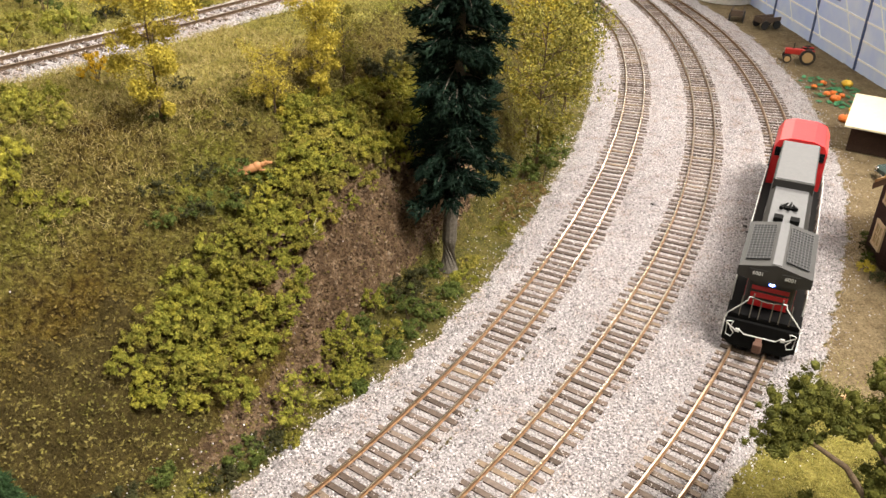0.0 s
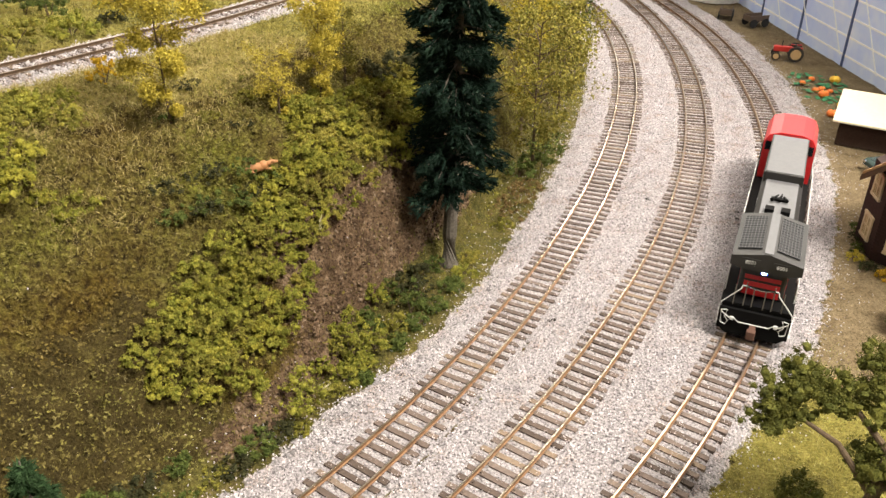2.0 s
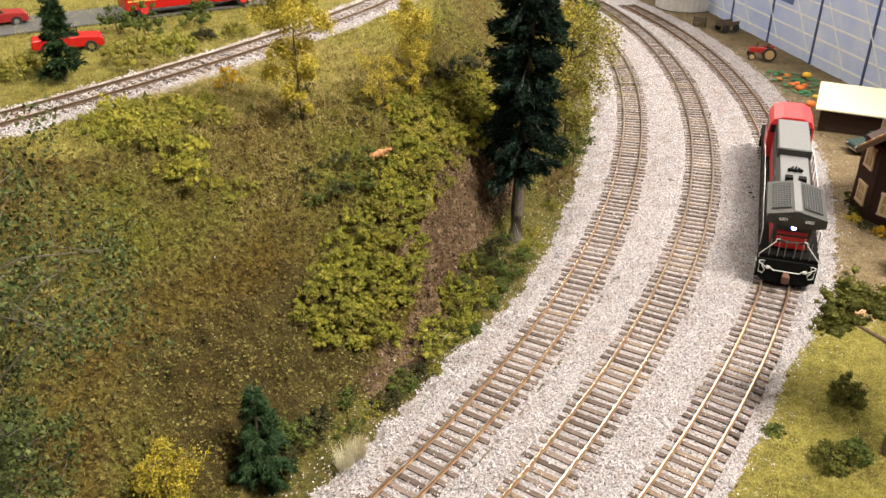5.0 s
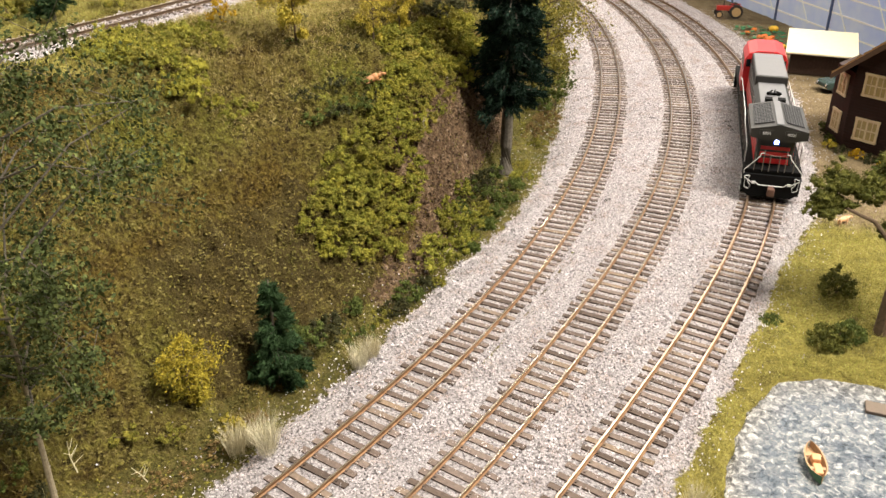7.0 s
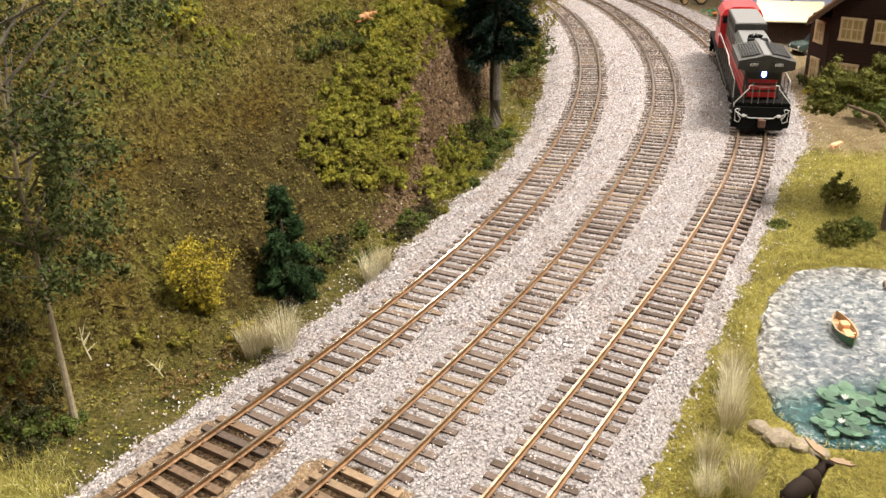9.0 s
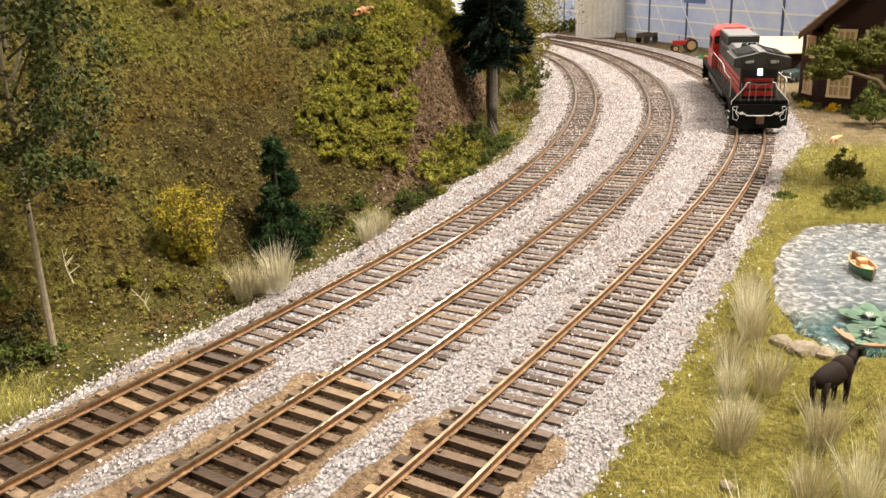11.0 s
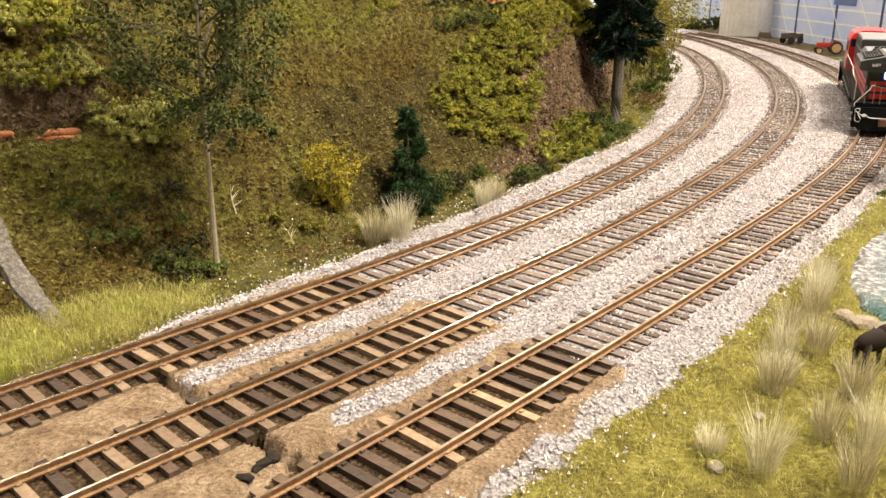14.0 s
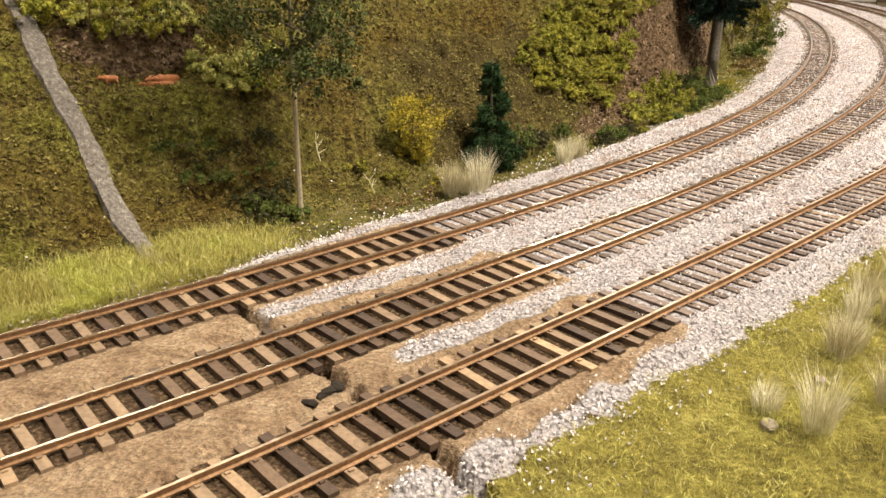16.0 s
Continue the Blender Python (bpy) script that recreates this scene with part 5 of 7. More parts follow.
    for i, (x, y, h, kind) in enumerate([(0.000, 0.127, 0.016, "straw_dark"), (-0.004, 0.118, 0.017, "straw"), (-0.011, 0.106, 0.018, "straw"), (-0.015, 0.098, 0.015, "straw_dark"), (-0.030, 0.083, 0.016, "straw_dark"), (-0.026, 0.069, 0.018, "straw_dark"), (-0.036, 0.070, 0.014, "straw"), (-0.049, 0.045, 0.018, "straw_dark"),
                                         (-0.044, 0.050, 0.014, "straw"), (-0.027, 0.041, 0.017, "straw_dark"), (-0.066, 0.004, 0.021, "straw"), (-0.045, 0.018, 0.017, "straw_dark"), (-0.047, -0.003, 0.020, "straw_dark"), (-0.076, 0.014, 0.010, "straw"), (-0.034, 0.016, 0.020, "straw"), (-0.016, 0.028, 0.020, "straw_dark"), (-0.006, 0.018, 0.020, "straw"), (-0.030, 0.000, 0.02, "straw")]):
        tuft(x, y, h, kind, "tall dry grass tuft on the meadow", 60 + i, 380, 0.0032)


shrubs()
trees()


# ---------------------------------------------------------------- locomotive
def lettering(name, text, size, m, material, parent, depth=0.0001):
    c = bpy.data.curves.new(name, "FONT")
    c.body, c.size, c.extrude, c.align_x, c.align_y = text, size, depth, "CENTER", "CENTER"
    tmp = bpy.data.objects.new(name, c)
    scene.collection.objects.link(tmp)
    bpy.context.view_layer.update()
    me = bpy.data.meshes.new_from_object(tmp.evaluated_get(bpy.context.evaluated_depsgraph_get()))
    bpy.data.objects.remove(tmp)
    ob = part(name, me, material, parent)
    ob.matrix_basis = m
    return ob


def locomotive(s_front):
    grey = plain("loco_dark_grey_paint", (0.023, 0.022, 0.021), 0.5, 0, 0.35)
    roof = plain("loco_roof_grey", (0.05, 0.05, 0.052), 0.5)
    pale = plain("loco_pale_grey", (0.10, 0.10, 0.105), 0.6)
    red = plain("loco_red_paint", (0.50, 0.022, 0.025), 0.4)
    black = plain("loco_black", (0.004, 0.004, 0.004), 0.8, 0, 0.1)
    white = plain("handrail_white", (0.55, 0.55, 0.54), 0.5)
    drab = plain("stanchion_grey", (0.10, 0.09, 0.075), 0.5)
    mesh_m = plain("radiator_black", (0.02, 0.02, 0.022), 0.7)
    steel = plain("wheel_steel", (0.22, 0.2, 0.18), 0.4, 0.8)
    glass = plain("cab_glass", (0.01, 0.012, 0.015), 0.08, 0, 0.6)
    lamp, n, l, b = nodes_of("headlight_glow")
    b.inputs["Emission Color"].default_value, b.inputs["Emission Strength"].default_value = (0.26, 0.40, 1.0, 1), 40
    x0, y0, _ = on_line(3, s_front + 0.045)
    x1, y1, _ = on_line(3, s_front + 0.212)
    yaw = math.degrees(math.atan2(y0 - y1, x0 - x1))
    t = thing("locomotive", "grey and red diesel locomotive with white handrails on the track", "locomotive", pose((x0 + x1) / 2, (y0 + y1) / 2, 0.0021, 0, 0, yaw))
    # frame and running gear
    part("walkway", boxed(-0.122, 0.122, -0.0178, 0.0178, 0.0172, 0.0200, 0.0004), black, t)
    part("side_sill", boxed(-0.060, 0.060, -0.0172, 0.0172, 0.0128, 0.0171, 0.0004), grey, t)
    bm = prism(bmesh.new(), [(-0.0155, 0.0125), (-0.0165, 0.009), (-0.012, 0.0045), (0.012, 0.0045), (0.0165, 0.009), (0.0155, 0.0125)], "x", -0.036, 0.030)
    part("fuel_tank", bm, black, t)
    for c in (0.0835, -0.0835):
        truck = part("truck", boxed(c - 0.026, c + 0.026, -0.006, 0.006, 0.0055, 0.0165, 0.001), black, t)
        for sy in (-1, 1):
            bm = prism(bmesh.new(), [(c - 0.031, 0.0085), (c - 0.028, 0.0125), (c - 0.010, 0.0125), (c - 0.006, 0.0105), (c + 0.006, 0.0105), (c + 0.010, 0.0125), (c + 0.028, 0.0125), (c + 0.031, 0.0085), (c + 0.020, 0.0045), (c - 0.020, 0.0045)], "y", sy * 0.0122 - 0.001, sy * 0.0122 + 0.001)
            for e in (-0.021, 0, 0.021):
                box(bm, c + e - 0.003, c + e + 0.003, sy * 0.0136 - 0.0008, sy * 0.0136 + 0.0008, 0.0045, 0.0088, 0.0004)
                cyl(bm, (c + e, sy * 0.0145, 0.0062), (c + e, sy * 0.0152, 0.0062), 0.0017, None, 10)
            part("side_frame", bm, black, truck)
        for e in (-0.021, 0, 0.021):
            bm = bmesh.new()
            for sy in (-1, 1):
                cyl(bm, (c + e, sy * 0.0080, 0.0060), (c + e, sy * 0.0096, 0.0060), 0.0058, None, 20)
                cyl(bm, (c + e, sy * 0.0073, 0.0060), (c + e, sy * 0.0080, 0.0060), 0.0066, None, 20)
            cyl(bm, (c + e, -0.008, 0.006), (c + e, 0.008, 0.006), 0.0013, None, 8)
            part("wheelset", bm, steel, truck)
    # ends: pilot, steps, coupler, hoses
    for sx in (1, -1):
        bm = bmesh.new()
        prism(bm, [(-0.0175, 0.0172), (-0.0175, 0.006), (-0.013, 0.0022), (0.013, 0.0022), (0.0175, 0.006), (0.0175, 0.0172)], "x", min(sx * 0.1215, sx * 0.124), max(sx * 0.1215, sx * 0.124))
        for sy in (-1, 1):
            box(bm, sx * 0.117 - 0.005, sx * 0.117 + 0.005, sy * 0.0165 - 0.0012, sy * 0.0165 + 0.0012, 0.0035, 0.0172)
        part("pilot", bm, black, t)
        bm = boxed(min(sx * 0.124, sx * 0.131), max(sx * 0.124, sx * 0.131), -0.0016, 0.0016, 0.0075, 0.0105, 0.0004)
        box(bm, min(sx * 0.130, sx * 0.1335), max(sx * 0.130, sx * 0.1335), -0.0024, 0.0020, 0.0065, 0.0115, 0.0006)
        part("coupler", bm, plain("coupler_rust", (0.09, 0.045, 0.03), 0.8), t)
        e = sx * 0.1246
        bm = bmesh.new()
        tube(bm, [(e, -0.0165, 0.0150), (e, -0.0120, 0.0118), (e, -0.0095, 0.0122), (e, -0.0075, 0.0105), (e, 0.0075, 0.0105), (e, 0.0095, 0.0122), (e, 0.0120, 0.0118), (e, 0.0165, 0.0150)], 0.0003, 6)
        for sy in (-1, 1):
            tube(bm, [(e, sy * 0.0140, 0.0165), (e, sy * 0.0165, 0.0160), (e, sy * 0.0160, 0.0085), (e, sy * 0.0135, 0.0075), (e, sy * 0.0125, 0.0100), (e, sy * 0.0145, 0.0125), (e, sy * 0.0135, 0.0165)], 0.0003, 6)
            for i in range(3):
                box(bm, sx * 0.1168 - 0.003, sx * 0.1168 + 0.003, sy * 0.0178 - 0.0006, sy * 0.0178 + 0.0006, 0.004 + 0.004 * i, 0.0045 + 0.004 * i)
            box(bm, e - 0.0006, e + 0.0006, sy * 0.0108 - 0.001, sy * 0.0108 + 0.001, 0.0112, 0.0128)
        part("pilot_piping", bm, white, t)
    # long hood
    hood = prism(bmesh.new(), [(-0.0100, 0.0200), (-0.0100, 0.0435), (-0.0080, 0.0462), (0.0080, 0.0462), (0.0100, 0.0435), (0.0100, 0.0200)], "x", -0.045, 0.1125)
    vert = [e for e in hood.edges if abs(e.verts[0].co.x - e.verts[1].co.x) < 1e-6 and e.verts[0].co.x > 0.11]
    bmesh.ops.bevel(hood, geom=vert, offset=0.0022, segments=3, affect="EDGES", profile=0.5)
    body = part("hood", hood, grey, t)
    body.matrix_basis = Matrix.Diagonal((1, 1.16, 1, 1))
    part("hood_roof", boxed(-0.02, 0.074, -0.0078, 0.0078, 0.0462, 0.0466, 0.0001), pale, body)
    for z0, z1 in ((0.0212, 0.0246), (0.0262, 0.0290), (0.0304, 0.0328)):
        bm = boxed(-0.0446, 0.1100, -0.01012, 0.01012, z0, z1)
        part("red_stripe", bm, red, body)
        bm = prism(bmesh.new(), [(0.1095, -0.01012), (0.1113, -0.0093), (0.11265, -0.0075), (0.11265, 0.0075), (0.1113, 0.0093), (0.1095, 0.01012)], "z", z0, z1)
        part("red_stripe", bm, red, body)
    bm = bmesh.new()
    for sy in (-1, 1):
        for i in range(9):
            xx = -0.036 + i * 0.0125
            box(bm, xx, xx + 0.0105, sy * 0.01005 - 0.00012, sy * 0.01005 + 0.00012, 0.0335, 0.0425, 0.0001)
    part("hood_doors", bm, grey, body)
    # radiator wings
    wing = prism(bmesh.new(), [(-0.0172, 0.0410), (-0.0172, 0.0462), (0.0, 0.0500), (0.0172, 0.0462), (0.0172, 0.0410), (0.0100, 0.0395), (-0.0100, 0.0395)], "x", 0.0700, 0.1205)
    rad = part("radiator_housing", wing, grey, t)
    slope = math.degrees(math.atan2(0.0038, 0.0172))
    part("roof_ridge", boxed(0.071, 0.1195, -0.0022, 0.0022, 0.0496, 0.0502, 0.0002), pale, rad)
    for sy in (-1, 1):
        screen = part("radiator_screen", boxed(-0.019, 0.019, -0.0056, 0.0056, 0, 0.0003), mesh_m, rad)
        screen.matrix_basis = pose(0.095, sy * 0.0092, 0.0483, -sy * slope)
        bm = bmesh.new()
        for i in range(14):
            xx = -0.019 + 0.038 * i / 13
            box(bm, xx - 0.00010, xx + 0.00010, -0.0058, 0.0058, 0.0002, 0.0006)
        for i in range(8):
            yy = -0.0056 + 0.0112 * i / 7
            box(bm, -0.0192, 0.0192, yy - 0.00010, yy + 0.00010, 0.0002, 0.0007)
        part("screen_grille", bm, roof, screen)
        board = part("number_board", boxed(0.1204, 0.1209, sy * 0.0075 - 0.0042, sy * 0.0075 + 0.0042, 0.0422, 0.0462), grey, rad)
        lettering("number", "6001", 0.0027, pose(0.1211, sy * 0.0075, 0.0441, 90, 0, 90), white, board)
    # headlight
    light = part("headlight", boxed(0.1120, 0.1138, -0.0016, 0.0016, 0.0350, 0.0395, 0.0003), black, t)
    bm = bmesh.new()
    for z in (0.0361, 0.0383):
        cyl(bm, (0.1136, 0, z), (0.1142, 0, z), 0.00135, None, 14)
    # blue halo round the bulbs, added as a faintly glowing plate
    halo_plate, ln, ll, lb = nodes_of("headlight_halo")
    lb.inputs["Base Color"].default_value = (0.1, 0.15, 0.5, 1)
    lb.inputs["Emission Color"].default_value, lb.inputs["Emission Strength"].default_value = (0.05, 0.12, 1.0, 1), 1.6
    part("halo_plate", boxed(0.1136, 0.1139, -0.0017, 0.0017, 0.0347, 0.0398, 0.0001), halo_plate, light, "glowing blue plate standing in for the lamp's halo")
    part("bulb", bm, lamp, light, "glowing blue-white bulbs")
    # roof gear
    bm = bmesh.new()
    for y in (-0.0042, 0.0042):
        box(bm, 0.0600, 0.0655, y - 0.0024, y + 0.0024, 0.0464, 0.0492, 0.0003)
    part("exhaust_box", bm, black, t)
    bm = bmesh.new()
    for a, bb in (((0.050, -0.004, 0.0482), (0.043, -0.001, 0.0486)), ((0.050, 0.000, 0.0482), (0.042, 0.001, 0.0488)), ((0.049, 0.004, 0.0482), (0.044, 0.002, 0.0484))):
        cyl(bm, a, bb, 0.0011, 0.0004, 10)
    box(bm, 0.0445, 0.0475, -0.0045, 0.0045, 0.0464, 0.0478)
    part("air_horn", bm, black, t)
    raised = part("inverter_housing", boxed(-0.046, 0.018, -0.0112, 0.0112, 0.0330, 0.0512, 0.0006), grey, t)
    part("housing_roof", boxed(-0.045, 0.017, -0.0104, 0.0104, 0.0512, 0.0517, 0.0002), pale, raised)
    bm = bmesh.new()
    for sy in (-1, 1):
        for i in range(6):
            box(bm, -0.040 + 0.009 * i, -0.033 + 0.009 * i, sy * 0.01125 - 0.0001, sy * 0.01125 + 0.0001, 0.044, 0.049)
    part("grille", bm, mesh_m, raised)
    # emblem as a plain disc
    for sy in (-1, 1):
        disc = part("emblem", cyl(bmesh.new(), (0.038, sy * 0.0100, 0.0385), (0.038, sy * 0.01026, 0.0385), 0.0034, None, 24), white, body)
        part("emblem_field", cyl(bmesh.new(), (0.038, sy * 0.01024, 0.0385), (0.038, sy * 0.01034, 0.0385), 0.0027, None, 24), grey, disc)
    # cab and nose
    cab = prism(bmesh.new(), [(-0.0162, 0.0200), (-0.0162, 0.0455), (-0.0135, 0.0505), (-0.007, 0.0528), (0.007, 0.0528), (0.0135, 0.0505), (0.0162, 0.0455), (0.0162, 0.0200)], "x", -0.086, -0.047)
    cab = part("cab", cab, red, t)
    bm = bmesh.new()
    for sy in (-1, 1):
        for xx in (-0.080, -0.066):
            box(bm, xx, xx + 0.0105, sy * 0.01625 - 0.0002, sy * 0.01625 + 0.0002, 0.0350, 0.0440, 0.0001)
        box(bm, -0.0866, -0.0858, sy * 0.0085 - 0.0045, sy * 0.0085 + 0.0045, 0.040, 0.047, 0.0001)
        box(bm, -0.0473, -0.0466, sy * 0.0132 - 0.0018, sy * 0.0132 + 0.0018, 0.040, 0.046, 0.0001)
    part("cab_window", bm, glass, cab)
    nose = prism(bmesh.new(), [(-0.113, 0.0200), (-0.113, 0.0330), (-0.106, 0.0385), (-0.0855, 0.0400), (-0.0855, 0.0200)], "y", -0.0125, 0.0125)
    part("nose", nose, red, t)
    # handrails
    for sy in (-1, 1):
        bm = bmesh.new()
        yy = sy * 0.0172
        top = 0.0318
        tube(bm, [(0.1105, yy, 0.0200), (0.1105, yy, 0.0302), (0.1085, yy, top), (0.064, yy, top), (0.056, yy, top + 0.0035), (-0.030, yy, top + 0.0035), (-0.036, yy, top), (-0.046, yy, top)], 0.0003, 6)
        part("side_handrail", bm, white, t)
        for xx in (0.103, 0.088, 0.074, 0.060, 0.044, 0.028, 0.012, -0.004, -0.020, -0.036):
            part("side_stanchion", tube(bmesh.new(), [(xx, yy, 0.0190), (xx, yy, top + (0.0035 if -0.033 < xx < 0.058 else 0))], 0.0003, 5), drab, t)
        bm = bmesh.new()
        tube(bm, [(0.1228, sy * 0.0170, 0.0085), (0.1228, sy * 0.0174, 0.0195), (0.1228, sy * 0.0092, 0.0292), (0.1225, sy * 0.0088, 0.0312), (0.1225, sy * 0.0068, 0.0314)], 0.0003, 6)
        part("end_handrail", bm, white, t)
        bm = bmesh.new()
        tube(bm, [(0.1225, sy * 0.0068, 0.0195), (0.1225, sy * 0.0068, 0.0335)], 0.00034, 6)
        tube(bm, [(0.1225, sy * 0.0118, 0.0195), (0.1225, sy * 0.0118, 0.0310)], 0.00030, 6)
        tube(bm, [(0.1225, sy * 0.0028, 0.0195), (0.1225, sy * 0.0028, 0.0300)], 0.00030, 6)
        tube(bm, [(0.1225, sy * 0.0068, 0.0312), (0.1225, sy * 0.0034, 0.0303), (0.1225, 0, 0.0300)], 0.00022, 5)
        part("end_stanchion", bm, drab, t)
    return t


locomotive(0.68)


# ---------------------------------------------------------------- house, shed and yard
def window_unit(parent, m, w, h, frame_m, pane_m, name="window"):
    win = part(name, boxed(-w / 2 + 0.0008, w / 2 - 0.0008, -0.0001, 0.0003, -h / 2 + 0.0008, h / 2 - 0.0008), pane_m, parent)
    win.matrix_basis = m
    bm = bmesh.new()
    for sx in (-1, 1):
        box(bm, sx * w / 2 - 0.0009, sx * w / 2 + 0.0009, -0.0008, 0.0006, -h / 2, h / 2)
    for z in (-h / 2, h / 2):
        box(bm, -w / 2 - 0.0012, w / 2 + 0.0012, -0.0010, 0.0006, z - 0.0009, z + 0.0009)
    box(bm, -0.0007, 0.0007, -0.0006, 0.0004, -h / 2, h / 2)
    part("frame", bm, frame_m, win)
    bm = bmesh.new()
    box(bm, -w / 2, w / 2, -0.0005, 0.0003, -0.0005, 0.0005)
    for x in (-w / 4, w / 4):
        box(bm, x - 0.0003, x + 0.0003, -0.0004, 0.0003, -h / 2, h / 2)
    part("glazing_bar", bm, frame_m, win)
    return win


def house():
    brick = grainy("brown_clapboard", [(0.3, (0.014, 0.006, 0.004)), (0.7, (0.031, 0.012, 0.008))], 400, 0.75, 0.3)
    trim = plain("cream_trim", (0.55, 0.45, 0.28), 0.6)
    pane = plain("curtained_pane", (0.34, 0.27, 0.12), 0.25)
    tiles = grainy("tan_roof_shingle", [(0.3, (0.33, 0.19, 0.08)), (0.7, (0.48, 0.30, 0.14))], 300, 0.85, 0.4)
    dark = plain("eave_shadow_board", (0.09, 0.05, 0.03), 0.7)
    # local x along the front, y to the back, z up
    t = thing("house", "two-storey dark brown clapboard house with cream windows and tan roof", "house", pose(0.2470, 0.4775, -0.003, 0, 0, -54))
    w, dep, ev, apex = 0.080, 0.085, 0.064, 0.101
    walls = bmesh.new()
    prism(walls, [(0, 0), (w, 0), (w, ev), (w / 2, apex - 0.002), (0, ev)], "y", 0, dep)
    part("wall", walls, brick, t)
    for i in range(28):
        z = 0.002 + i * 0.0022
        part("clapboard", boxed(-0.0003, w + 0.0003, -0.0004, 0.0, z, z + 0.0017), brick, t)
        part("clapboard", boxed(-0.0004, 0.0, 0.0003, dep, z, z + 0.0017), brick, t)
    # splayed bay at the side
    bay = prism(bmesh.new(), [(0.0, -0.0002), (0.0, 0.060), (-0.022, 0.052), (-0.022, 0.018)], "z", 0, 0.056)
    part("bay", bay, brick, t)
    rise = (apex - ev) / (w / 2)
    over = 0.014
    for sx in (-1, 1):
        bm = bmesh.new()
        x_eave = -over if sx < 0 else w + over
        z_eave = ev - rise * over + 0.003
        prism(bm, [(w / 2, apex), (x_eave, z_eave), (x_eave, z_eave + 0.0022), (w / 2, apex + 0.0026)], "y", -0.010, dep + 0.010)
        roof = part("roof_slope", bm, tiles, t)
        bm = bmesh.new()
        for i in range(11):
            u = i / 11
            xa, za = x_eave + (w / 2 - x_eave) * u, z_eave + 0.0022 + (apex + 0.0004 - z_eave) * u
            xb, zb = x_eave + (w / 2 - x_eave) * (u + 0.075), z_eave + 0.0022 + (apex + 0.0004 - z_eave) * (u + 0.075)
            prism(bm, [(xa, za), (xb, zb), (xb, zb + 0.0002), (xa, za + 0.0007)], "y", -0.0102, dep + 0.0102)
        part("shingle_course", bm, tiles, roof)
        bm = bmesh.new()
        prism(bm, [(w / 2, apex - 0.004), (x_eave, z_eave - 0.003), (x_eave, z_eave + 0.001), (w / 2, apex + 0.001)], "y", -0.0112, -0.0100)
        part("bargeboard", bm, dark, t)
    for cx in (0.0160, 0.0640):
        window_unit(t, pose(cx, -0.0006, 0.0165), 0.0160, 0.0155, trim, pane)
    for cx in (0.0160, 0.0400, 0.0640):
        window_unit(t, pose(cx, -0.0006, 0.0500), 0.0160, 0.0155, trim, pane)
    for z in (0.016, 0.044):
        window_unit(t, pose(-0.0113, 0.0087, z, 0, 0, -39.6), 0.011, 0.015, trim, pane)
        window_unit(t, pose(-0.0224, 0.035, z, 0, 0, -90), 0.012, 0.015, trim, pane)
    part("step", boxed(0.034, 0.048, -0.012, -0.0008, 0, 0.004, 0.0003), plain("grey_step", (0.3, 0.28, 0.25), 0.8), t)
    door = part("door", boxed(0.036, 0.046, -0.0010, 0.0002, 0.004, 0.027), plain("brown_door", (0.12, 0.06, 0.03), 0.5), t)
    part("door_knob", cyl(bmesh.new(), (0.0445, -0.0022, 0.0145), (0.0445, -0.001, 0.0145), 0.0005, None, 8), trim, door)


def shed():
    dark = grainy("dark_shed_board", [(0.3, (0.025, 0.014, 0.010)), (0.7, (0.055, 0.030, 0.020))], 500, 0.8, 0.4)
    cream = plain("cream_roof_card", (0.66, 0.59, 0.43), 0.7, 0, 0.3, 0.08)
    t = thing("shed", "low dark wooden shed with a flat cream roof", "shed", pose(0.2955, 0.6655, -0.003, 0, 0, -27))
    bm = bmesh.new()
    box(bm, 0, 0.052, 0.001, 0.0022, 0, 0.0205)
    box(bm, 0, 0.052, 0.040, 0.0412, 0, 0.029)
    for x in (0, 0.0508):
        prism(bm, [(0.001, 0), (0.0412, 0), (0.0412, 0.029), (0.001, 0.0205)], "x", x, x + 0.0012)
    part("wall", bm, dark, t)
    for i in range(17):
        part("plank", boxed(0.0002 + i * 0.00305, 0.0030 + i * 0.00305, 0.0002, 0.0010, 0, 0.0205), dark, t)
    roof = prism(bmesh.new(), [(-0.006, 0.0205), (0.046, 0.0312), (0.046, 0.0326), (-0.006, 0.0219)], "x", -0.005, 0.058)
    part("roof", roof, cream, t)


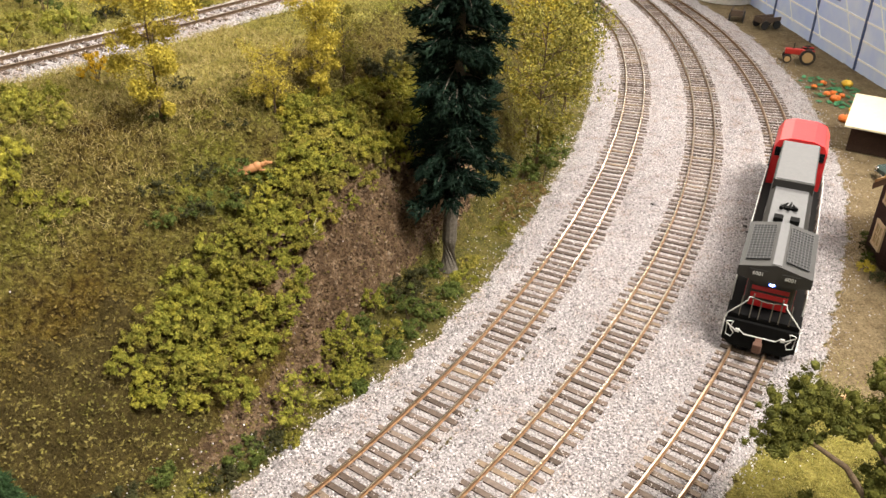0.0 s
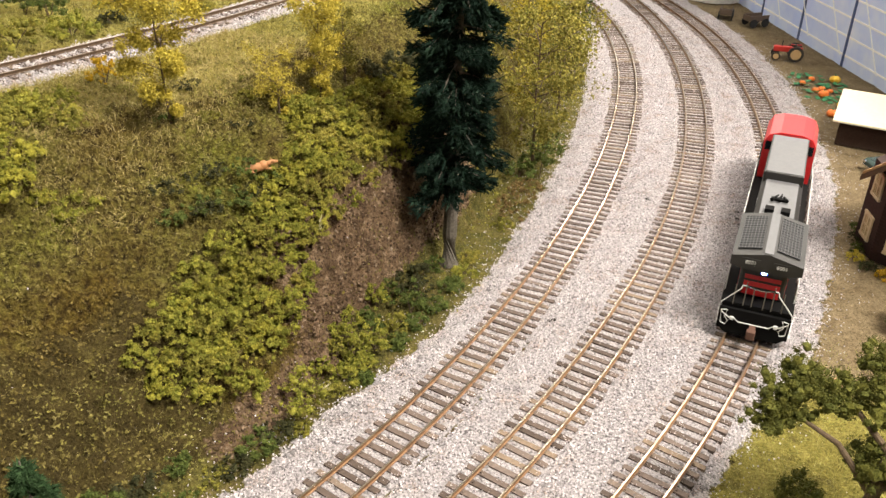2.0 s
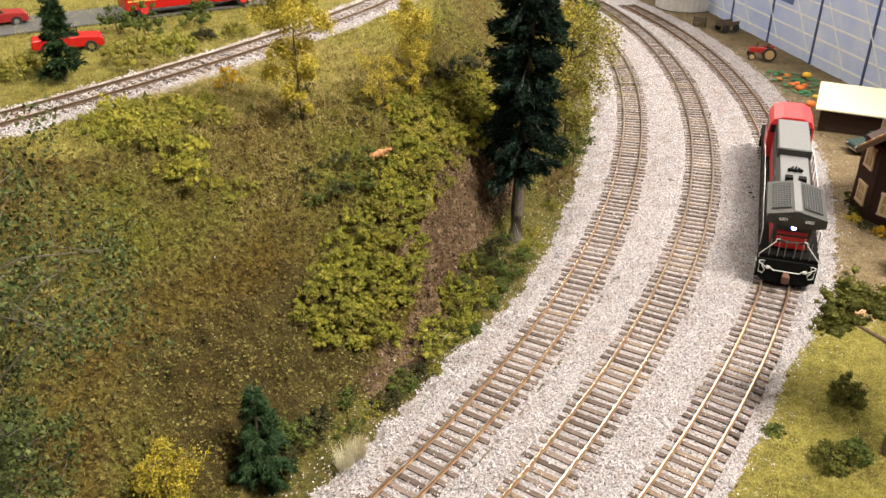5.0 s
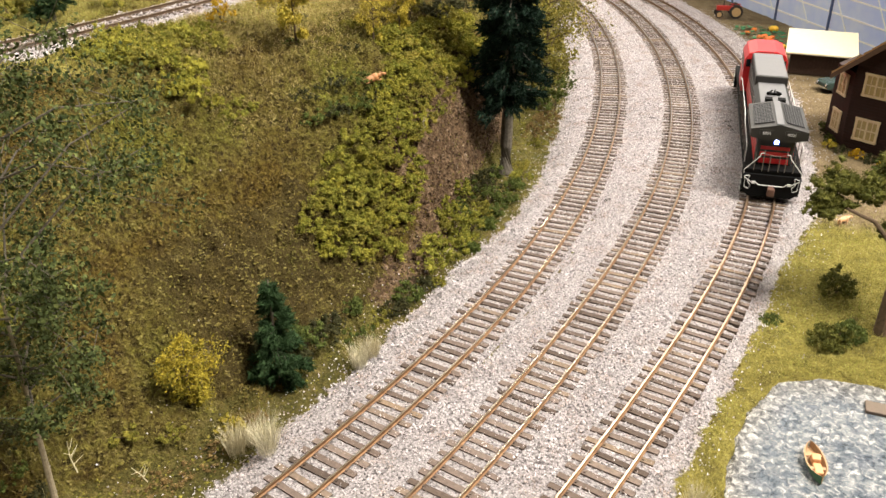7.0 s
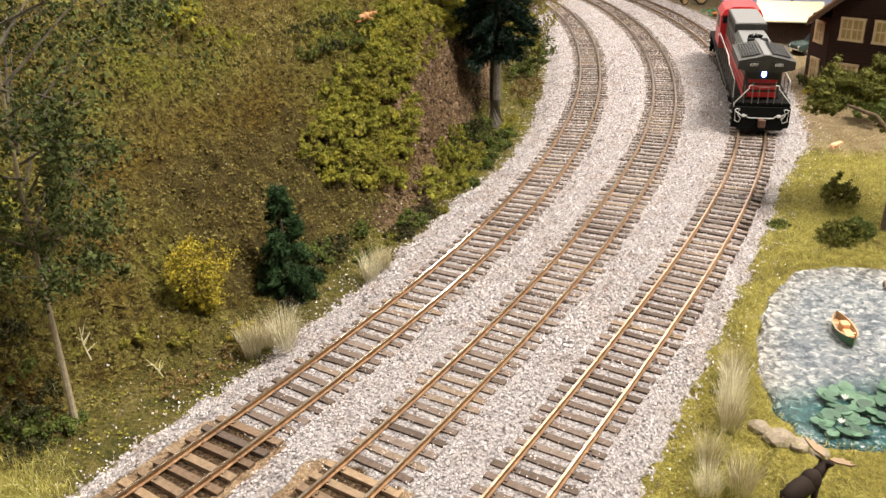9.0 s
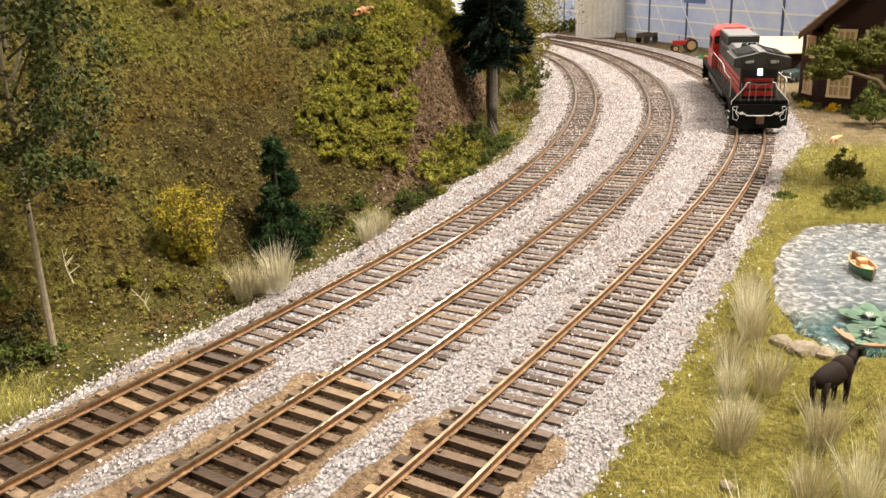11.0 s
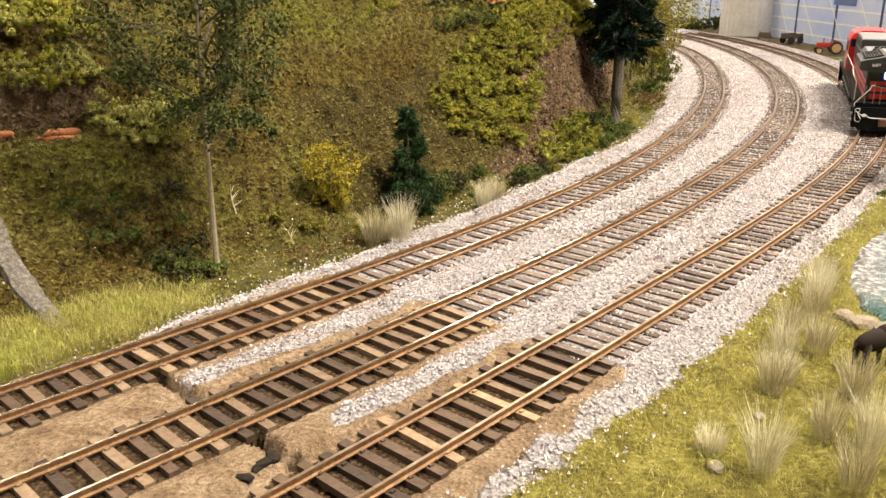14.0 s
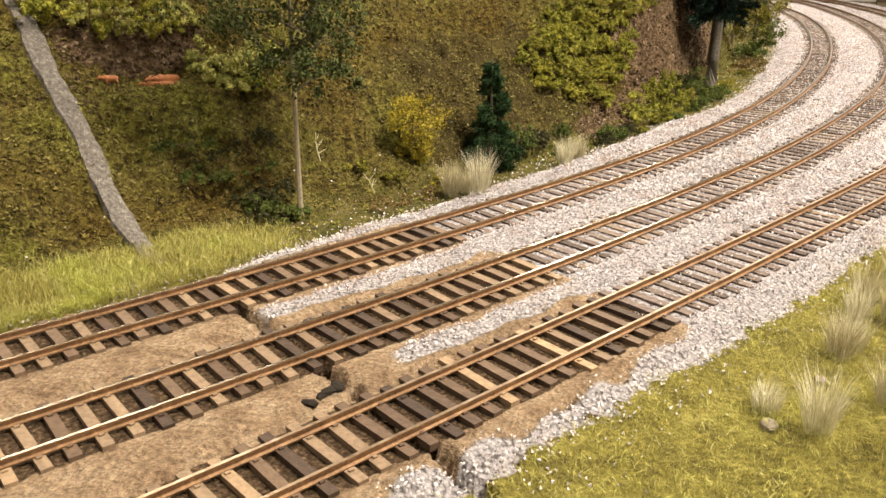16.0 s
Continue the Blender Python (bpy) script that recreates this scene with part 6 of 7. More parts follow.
def motor_car(name, label, m, paint, length=0.050, roof=True, seat="dark"):
    """A small model car, nose along +x."""
    t = thing(name, label, "car", m)
    glass, tyre, chrome = plain("car_glass", (0.02, 0.025, 0.03), 0.1), plain("tyre", (0.015, 0.015, 0.015), 0.8), plain("chrome", (0.7, 0.7, 0.7), 0.2, 1.0)
    h, w = length / 2, length * 0.19
    body = prism(bmesh.new(), [(-h, 0.004), (h, 0.004), (h, 0.0085), (h * 0.9, 0.0100), (h * 0.35, 0.0108), (-h * 0.55, 0.0108), (-h * 0.97, 0.0098), (-h, 0.0085)], "y", -w, w)
    bmesh.ops.bevel(body, geom=list(body.edges), offset=0.0007, segments=2, affect="EDGES", profile=0.6)
    part("body", body, paint, t)
    if roof:
        cabin = prism(bmesh.new(), [(-h * 0.55, 0.0106), (h * 0.32, 0.0106), (h * 0.12, 0.0158), (-h * 0.38, 0.0158)], "y", -w * 0.86, w * 0.86)
        cab = part("cabin", cabin, glass, t)
        part("roof", boxed(-h * 0.40, h * 0.14, -w * 0.84, w * 0.84, 0.0156, 0.0165, 0.0004), paint, cab)
    else:
        part("cockpit", boxed(-h * 0.50, h * 0.28, -w * 0.72, w * 0.72, 0.0100, 0.0112, 0.0003), plain("cockpit_dark", (0.02, 0.018, 0.018), 0.6), t)
        part("windscreen", boxed(h * 0.28, h * 0.31, -w * 0.75, w * 0.75, 0.0108, 0.0150), glass, t)
        bm = boxed(-h * 0.30, -h * 0.22, -w * 0.6, w * 0.6, 0.0105, 0.0145, 0.0004)
        part("seat", bm, plain("seat_dark", (0.04, 0.03, 0.03), 0.6), t)
    part("bumper", boxed(h, h + 0.0008, -w * 0.9, w * 0.9, 0.0045, 0.0060, 0.0003), chrome, t)
    part("bumper", boxed(-h - 0.0008, -h, -w * 0.9, w * 0.9, 0.0045, 0.0060, 0.0003), chrome, t)
    for sy in (-1, 1):
        part("headlight", cyl(bmesh.new(), (h - 0.0004, sy * w * 0.7, 0.0078), (h + 0.0005, sy * w * 0.7, 0.0078), 0.0012, None, 12), chrome, t)
        for x in (-h * 0.6, h * 0.62):
            wheel = part("wheel", cyl(bmesh.new(), (x, sy * w - sy * 0.002, 0.0040), (x, sy * w + sy * 0.0003, 0.0040), 0.0040, None, 16), tyre, t)
            part("hubcap", cyl(bmesh.new(), (x, sy * w + sy * 0.0002, 0.0040), (x, sy * w + sy * 0.0006, 0.0040), 0.0020, None, 12), chrome, wheel)
    return t


def tractor():
    red, tyre, tan = plain("tractor_red", (0.42, 0.03, 0.02), 0.5), plain("tractor_tyre", (0.03, 0.025, 0.022), 0.9), plain("tractor_rim", (0.45, 0.30, 0.14), 0.6)
    t = thing("tractor", "small red tractor with big tan-rimmed rear wheels", "tractor", pose(0.336, 0.898, -0.003, 0, 0, 165))
    part("bonnet", boxed(0.0, 0.018, -0.0028, 0.0028, 0.008, 0.0135, 0.0008), red, t)
    part("rear_axle", boxed(-0.008, 0.001, -0.005, 0.005, 0.006, 0.0105, 0.0008), red, t)
    part("seat", boxed(-0.009, -0.005, -0.002, 0.002, 0.0125, 0.0140, 0.0004), tyre, t)
    part("exhaust", cyl(bmesh.new(), (0.010, 0, 0.0135), (0.010, 0, 0.019), 0.0005, None, 8), tyre, t)
    bm = tube(bmesh.new(), [(0, 0, 0.012), (-0.003, 0, 0.0158)], 0.0004, 6)
    cyl(bm, (-0.003, 0, 0.0156), (-0.0032, 0, 0.0160), 0.0024, None, 14)
    part("steering_wheel", bm, tyre, t)
    for sy in (-1, 1):
        part("mudguard", boxed(-0.010, 0.001, sy * 0.0062 - 0.0018, sy * 0.0062 + 0.0018, 0.0138, 0.0146, 0.0003), red, t)
        for x, r, wd in ((-0.004, 0.0078, 0.0024), (0.015, 0.0042, 0.0016)):
            wheel = part("wheel", cyl(bmesh.new(), (x, sy * 0.0062, r), (x, sy * (0.0062 + 2 * wd * 0.7), r), r, None, 20), tyre, t)
            part("rim", cyl(bmesh.new(), (x, sy * (0.0062 + 1.38 * wd), r), (x, sy * (0.0065 + 1.42 * wd), r), r * 0.68, None, 16), tan, wheel)


def wagon(x, y, turn, label):
    wood, dark = plain("wagon_wood", (0.10, 0.07, 0.05), 0.8), plain("wagon_iron", (0.02, 0.02, 0.02), 0.7)
    t = thing("farm_wagon", label, "wagon", pose(x, y, -0.003, 0, 0, turn), "farm wagons")
    part("bed", boxed(-0.013, 0.013, -0.007, 0.007, 0.007, 0.0085, 0.0003), wood, t)
    for sy in (-1, 1):
        part("side_board", boxed(-0.013, 0.013, sy * 0.0066 - 0.0005, sy * 0.0066 + 0.0005, 0.0085, 0.0135), wood, t)
        for xx in (-0.008, 0.008):
            part("wheel", cyl(bmesh.new(), (xx, sy * 0.0072, 0.005), (xx, sy * 0.0085, 0.005), 0.005, None, 16), dark, t)
    part("end_board", boxed(-0.0135, -0.0125, -0.0066, 0.0066, 0.0085, 0.0135), wood, t)


def silo():
    metal = grainy("galvanised_silo_sheet", [(0.3, (0.60, 0.59, 0.57)), (0.7, (0.82, 0.80, 0.77))], 60, 0.32, 0.1, 0.0005, 0.4)
    t = thing("silo", "grey corrugated metal farm silo", "silo", pose(0.325, 1.175, -0.003))
    bm = bmesh.new()
    seg = 64
    rings = []
    for z in (0, 0.16):
        rings.append([bm.verts.new(((0.040 + 0.0008 * (i % 2)) * math.cos(2 * math.pi * i / seg), (0.040 + 0.0008 * (i % 2)) * math.sin(2 * math.pi * i / seg), z)) for i in range(seg)])
    for i in range(seg):
        bm.faces.new((rings[0][i], rings[0][(i + 1) % seg], rings[1][(i + 1) % seg], rings[1][i]))
    part("shell", bm, metal, t)
    part("roof_cone", cyl(bmesh.new(), (0, 0, 0.16), (0, 0, 0.185), 0.042, 0.004, 32), metal, t)
    for z in (0.03, 0.06, 0.09, 0.12):
        part("hoop", cyl(bmesh.new(), (0, 0, z), (0, 0, z + 0.0012), 0.0414, None, 48), metal, t)


def backdrop():
    blue = grainy("printed_backdrop_blue", [(0.3, (0.46, 0.57, 0.95)), (0.5, (0.58, 0.68, 0.97)), (0.7, (0.74, 0.81, 0.98))], 9, 0.6, 0)
    navy, pale, pink = plain("backdrop_seam", (0.05, 0.08, 0.20), 0.6), plain("backdrop_line", (0.93, 0.94, 0.97), 0.6), plain("backdrop_pink", (0.75, 0.10, 0.22), 0.6)
    a, b = Vector((0.428, 0.52)), Vector((0.318, 1.42))
    d = b - a
    n = d.length
    t = thing("backdrop", "pale blue printed backdrop board with seams and window rows", "backdrop", pose(a.x, a.y, -0.004, 0, 0, math.degrees(math.atan2(d.y, d.x))), kind="structure")
    part("board", boxed(0, n, -0.006, 0.0, 0, 0.30), blue, t)
    for i in range(9):
        x = 0.07 + i * 0.098
        part("seam", boxed(x - 0.0020, x + 0.0020, -0.0001, 0.0006, 0, 0.30), navy, t)
    for i in range(15):
        z = 0.012 + i * 0.0185
        part("siding_line", boxed(0, n, -0.0001, 0.0004, z - 0.0009, z + 0.0009), pale, t)
    for i in range(13):
        x = 0.02 + i * 0.07
        part("printed_streak", prism(bmesh.new(), [(x, 0.01), (x + 0.0022, 0.01), (x + 0.0722, 0.10), (x + 0.07, 0.10)], "y", 0.0003, 0.0007), plain("backdrop_streak", (0.85, 0.89, 0.97), 0.6), t)
    for x, w in ((0.42, 0.05), (0.62, 0.06)):
        for z in (0.055, 0.095, 0.135):
            part("printed_window", boxed(x, x + w, 0.0002, 0.0009, z, z + 0.026), plain("printed_glass", (0.10, 0.18, 0.42), 0.4), t)
    for i in range(3):
        part("printed_banner", boxed(0.30 + i * 0.05, 0.335 + i * 0.05, 0.0002, 0.0009, 0.098, 0.118), pink, t)
    sky = grainy("printed_sky", [(0.3, (0.66, 0.74, 0.86)), (0.7, (0.82, 0.87, 0.92))], 4, 0.7, 0)
    t = thing("backdrop", "pale sky backdrop board behind the bend", "backdrop", pose(0.32, 1.42, -0.004, 0, 0, 154), kind="structure")
    part("board", boxed(0, 0.95, 0.0, 0.006, 0, 0.30), sky, t)
    part("printed_field", boxed(0, 0.95, -0.0008, 0.0001, 0, 0.030), grainy("printed_meadow", [(0.3, (0.10, 0.17, 0.05)), (0.7, (0.20, 0.30, 0.10))], 30, 0.7, 0), t)


def hedge():
    gen = np.random.default_rng(77)
    t = thing("hedge", "clipped green hedge beyond the bend of the track", "hedge", pose(0.235, 1.285, -0.004))
    k = 220
    c = np.c_[gen.uniform(0, 0.095, k), gen.uniform(-0.008, 0.008, k), gen.uniform(0.001, 0.019, k)]
    part("foliage", mesh_np("foliage", *foam(gen, c, gen.uniform(0.002, 0.004, k), 5000, 0.0006), M["foam_green"]), None, t)


def pumpkin_patch():
    orange, yellow, green = plain("pumpkin_orange", (0.62, 0.15, 0.02), 0.5), plain("pumpkin_yellow", (0.70, 0.42, 0.03), 0.5), plain("vine_green", (0.03, 0.16, 0.06), 0.6)
    g = random.Random(3)
    base = bmesh.new()
    bmesh.ops.create_uvsphere(base, u_segments=16, v_segments=8, radius=1)
    for v in base.verts:
        a = math.atan2(v.co.y, v.co.x)
        k = 1 + 0.06 * math.cos(8 * a)
        v.co.x, v.co.y, v.co.z = v.co.x * k, v.co.y * k, v.co.z * 0.72
    me = bpy.data.meshes.new("pumpkin")
    base.to_mesh(me)
    base.free()
    for i, (x, y, r, m) in enumerate([(0.329, 0.782, 0.0048, orange), (0.356, 0.826, 0.0050, yellow), (0.322, 0.818, 0.0030, orange), (0.318, 0.731, 0.0048, orange), (0.334, 0.800, 0.0034, orange), (0.327, 0.797, 0.0034, orange), (0.340, 0.795, 0.0028, orange), (0.335, 0.830, 0.0032, orange), (0.335, 0.757, 0.0030, yellow)]):
        data = me.copy()
        data.materials.append(m)
        ob = part("pumpkin", data, None)
        ob.matrix_basis = pose(x, y, -0.004 + r * 0.70, 0, 0, g.uniform(0, 360)) @ Matrix.Scale(r, 4)
        tagged(ob, "ripe %s pumpkin lying on the earth" % ("yellow" if m is yellow else "orange"), "pumpkin", "pumpkins")
        part("stalk", cyl(bmesh.new(), (0, 0, 0.6), (0.15, 0, 1.05), 0.14, 0.08, 8), green, ob)
    t = thing("pumpkin_vine", "green pumpkin vines spread over the earth", "vine", pose(0, 0, 0))
    for i in range(60):
        u = g.random()
        x, y = 0.318 + 0.036 * u + g.uniform(-0.010, 0.012), 0.835 - 0.09 * g.random() + 0.02 * (1 - u)
        leaf = part("vine_leaf", boxed(-0.0028, 0.0028, -0.0018, 0.0018, 0, 0.0006, 0.0002), green, t)
        leaf.matrix_basis = pose(x, y, -0.003 + g.uniform(0, 0.0012), g.uniform(-18, 18), g.uniform(-18, 18), g.uniform(0, 180))


def pond():
    m, n, l, b = nodes_of("rippled_pond_resin")
    pos = n.new("ShaderNodeNewGeometry").outputs["Position"]
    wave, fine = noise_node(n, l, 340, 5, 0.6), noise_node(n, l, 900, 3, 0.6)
    wave.inputs["Distortion"].default_value = 0.8
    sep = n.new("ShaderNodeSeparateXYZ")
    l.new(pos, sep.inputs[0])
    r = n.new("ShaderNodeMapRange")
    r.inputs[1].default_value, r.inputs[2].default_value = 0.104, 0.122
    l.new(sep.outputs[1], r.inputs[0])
    # ripple glints painted into the colour: pale crests, dark troughs
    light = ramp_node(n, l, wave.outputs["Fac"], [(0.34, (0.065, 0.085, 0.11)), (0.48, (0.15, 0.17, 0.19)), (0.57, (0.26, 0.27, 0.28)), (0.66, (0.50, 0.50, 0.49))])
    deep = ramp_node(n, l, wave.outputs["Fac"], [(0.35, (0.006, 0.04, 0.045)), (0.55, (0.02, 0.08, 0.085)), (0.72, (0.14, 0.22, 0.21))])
    broad = noise_node(n, l, 45, 3)
    rim = n.new("ShaderNodeVertexColor")
    rim.layer_name = "rim"
    # whitish resin rim, with the same painted glints on its ripples
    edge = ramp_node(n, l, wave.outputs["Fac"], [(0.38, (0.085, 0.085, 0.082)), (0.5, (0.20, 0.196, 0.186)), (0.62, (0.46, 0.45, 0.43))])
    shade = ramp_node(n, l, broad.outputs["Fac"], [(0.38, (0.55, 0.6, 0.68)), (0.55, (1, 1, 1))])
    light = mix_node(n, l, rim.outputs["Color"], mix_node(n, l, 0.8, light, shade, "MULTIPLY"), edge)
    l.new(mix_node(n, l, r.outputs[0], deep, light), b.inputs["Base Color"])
    b.inputs["Roughness"].default_value, b.inputs["Specular IOR Level"].default_value = 0.12, 0.8
    h = n.new("ShaderNodeMath")
    h.operation = "MULTIPLY_ADD"
    l.new(fine.outputs["Fac"], h.inputs[0])
    h.inputs[1].default_value = 0.35
    l.new(wave.outputs["Fac"], h.inputs[2])
    bump_node(n, l, b, h.outputs[0], 1.0, 0.0030)
    p = np.array(POND)
    c = p.mean(0)
    bm = bmesh.new()
    k = 90
    s = np.linspace(0, len(p), k, endpoint=False)
    q = np.c_[np.interp(s, range(len(p) + 1), np.r_[p[:, 0], p[0, 0]]), np.interp(s, range(len(p) + 1), np.r_[p[:, 1], p[0, 1]])]
    mid = bm.verts.new((c[0], c[1], -0.0034))
    rings, ring_of = [], {mid: 0.0}
    for f in (0.25, 0.5, 0.72, 0.93, 1.0, 1.03):
        z = -0.0034 if f < 0.9 else (-0.0032 if f < 1 else (-0.0026 if f == 1.0 else -0.0048))
        rings.append([bm.verts.new((c[0] + (x - c[0]) * f + g[0], c[1] + (y - c[1]) * f + g[1], z)) for (x, y), g in zip(q, rng.normal(size=(k, 2)) * 0.0006 * (f >= 0.93))])
        ring_of.update({v: f for v in rings[-1]})
    for i in range(k):
        bm.faces.new((mid, rings[0][i], rings[0][(i + 1) % k]))
        for a, bb in zip(rings[:-1], rings[1:]):
            bm.faces.new((a[i], bb[i], bb[(i + 1) % k], a[(i + 1) % k]))
    for f in bm.faces:
        f.smooth = True
    glow = bm.loops.layers.float_color.new("rim")
    for f in bm.faces:
        for lp in f.loops:
            v = max(0.0, min(1.0, (ring_of[lp.vert] - 0.74) / 0.26))
            lp[glow] = (v, v, v, 1)
    tagged(part("pond_water", bm, m), "rippled glossy pond of clear and white resin with painted-in glints", "water", kind="structure")
    g = random.Random(9)
    leaf_m = by_piece("lily_leaf", [(0, (0.015, 0.052, 0.030)), (0.5, (0.035, 0.098, 0.056)), (1, (0.075, 0.16, 0.095))], 0.6, 500, "object", 0.4)
    white = plain("lily_flower", (0.8, 0.8, 0.74), 0.6)
    lily = bmesh.new()
    pts = [(0.0034 * math.cos(a) * (0.55 + 0.45 * math.cos(a / 2)), 0.0026 * math.sin(a)) for a in [math.pi * (-0.92 + 1.84 * i / 12) for i in range(13)]]
    prism(lily, [(-0.0006, 0)] + pts, "z", 0, 0.0003)
    me = bpy.data.meshes.new("lily_leaf")
    lily.to_mesh(me)
    lily.free()
    me.materials.append(leaf_m)
    for cx, cy in ((0.021, 0.092), (0.030, 0.104), (0.040, 0.094), (0.052, 0.102), (0.060, 0.090)):
        t = thing("water_lily", "green water lily with spread leaves on the pond", "water lily", pose(cx, cy, -0.0026), "water lilies")
        for i in range(24):
            ob = new("leaf", me)
            a = i * 2.4 + g.uniform(-0.3, 0.3)
            q = 0.0022 + 0.0050 * math.sqrt(g.random())
            ob.matrix_basis = pose(q * math.cos(a), q * math.sin(a), g.uniform(0, 0.0010), g.uniform(-14, 14), -g.uniform(0, 16), math.degrees(a)) @ Matrix.Scale(g.uniform(0.75, 1.15), 4)
            ob.parent = t
        bm = bmesh.new()
        for i in range(7):
            a = i * 0.9
            tube(bm, [(0, 0, 0.0004), (0.0012 * math.cos(a), 0.0012 * math.sin(a), 0.0022)], 0.0003, 5, 0.0001)
        part("flower", bm, white, t)
    # rowing boat
    green, tan = plain("boat_green", (0.035, 0.095, 0.045), 0.45), plain("boat_wood", (0.30, 0.18, 0.09), 0.6)
    t = thing("rowing_boat", "small green rowing boat with tan inside on the pond", "boat", pose(0.0560, 0.1455, -0.0030, 0, 0, 75) @ Matrix.Scale(0.85, 4))
    bm = bmesh.new()
    rows = []
    for i in range(11):
        u = -1 + 0.2 * i
        w = 0.0046 * (1 - abs(u) ** 2.6) + 0.0002
        z = 0.0040 + 0.0012 * u * u
        rows.append([bm.verts.new((0.0128 * u, y, zz)) for y, zz in ((-w, z), (-w * 0.75, 0.0006), (w * 0.75, 0.0006), (w, z), (w * 0.84, z), (w * 0.62, 0.0014), (-w * 0.62, 0.0014), (-w * 0.84, z))])
    for a, bb in zip(rows[:-1], rows[1:]):
        for j in range(8):
            f = bm.faces.new((a[j], a[(j + 1) % 8], bb[(j + 1) % 8], bb[j]))
            f.material_index = 1 if j in (3, 4, 5, 6, 7) else 0
    bmesh.ops.recalc_face_normals(bm, faces=bm.faces)
    hull = part("hull", bm, green, t)
    hull.data.materials.append(tan)
    for x in (-0.005, 0.004):
        part("thwart", boxed(x - 0.0009, x + 0.0009, -0.0036, 0.0036, 0.0030, 0.0035), tan, t)
    bm = boxed(-0.0015, 0.0025, -0.0018, 0.0018, 0.0, 0.0032, 0.0009)
    box(bm, -0.0075, -0.0015, -0.0016, 0.0016, 0.0, 0.0016, 0.0006)
    ob = part("figurine", bm, plain("figurine_tan", (0.52, 0.26, 0.12), 0.6))
    ob.matrix_basis = pose(0.0560, 0.1455, -0.0012, 0, 0, 75)
    tagged(ob, "plain tan doll shape lying in the boat", "figurine")
    # landing plank and shore stones
    ob = part("landing_plank", boxed(-0.018, 0.018, -0.004, 0.004, 0, 0.0016, 0.0004), plain("grey_plank", (0.11, 0.085, 0.066), 0.9))
    ob.matrix_basis = pose(0.112, 0.170, -0.0034, 0, 0, -28)
    tagged(ob, "weathered grey landing plank at the pond", "plank")
    pale = grainy("pale_shore_stone", [(0.3, (0.12, 0.098, 0.07)), (0.7, (0.25, 0.205, 0.155))], 300, 0.8, 0.5)
    for i, (x, y, r) in enumerate([(-0.001, 0.090, 0.0045), (0.003, 0.086, 0.0032), (-0.005, 0.097, 0.0034), (0.007, 0.081, 0.0028), (0.030, 0.076, 0.0022), (-0.077, 0.006, 0.0022), (-0.058, 0.030, 0.0015)]):
        bm = bmesh.new()
        bmesh.ops.create_icosphere(bm, subdivisions=2, radius=1)
        for v in bm.verts:
            v.co *= 1 + 0.28 * noise.noise(v.co * 1.3 + Vector((i * 3.1, 0, 0)))
        ob = part("stone", bm, pale)
        ob.matrix_basis = pose(x, y, -0.0035, 0, 0, i * 50) @ Matrix.Diagonal((r * 1.25, r, r * 0.62, 1))
        tagged(ob, "pale rounded stone lying in the grass", "stone", "stones")


# ---------------------------------------------------------------- animals made of painted metal
def beast(name, label, m, material, length, high, neck=0.35, antlers=False, lying=False):
    """One plain mesh: barrel, legs, neck and head, nose along +x."""
    bm = bmesh.new()
    r = length * (0.17 if lying else 0.20)
    lift = r * 0.8 if lying else high - r
    bmesh.ops.create_uvsphere(bm, u_segments=14, v_segments=9, radius=1, matrix=Matrix.LocRotScale((0, 0, lift), None, (length * 0.46, r * 0.85, r)))
    bmesh.ops.create_uvsphere(bm, u_segments=12, v_segments=8, radius=1, matrix=Matrix.LocRotScale((length * 0.26, 0, lift + r * 0.22), None, (r * 1.1, r * 0.85, r * 1.05)))
    for x in (-0.30, 0.30):
        for sy in (-1, 1):
            if lying:
                cyl(bm, (length * x, sy * r * 0.7, 0.0006), (length * (x + 0.22), sy * r * 0.9, 0.0006), r * 0.24, r * 0.18, 8)
            else:
                cyl(bm, (length * x, sy * r * 0.5, 0), (length * x * 0.95, sy * r * 0.5, lift), r * 0.17, r * 0.33, 8)
    head = Vector((length * 0.62, 0, lift + high * neck))
    cyl(bm, (length * 0.36, 0, lift + r * 0.3), head, r * 0.62, r * 0.40, 10)
    cyl(bm, head + Vector((-r * 0.3, 0, r * 0.1)), head + Vector((length * 0.20, 0, -high * 0.10)), r * 0.48, r * 0.28, 10)
    for sy in (-1, 1):
        cyl(bm, head + Vector((-r * 0.1, sy * r * 0.3, r * 0.3)), head + Vector((-r * 0.3, sy * r * 0.9, r * 0.6)), r * 0.16, r * 0.04, 6)
    cyl(bm, (-length * 0.44, 0, lift + r * 0.2), (-length * 0.52, 0, lift - r * 0.6), r * 0.12, r * 0.08, 6)
    ob = part(name, bm, material)
    for f in ob.data.polygons:
        f.use_smooth = True
    ob.matrix_basis = m
    return ob


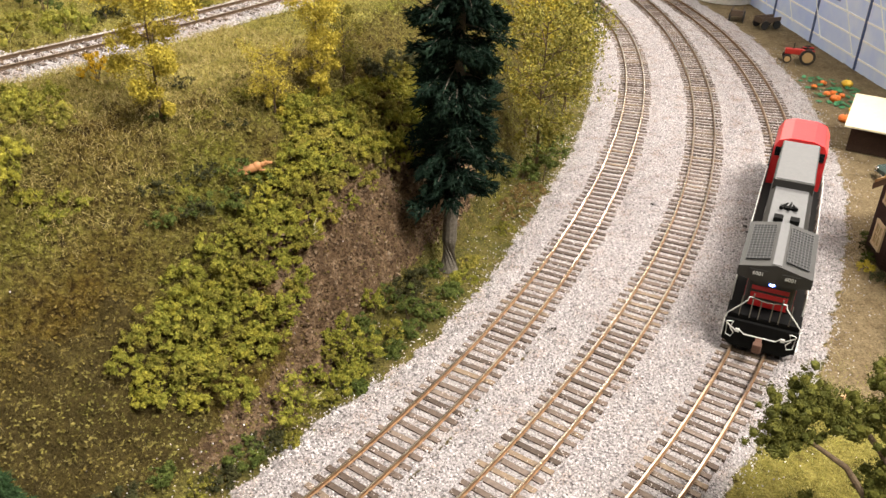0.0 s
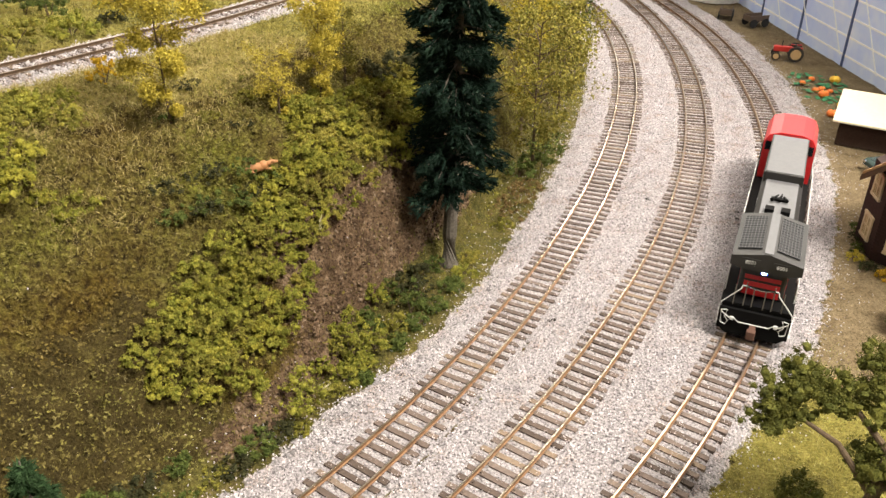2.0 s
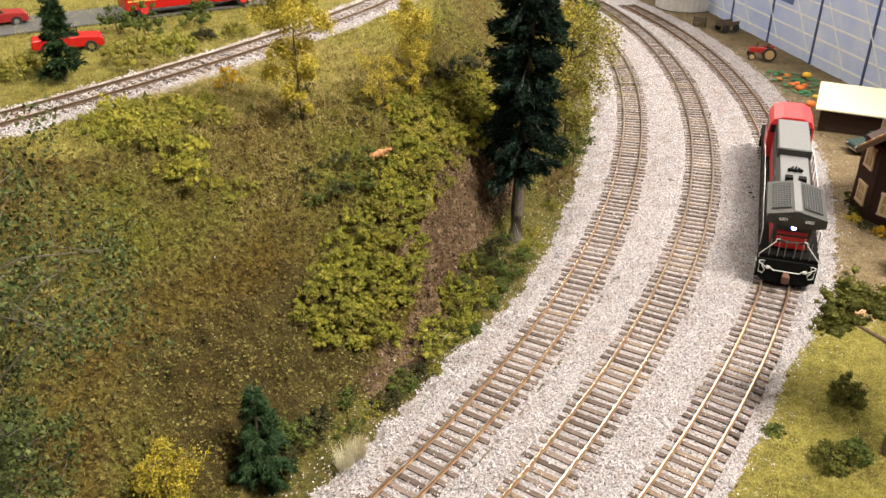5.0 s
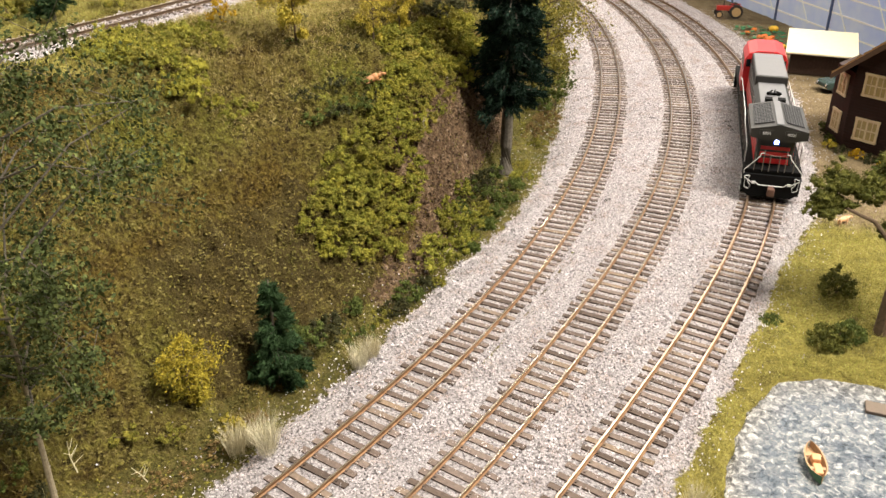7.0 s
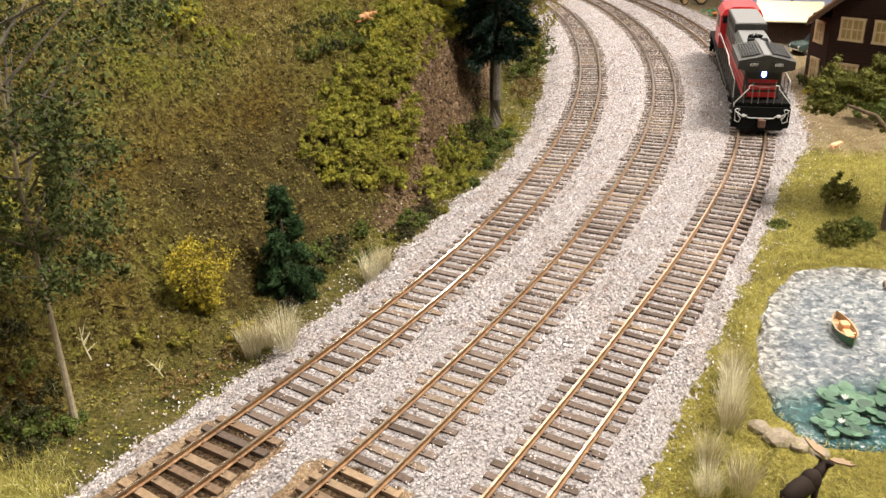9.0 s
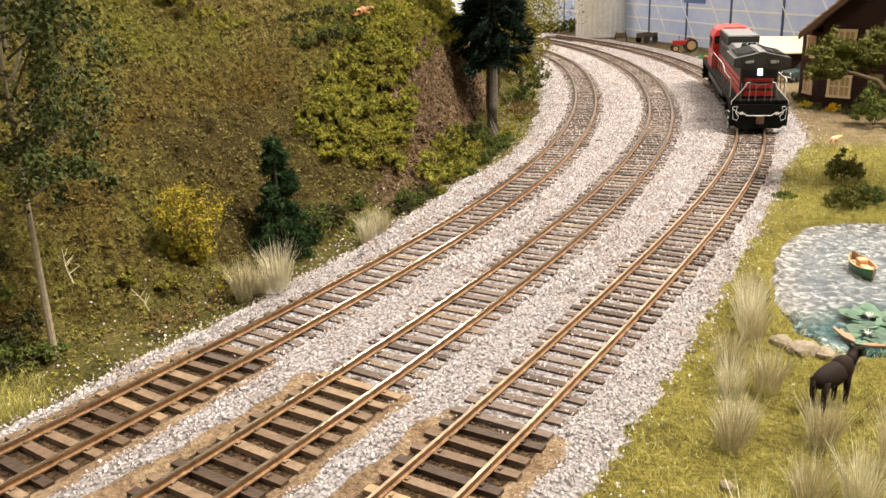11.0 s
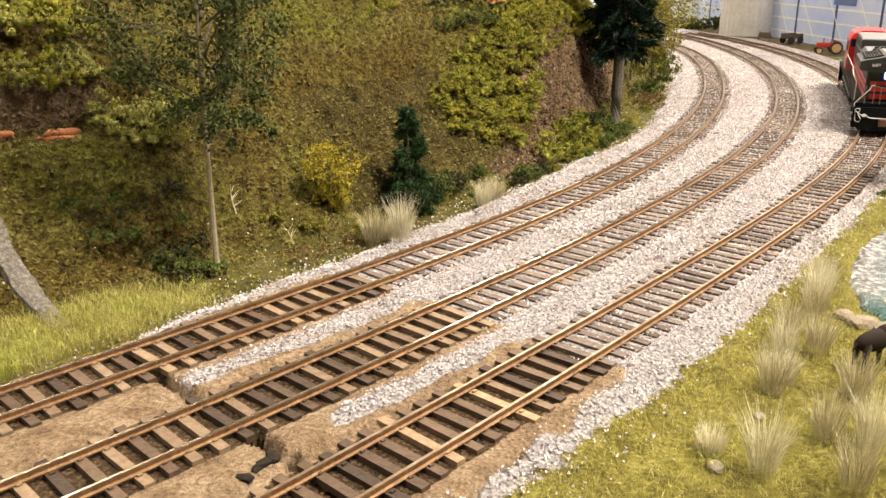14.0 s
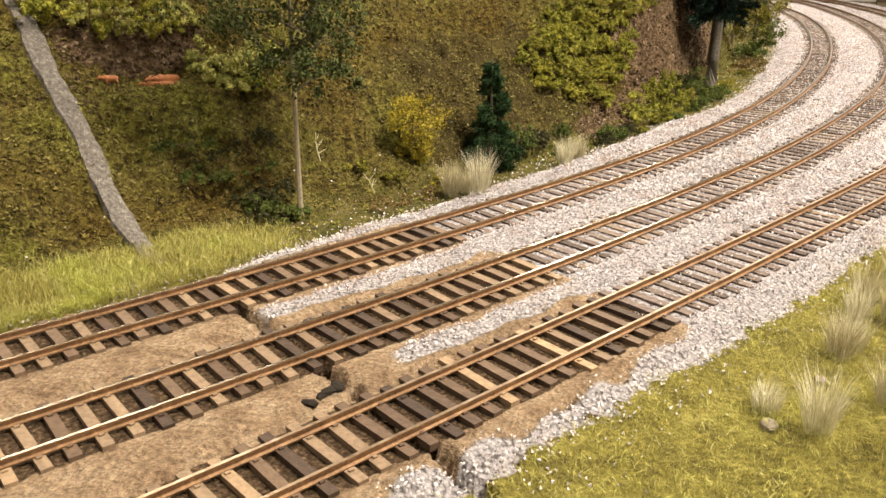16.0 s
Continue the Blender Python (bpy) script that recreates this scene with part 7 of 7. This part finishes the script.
def animals():
    hide = plain("moose_brown", (0.014, 0.009, 0.007), 0.8, 0, 0.12)
    moose = beast("moose_figurine", "dark brown moose model standing in the grass", pose(-0.0150, 0.0570, -0.0035, 0, 0, 24), hide, 0.017, 0.0130, 0.28)
    tagged(moose, "dark brown moose model standing in the grass", "animal figurine")
    bm = bmesh.new()
    for sy in (-1, 1):
        prism(bm, [(0.0100, sy * 0.0010), (0.0090, sy * 0.0045), (0.0105, sy * 0.0090), (0.0125, sy * 0.0100), (0.0120, sy * 0.0078), (0.0140, sy * 0.0076), (0.0130, sy * 0.0055), (0.0146, sy * 0.0048), (0.0122, sy * 0.0015)], "z", 0.0150, 0.0156)
    for v in bm.verts:
        v.co.z += abs(v.co.y) * 0.22
    for v in bm.verts:
        v.co.x, v.co.y = 0.0112 + (v.co.x - 0.0112) * 0.6, v.co.y * 0.82
    part("antlers", bm, plain("antler_tan", (0.19, 0.13, 0.075), 0.6), moose)
    calf = plain("calf_orange", (0.34, 0.125, 0.045), 0.6, vary=0.3)
    for s, d, turn, length, lying in ((0.165, 0.123, 230, 0.0072, False), (0.182, 0.121, -140, 0.0075, True), (0.190, 0.123, -120, 0.0135, True), (0.187, 0.117, -130, 0.0068, True)):
        x, y = at_slope(s, d)
        tagged(beast("cattle_figurine", "", pose(x, y, height(x, y) - 0.0004, 0, 0, turn), calf, length, length * 0.55, 0.25, False, lying), "chestnut calf standing on the ledge" if not lying else "chestnut cow lying on the ledge", "animal figurine", "cattle")
    tagged(beast("dog_figurine", "", pose(0.179, 0.350, -0.0035, 0, 0, 15), plain("dog_tan", (0.62, 0.36, 0.2), 0.6), 0.0085, 0.0055, 0.2), "small tan and white dog standing on the meadow", "animal figurine")
    x, y = -0.109, 0.393
    tagged(beast("fox_figurine", "", pose(x, y, height(x, y) + 0.0006, 0, -8, 20), plain("fox_orange", (0.36, 0.17, 0.07), 0.55), 0.013, 0.006, 0.2, False, True), "orange-brown animal model lying on the hilltop", "animal figurine")


def strip_at(s, d):
    a = math.radians(49.5)
    return -0.2400 + s * math.cos(a) - d * math.sin(a), 0.0636 + s * math.sin(a) + d * math.cos(a)


def joint_strip():
    """Grey filler over the joint of the modules, up the slope."""
    grey = grainy("grey_filler", [(0.32, (0.05, 0.042, 0.036)), (0.46, (0.11, 0.096, 0.084)), (0.56, (0.17, 0.15, 0.134)), (0.68, (0.36, 0.33, 0.30))], 620, 0.85, 1.0, 0.0012)
    bm = bmesh.new()
    rows = []
    offs = [0.040 + i * 0.0030 for i in range(66)]
    tops = [max(height(*map(float, strip_at(k, d))) for k in (-0.0035, 0, 0.0035)) for d in offs]
    for i, d in enumerate(offs):
        w = 0.0040 + 0.0005 * math.sin(i * 0.9) + 0.0003 * math.sin(i * 2.3) + 0.0010 * min(1, i / 45)
        near = tops[max(0, i - 4):i + 5]
        zc = sum(near) / len(near) + 0.0009
        row = []
        for k, e in ((-1, -0.0030), (-0.86, 0.0003), (-0.4, 0.0007), (0, 0.0009), (0.4, 0.0007), (0.86, 0.0003), (1, -0.0030)):
            x, y = strip_at(0.0006 * math.sin(i * 0.4) + k * w, d)
            row.append(bm.verts.new((float(x), float(y), zc + e + 0.0003 * noise.noise(Vector((i * 0.5, k * 2, 0))))))
        rows.append(row)
    for a, b in zip(rows[:-1], rows[1:]):
        for j in range(6):
            bm.faces.new((a[j], a[j + 1], b[j + 1], b[j]))
    bm.faces.new(rows[0])
    bmesh.ops.recalc_face_normals(bm, faces=bm.faces)
    tagged(part("filler_strip", bm, grey), "rough grey plaster strip over the joint of the slope", "strip", kind="structure")


def road_and_cars():
    tar = grainy("model_asphalt", [(0.3, (0.045, 0.045, 0.047)), (0.7, (0.085, 0.085, 0.09))], 400, 0.85, 0.3)
    ob = part("road", boxed(-0.35, 0.24, -0.026, 0.026, 0, 0.0014, 0.0004), tar)
    ob.matrix_basis = pose(-0.285, 0.655, 0.1125, 0, 0, 30)
    tagged(ob, "grey asphalt model road beside the upper track", "road", kind="structure")
    red = plain("car_red", (0.40, 0.012, 0.010), 0.25)
    motor_car("sports_car", "open red sports car parked by the road", pose(-0.322, 0.532, 0.112, 0, 0, 20), red, 0.046, False)
    # red truck
    t = thing("truck", "red fire truck with a chrome grille on the road", "truck", pose(-0.265, 0.650, 0.1139, 0, 0, 30))
    part("cab", boxed(0.018, 0.040, -0.0115, 0.0115, 0.005, 0.024, 0.0012), red, t)
    part("bonnet", boxed(0.040, 0.052, -0.0095, 0.0095, 0.005, 0.014, 0.0012), red, t)
    part("body", boxed(-0.052, 0.0165, -0.0125, 0.0125, 0.006, 0.022, 0.0008), red, t)
    part("cab_window", boxed(0.0215, 0.0375, -0.0117, 0.0117, 0.0155, 0.0215, 0.0004), plain("truck_glass", (0.02, 0.025, 0.03), 0.1), t)
    part("bumper", boxed(0.052, 0.0535, -0.0105, 0.0105, 0.0045, 0.0070, 0.0003), plain("truck_chrome", (0.7, 0.7, 0.7), 0.2, 1.0), t)
    part("side_stripe", boxed(-0.050, 0.014, -0.0127, 0.0127, 0.0125, 0.0137), plain("gold_stripe", (0.6, 0.42, 0.1), 0.4), t)
    tyre, rim = plain("truck_tyre", (0.015, 0.015, 0.015), 0.8), plain("truck_rim_red", (0.5, 0.03, 0.03), 0.4)
    for x in (-0.038, 0.043):
        for sy in (-1, 1):
            wheel = part("wheel", cyl(bmesh.new(), (x, sy * 0.0085, 0.0058), (x, sy * 0.0124, 0.0058), 0.0058, None, 18), tyre, t)
            part("rim", cyl(bmesh.new(), (x, sy * 0.0122, 0.0058), (x, sy * 0.0129, 0.0058), 0.0034, None, 14), rim, wheel)
    motor_car("sedan_car", "dark red car parked on the grass by the road", pose(-0.40, 0.60, 0.112, 0, 0, 30), plain("car_maroon", (0.25, 0.02, 0.02), 0.3), 0.048)
    motor_car("sedan_car", "dark green car parked beside the shed", pose(0.322, 0.612, -0.0038, 0, 0, 188), plain("car_green", (0.03, 0.05, 0.045), 0.25), 0.046)


def twigs():
    for i, (x, y, z, h) in enumerate([(-0.082, 0.388, 0.052, 0.016), (-0.073, 0.324, 0.001, 0.008), (-0.225, 0.150, 0.02, 0.012), (-0.205, 0.160, 0.004, 0.010)]):
        g = random.Random(i + 4)
        bm = bmesh.new()
        tube(bm, [(0, 0, 0), (0.001, 0.001, h * 0.5), (0.002, 0.0, h)], 0.0003, 5, 0.00012)
        for j in range(5):
            z0 = h * g.uniform(0.25, 0.9)
            a = g.uniform(0, 6.3)
            tube(bm, [(0.001, 0.0005, z0), (0.001 + 0.004 * math.cos(a), 0.004 * math.sin(a), z0 + 0.0025)], 0.00018, 4, 0.00008)
        ob = part("twig", bm, M["twig"])
        ob.matrix_basis = pose(x, y, max(z, height(x, y)) - 0.001, 15, 10, i * 80)
        tagged(ob, "bare pale twig among the shrubs", "twig", "twigs")
    # dark scraps between the tracks
    for i, (x, y) in enumerate([(0.1788, 0.5307), (0.1754, 0.512), (0.1765, 0.520), (0.122, 0.5474), (0.0419, 0.3951), (-0.1876, 0.0017), (-0.1844, 0.0053), (-0.1899, -0.0031), (-0.1860, 0.0035)]):
        bm = bmesh.new()
        bmesh.ops.create_icosphere(bm, subdivisions=1, radius=0.0022)
        for v in bm.verts:
            v.co = Vector((v.co.x * 1.3, v.co.y * 0.7, v.co.z * 0.4)) * (1 + 0.5 * noise.noise(v.co * 900 + Vector((i, 0, 0))))
        ob = part("scrap", bm, plain("black_scrap", (0.018, 0.014, 0.011), 0.9, 0, 0.1))
        ob.matrix_basis = pose(x, y, height(x, y) + 0.0002, 0, 0, i * 50)
        tagged(ob, "dark scrap lying between the tracks", "scrap", "scraps")


house()
shed()
tractor()
wagon(0.312, 1.062, 70, "dark wooden farm wagon beside the track")
wagon(0.338, 1.030, 20, "brown farm wagon beside the track")
silo()
backdrop()
hedge()
pumpkin_patch()
pond()
animals()
joint_strip()
road_and_cars()
twigs()
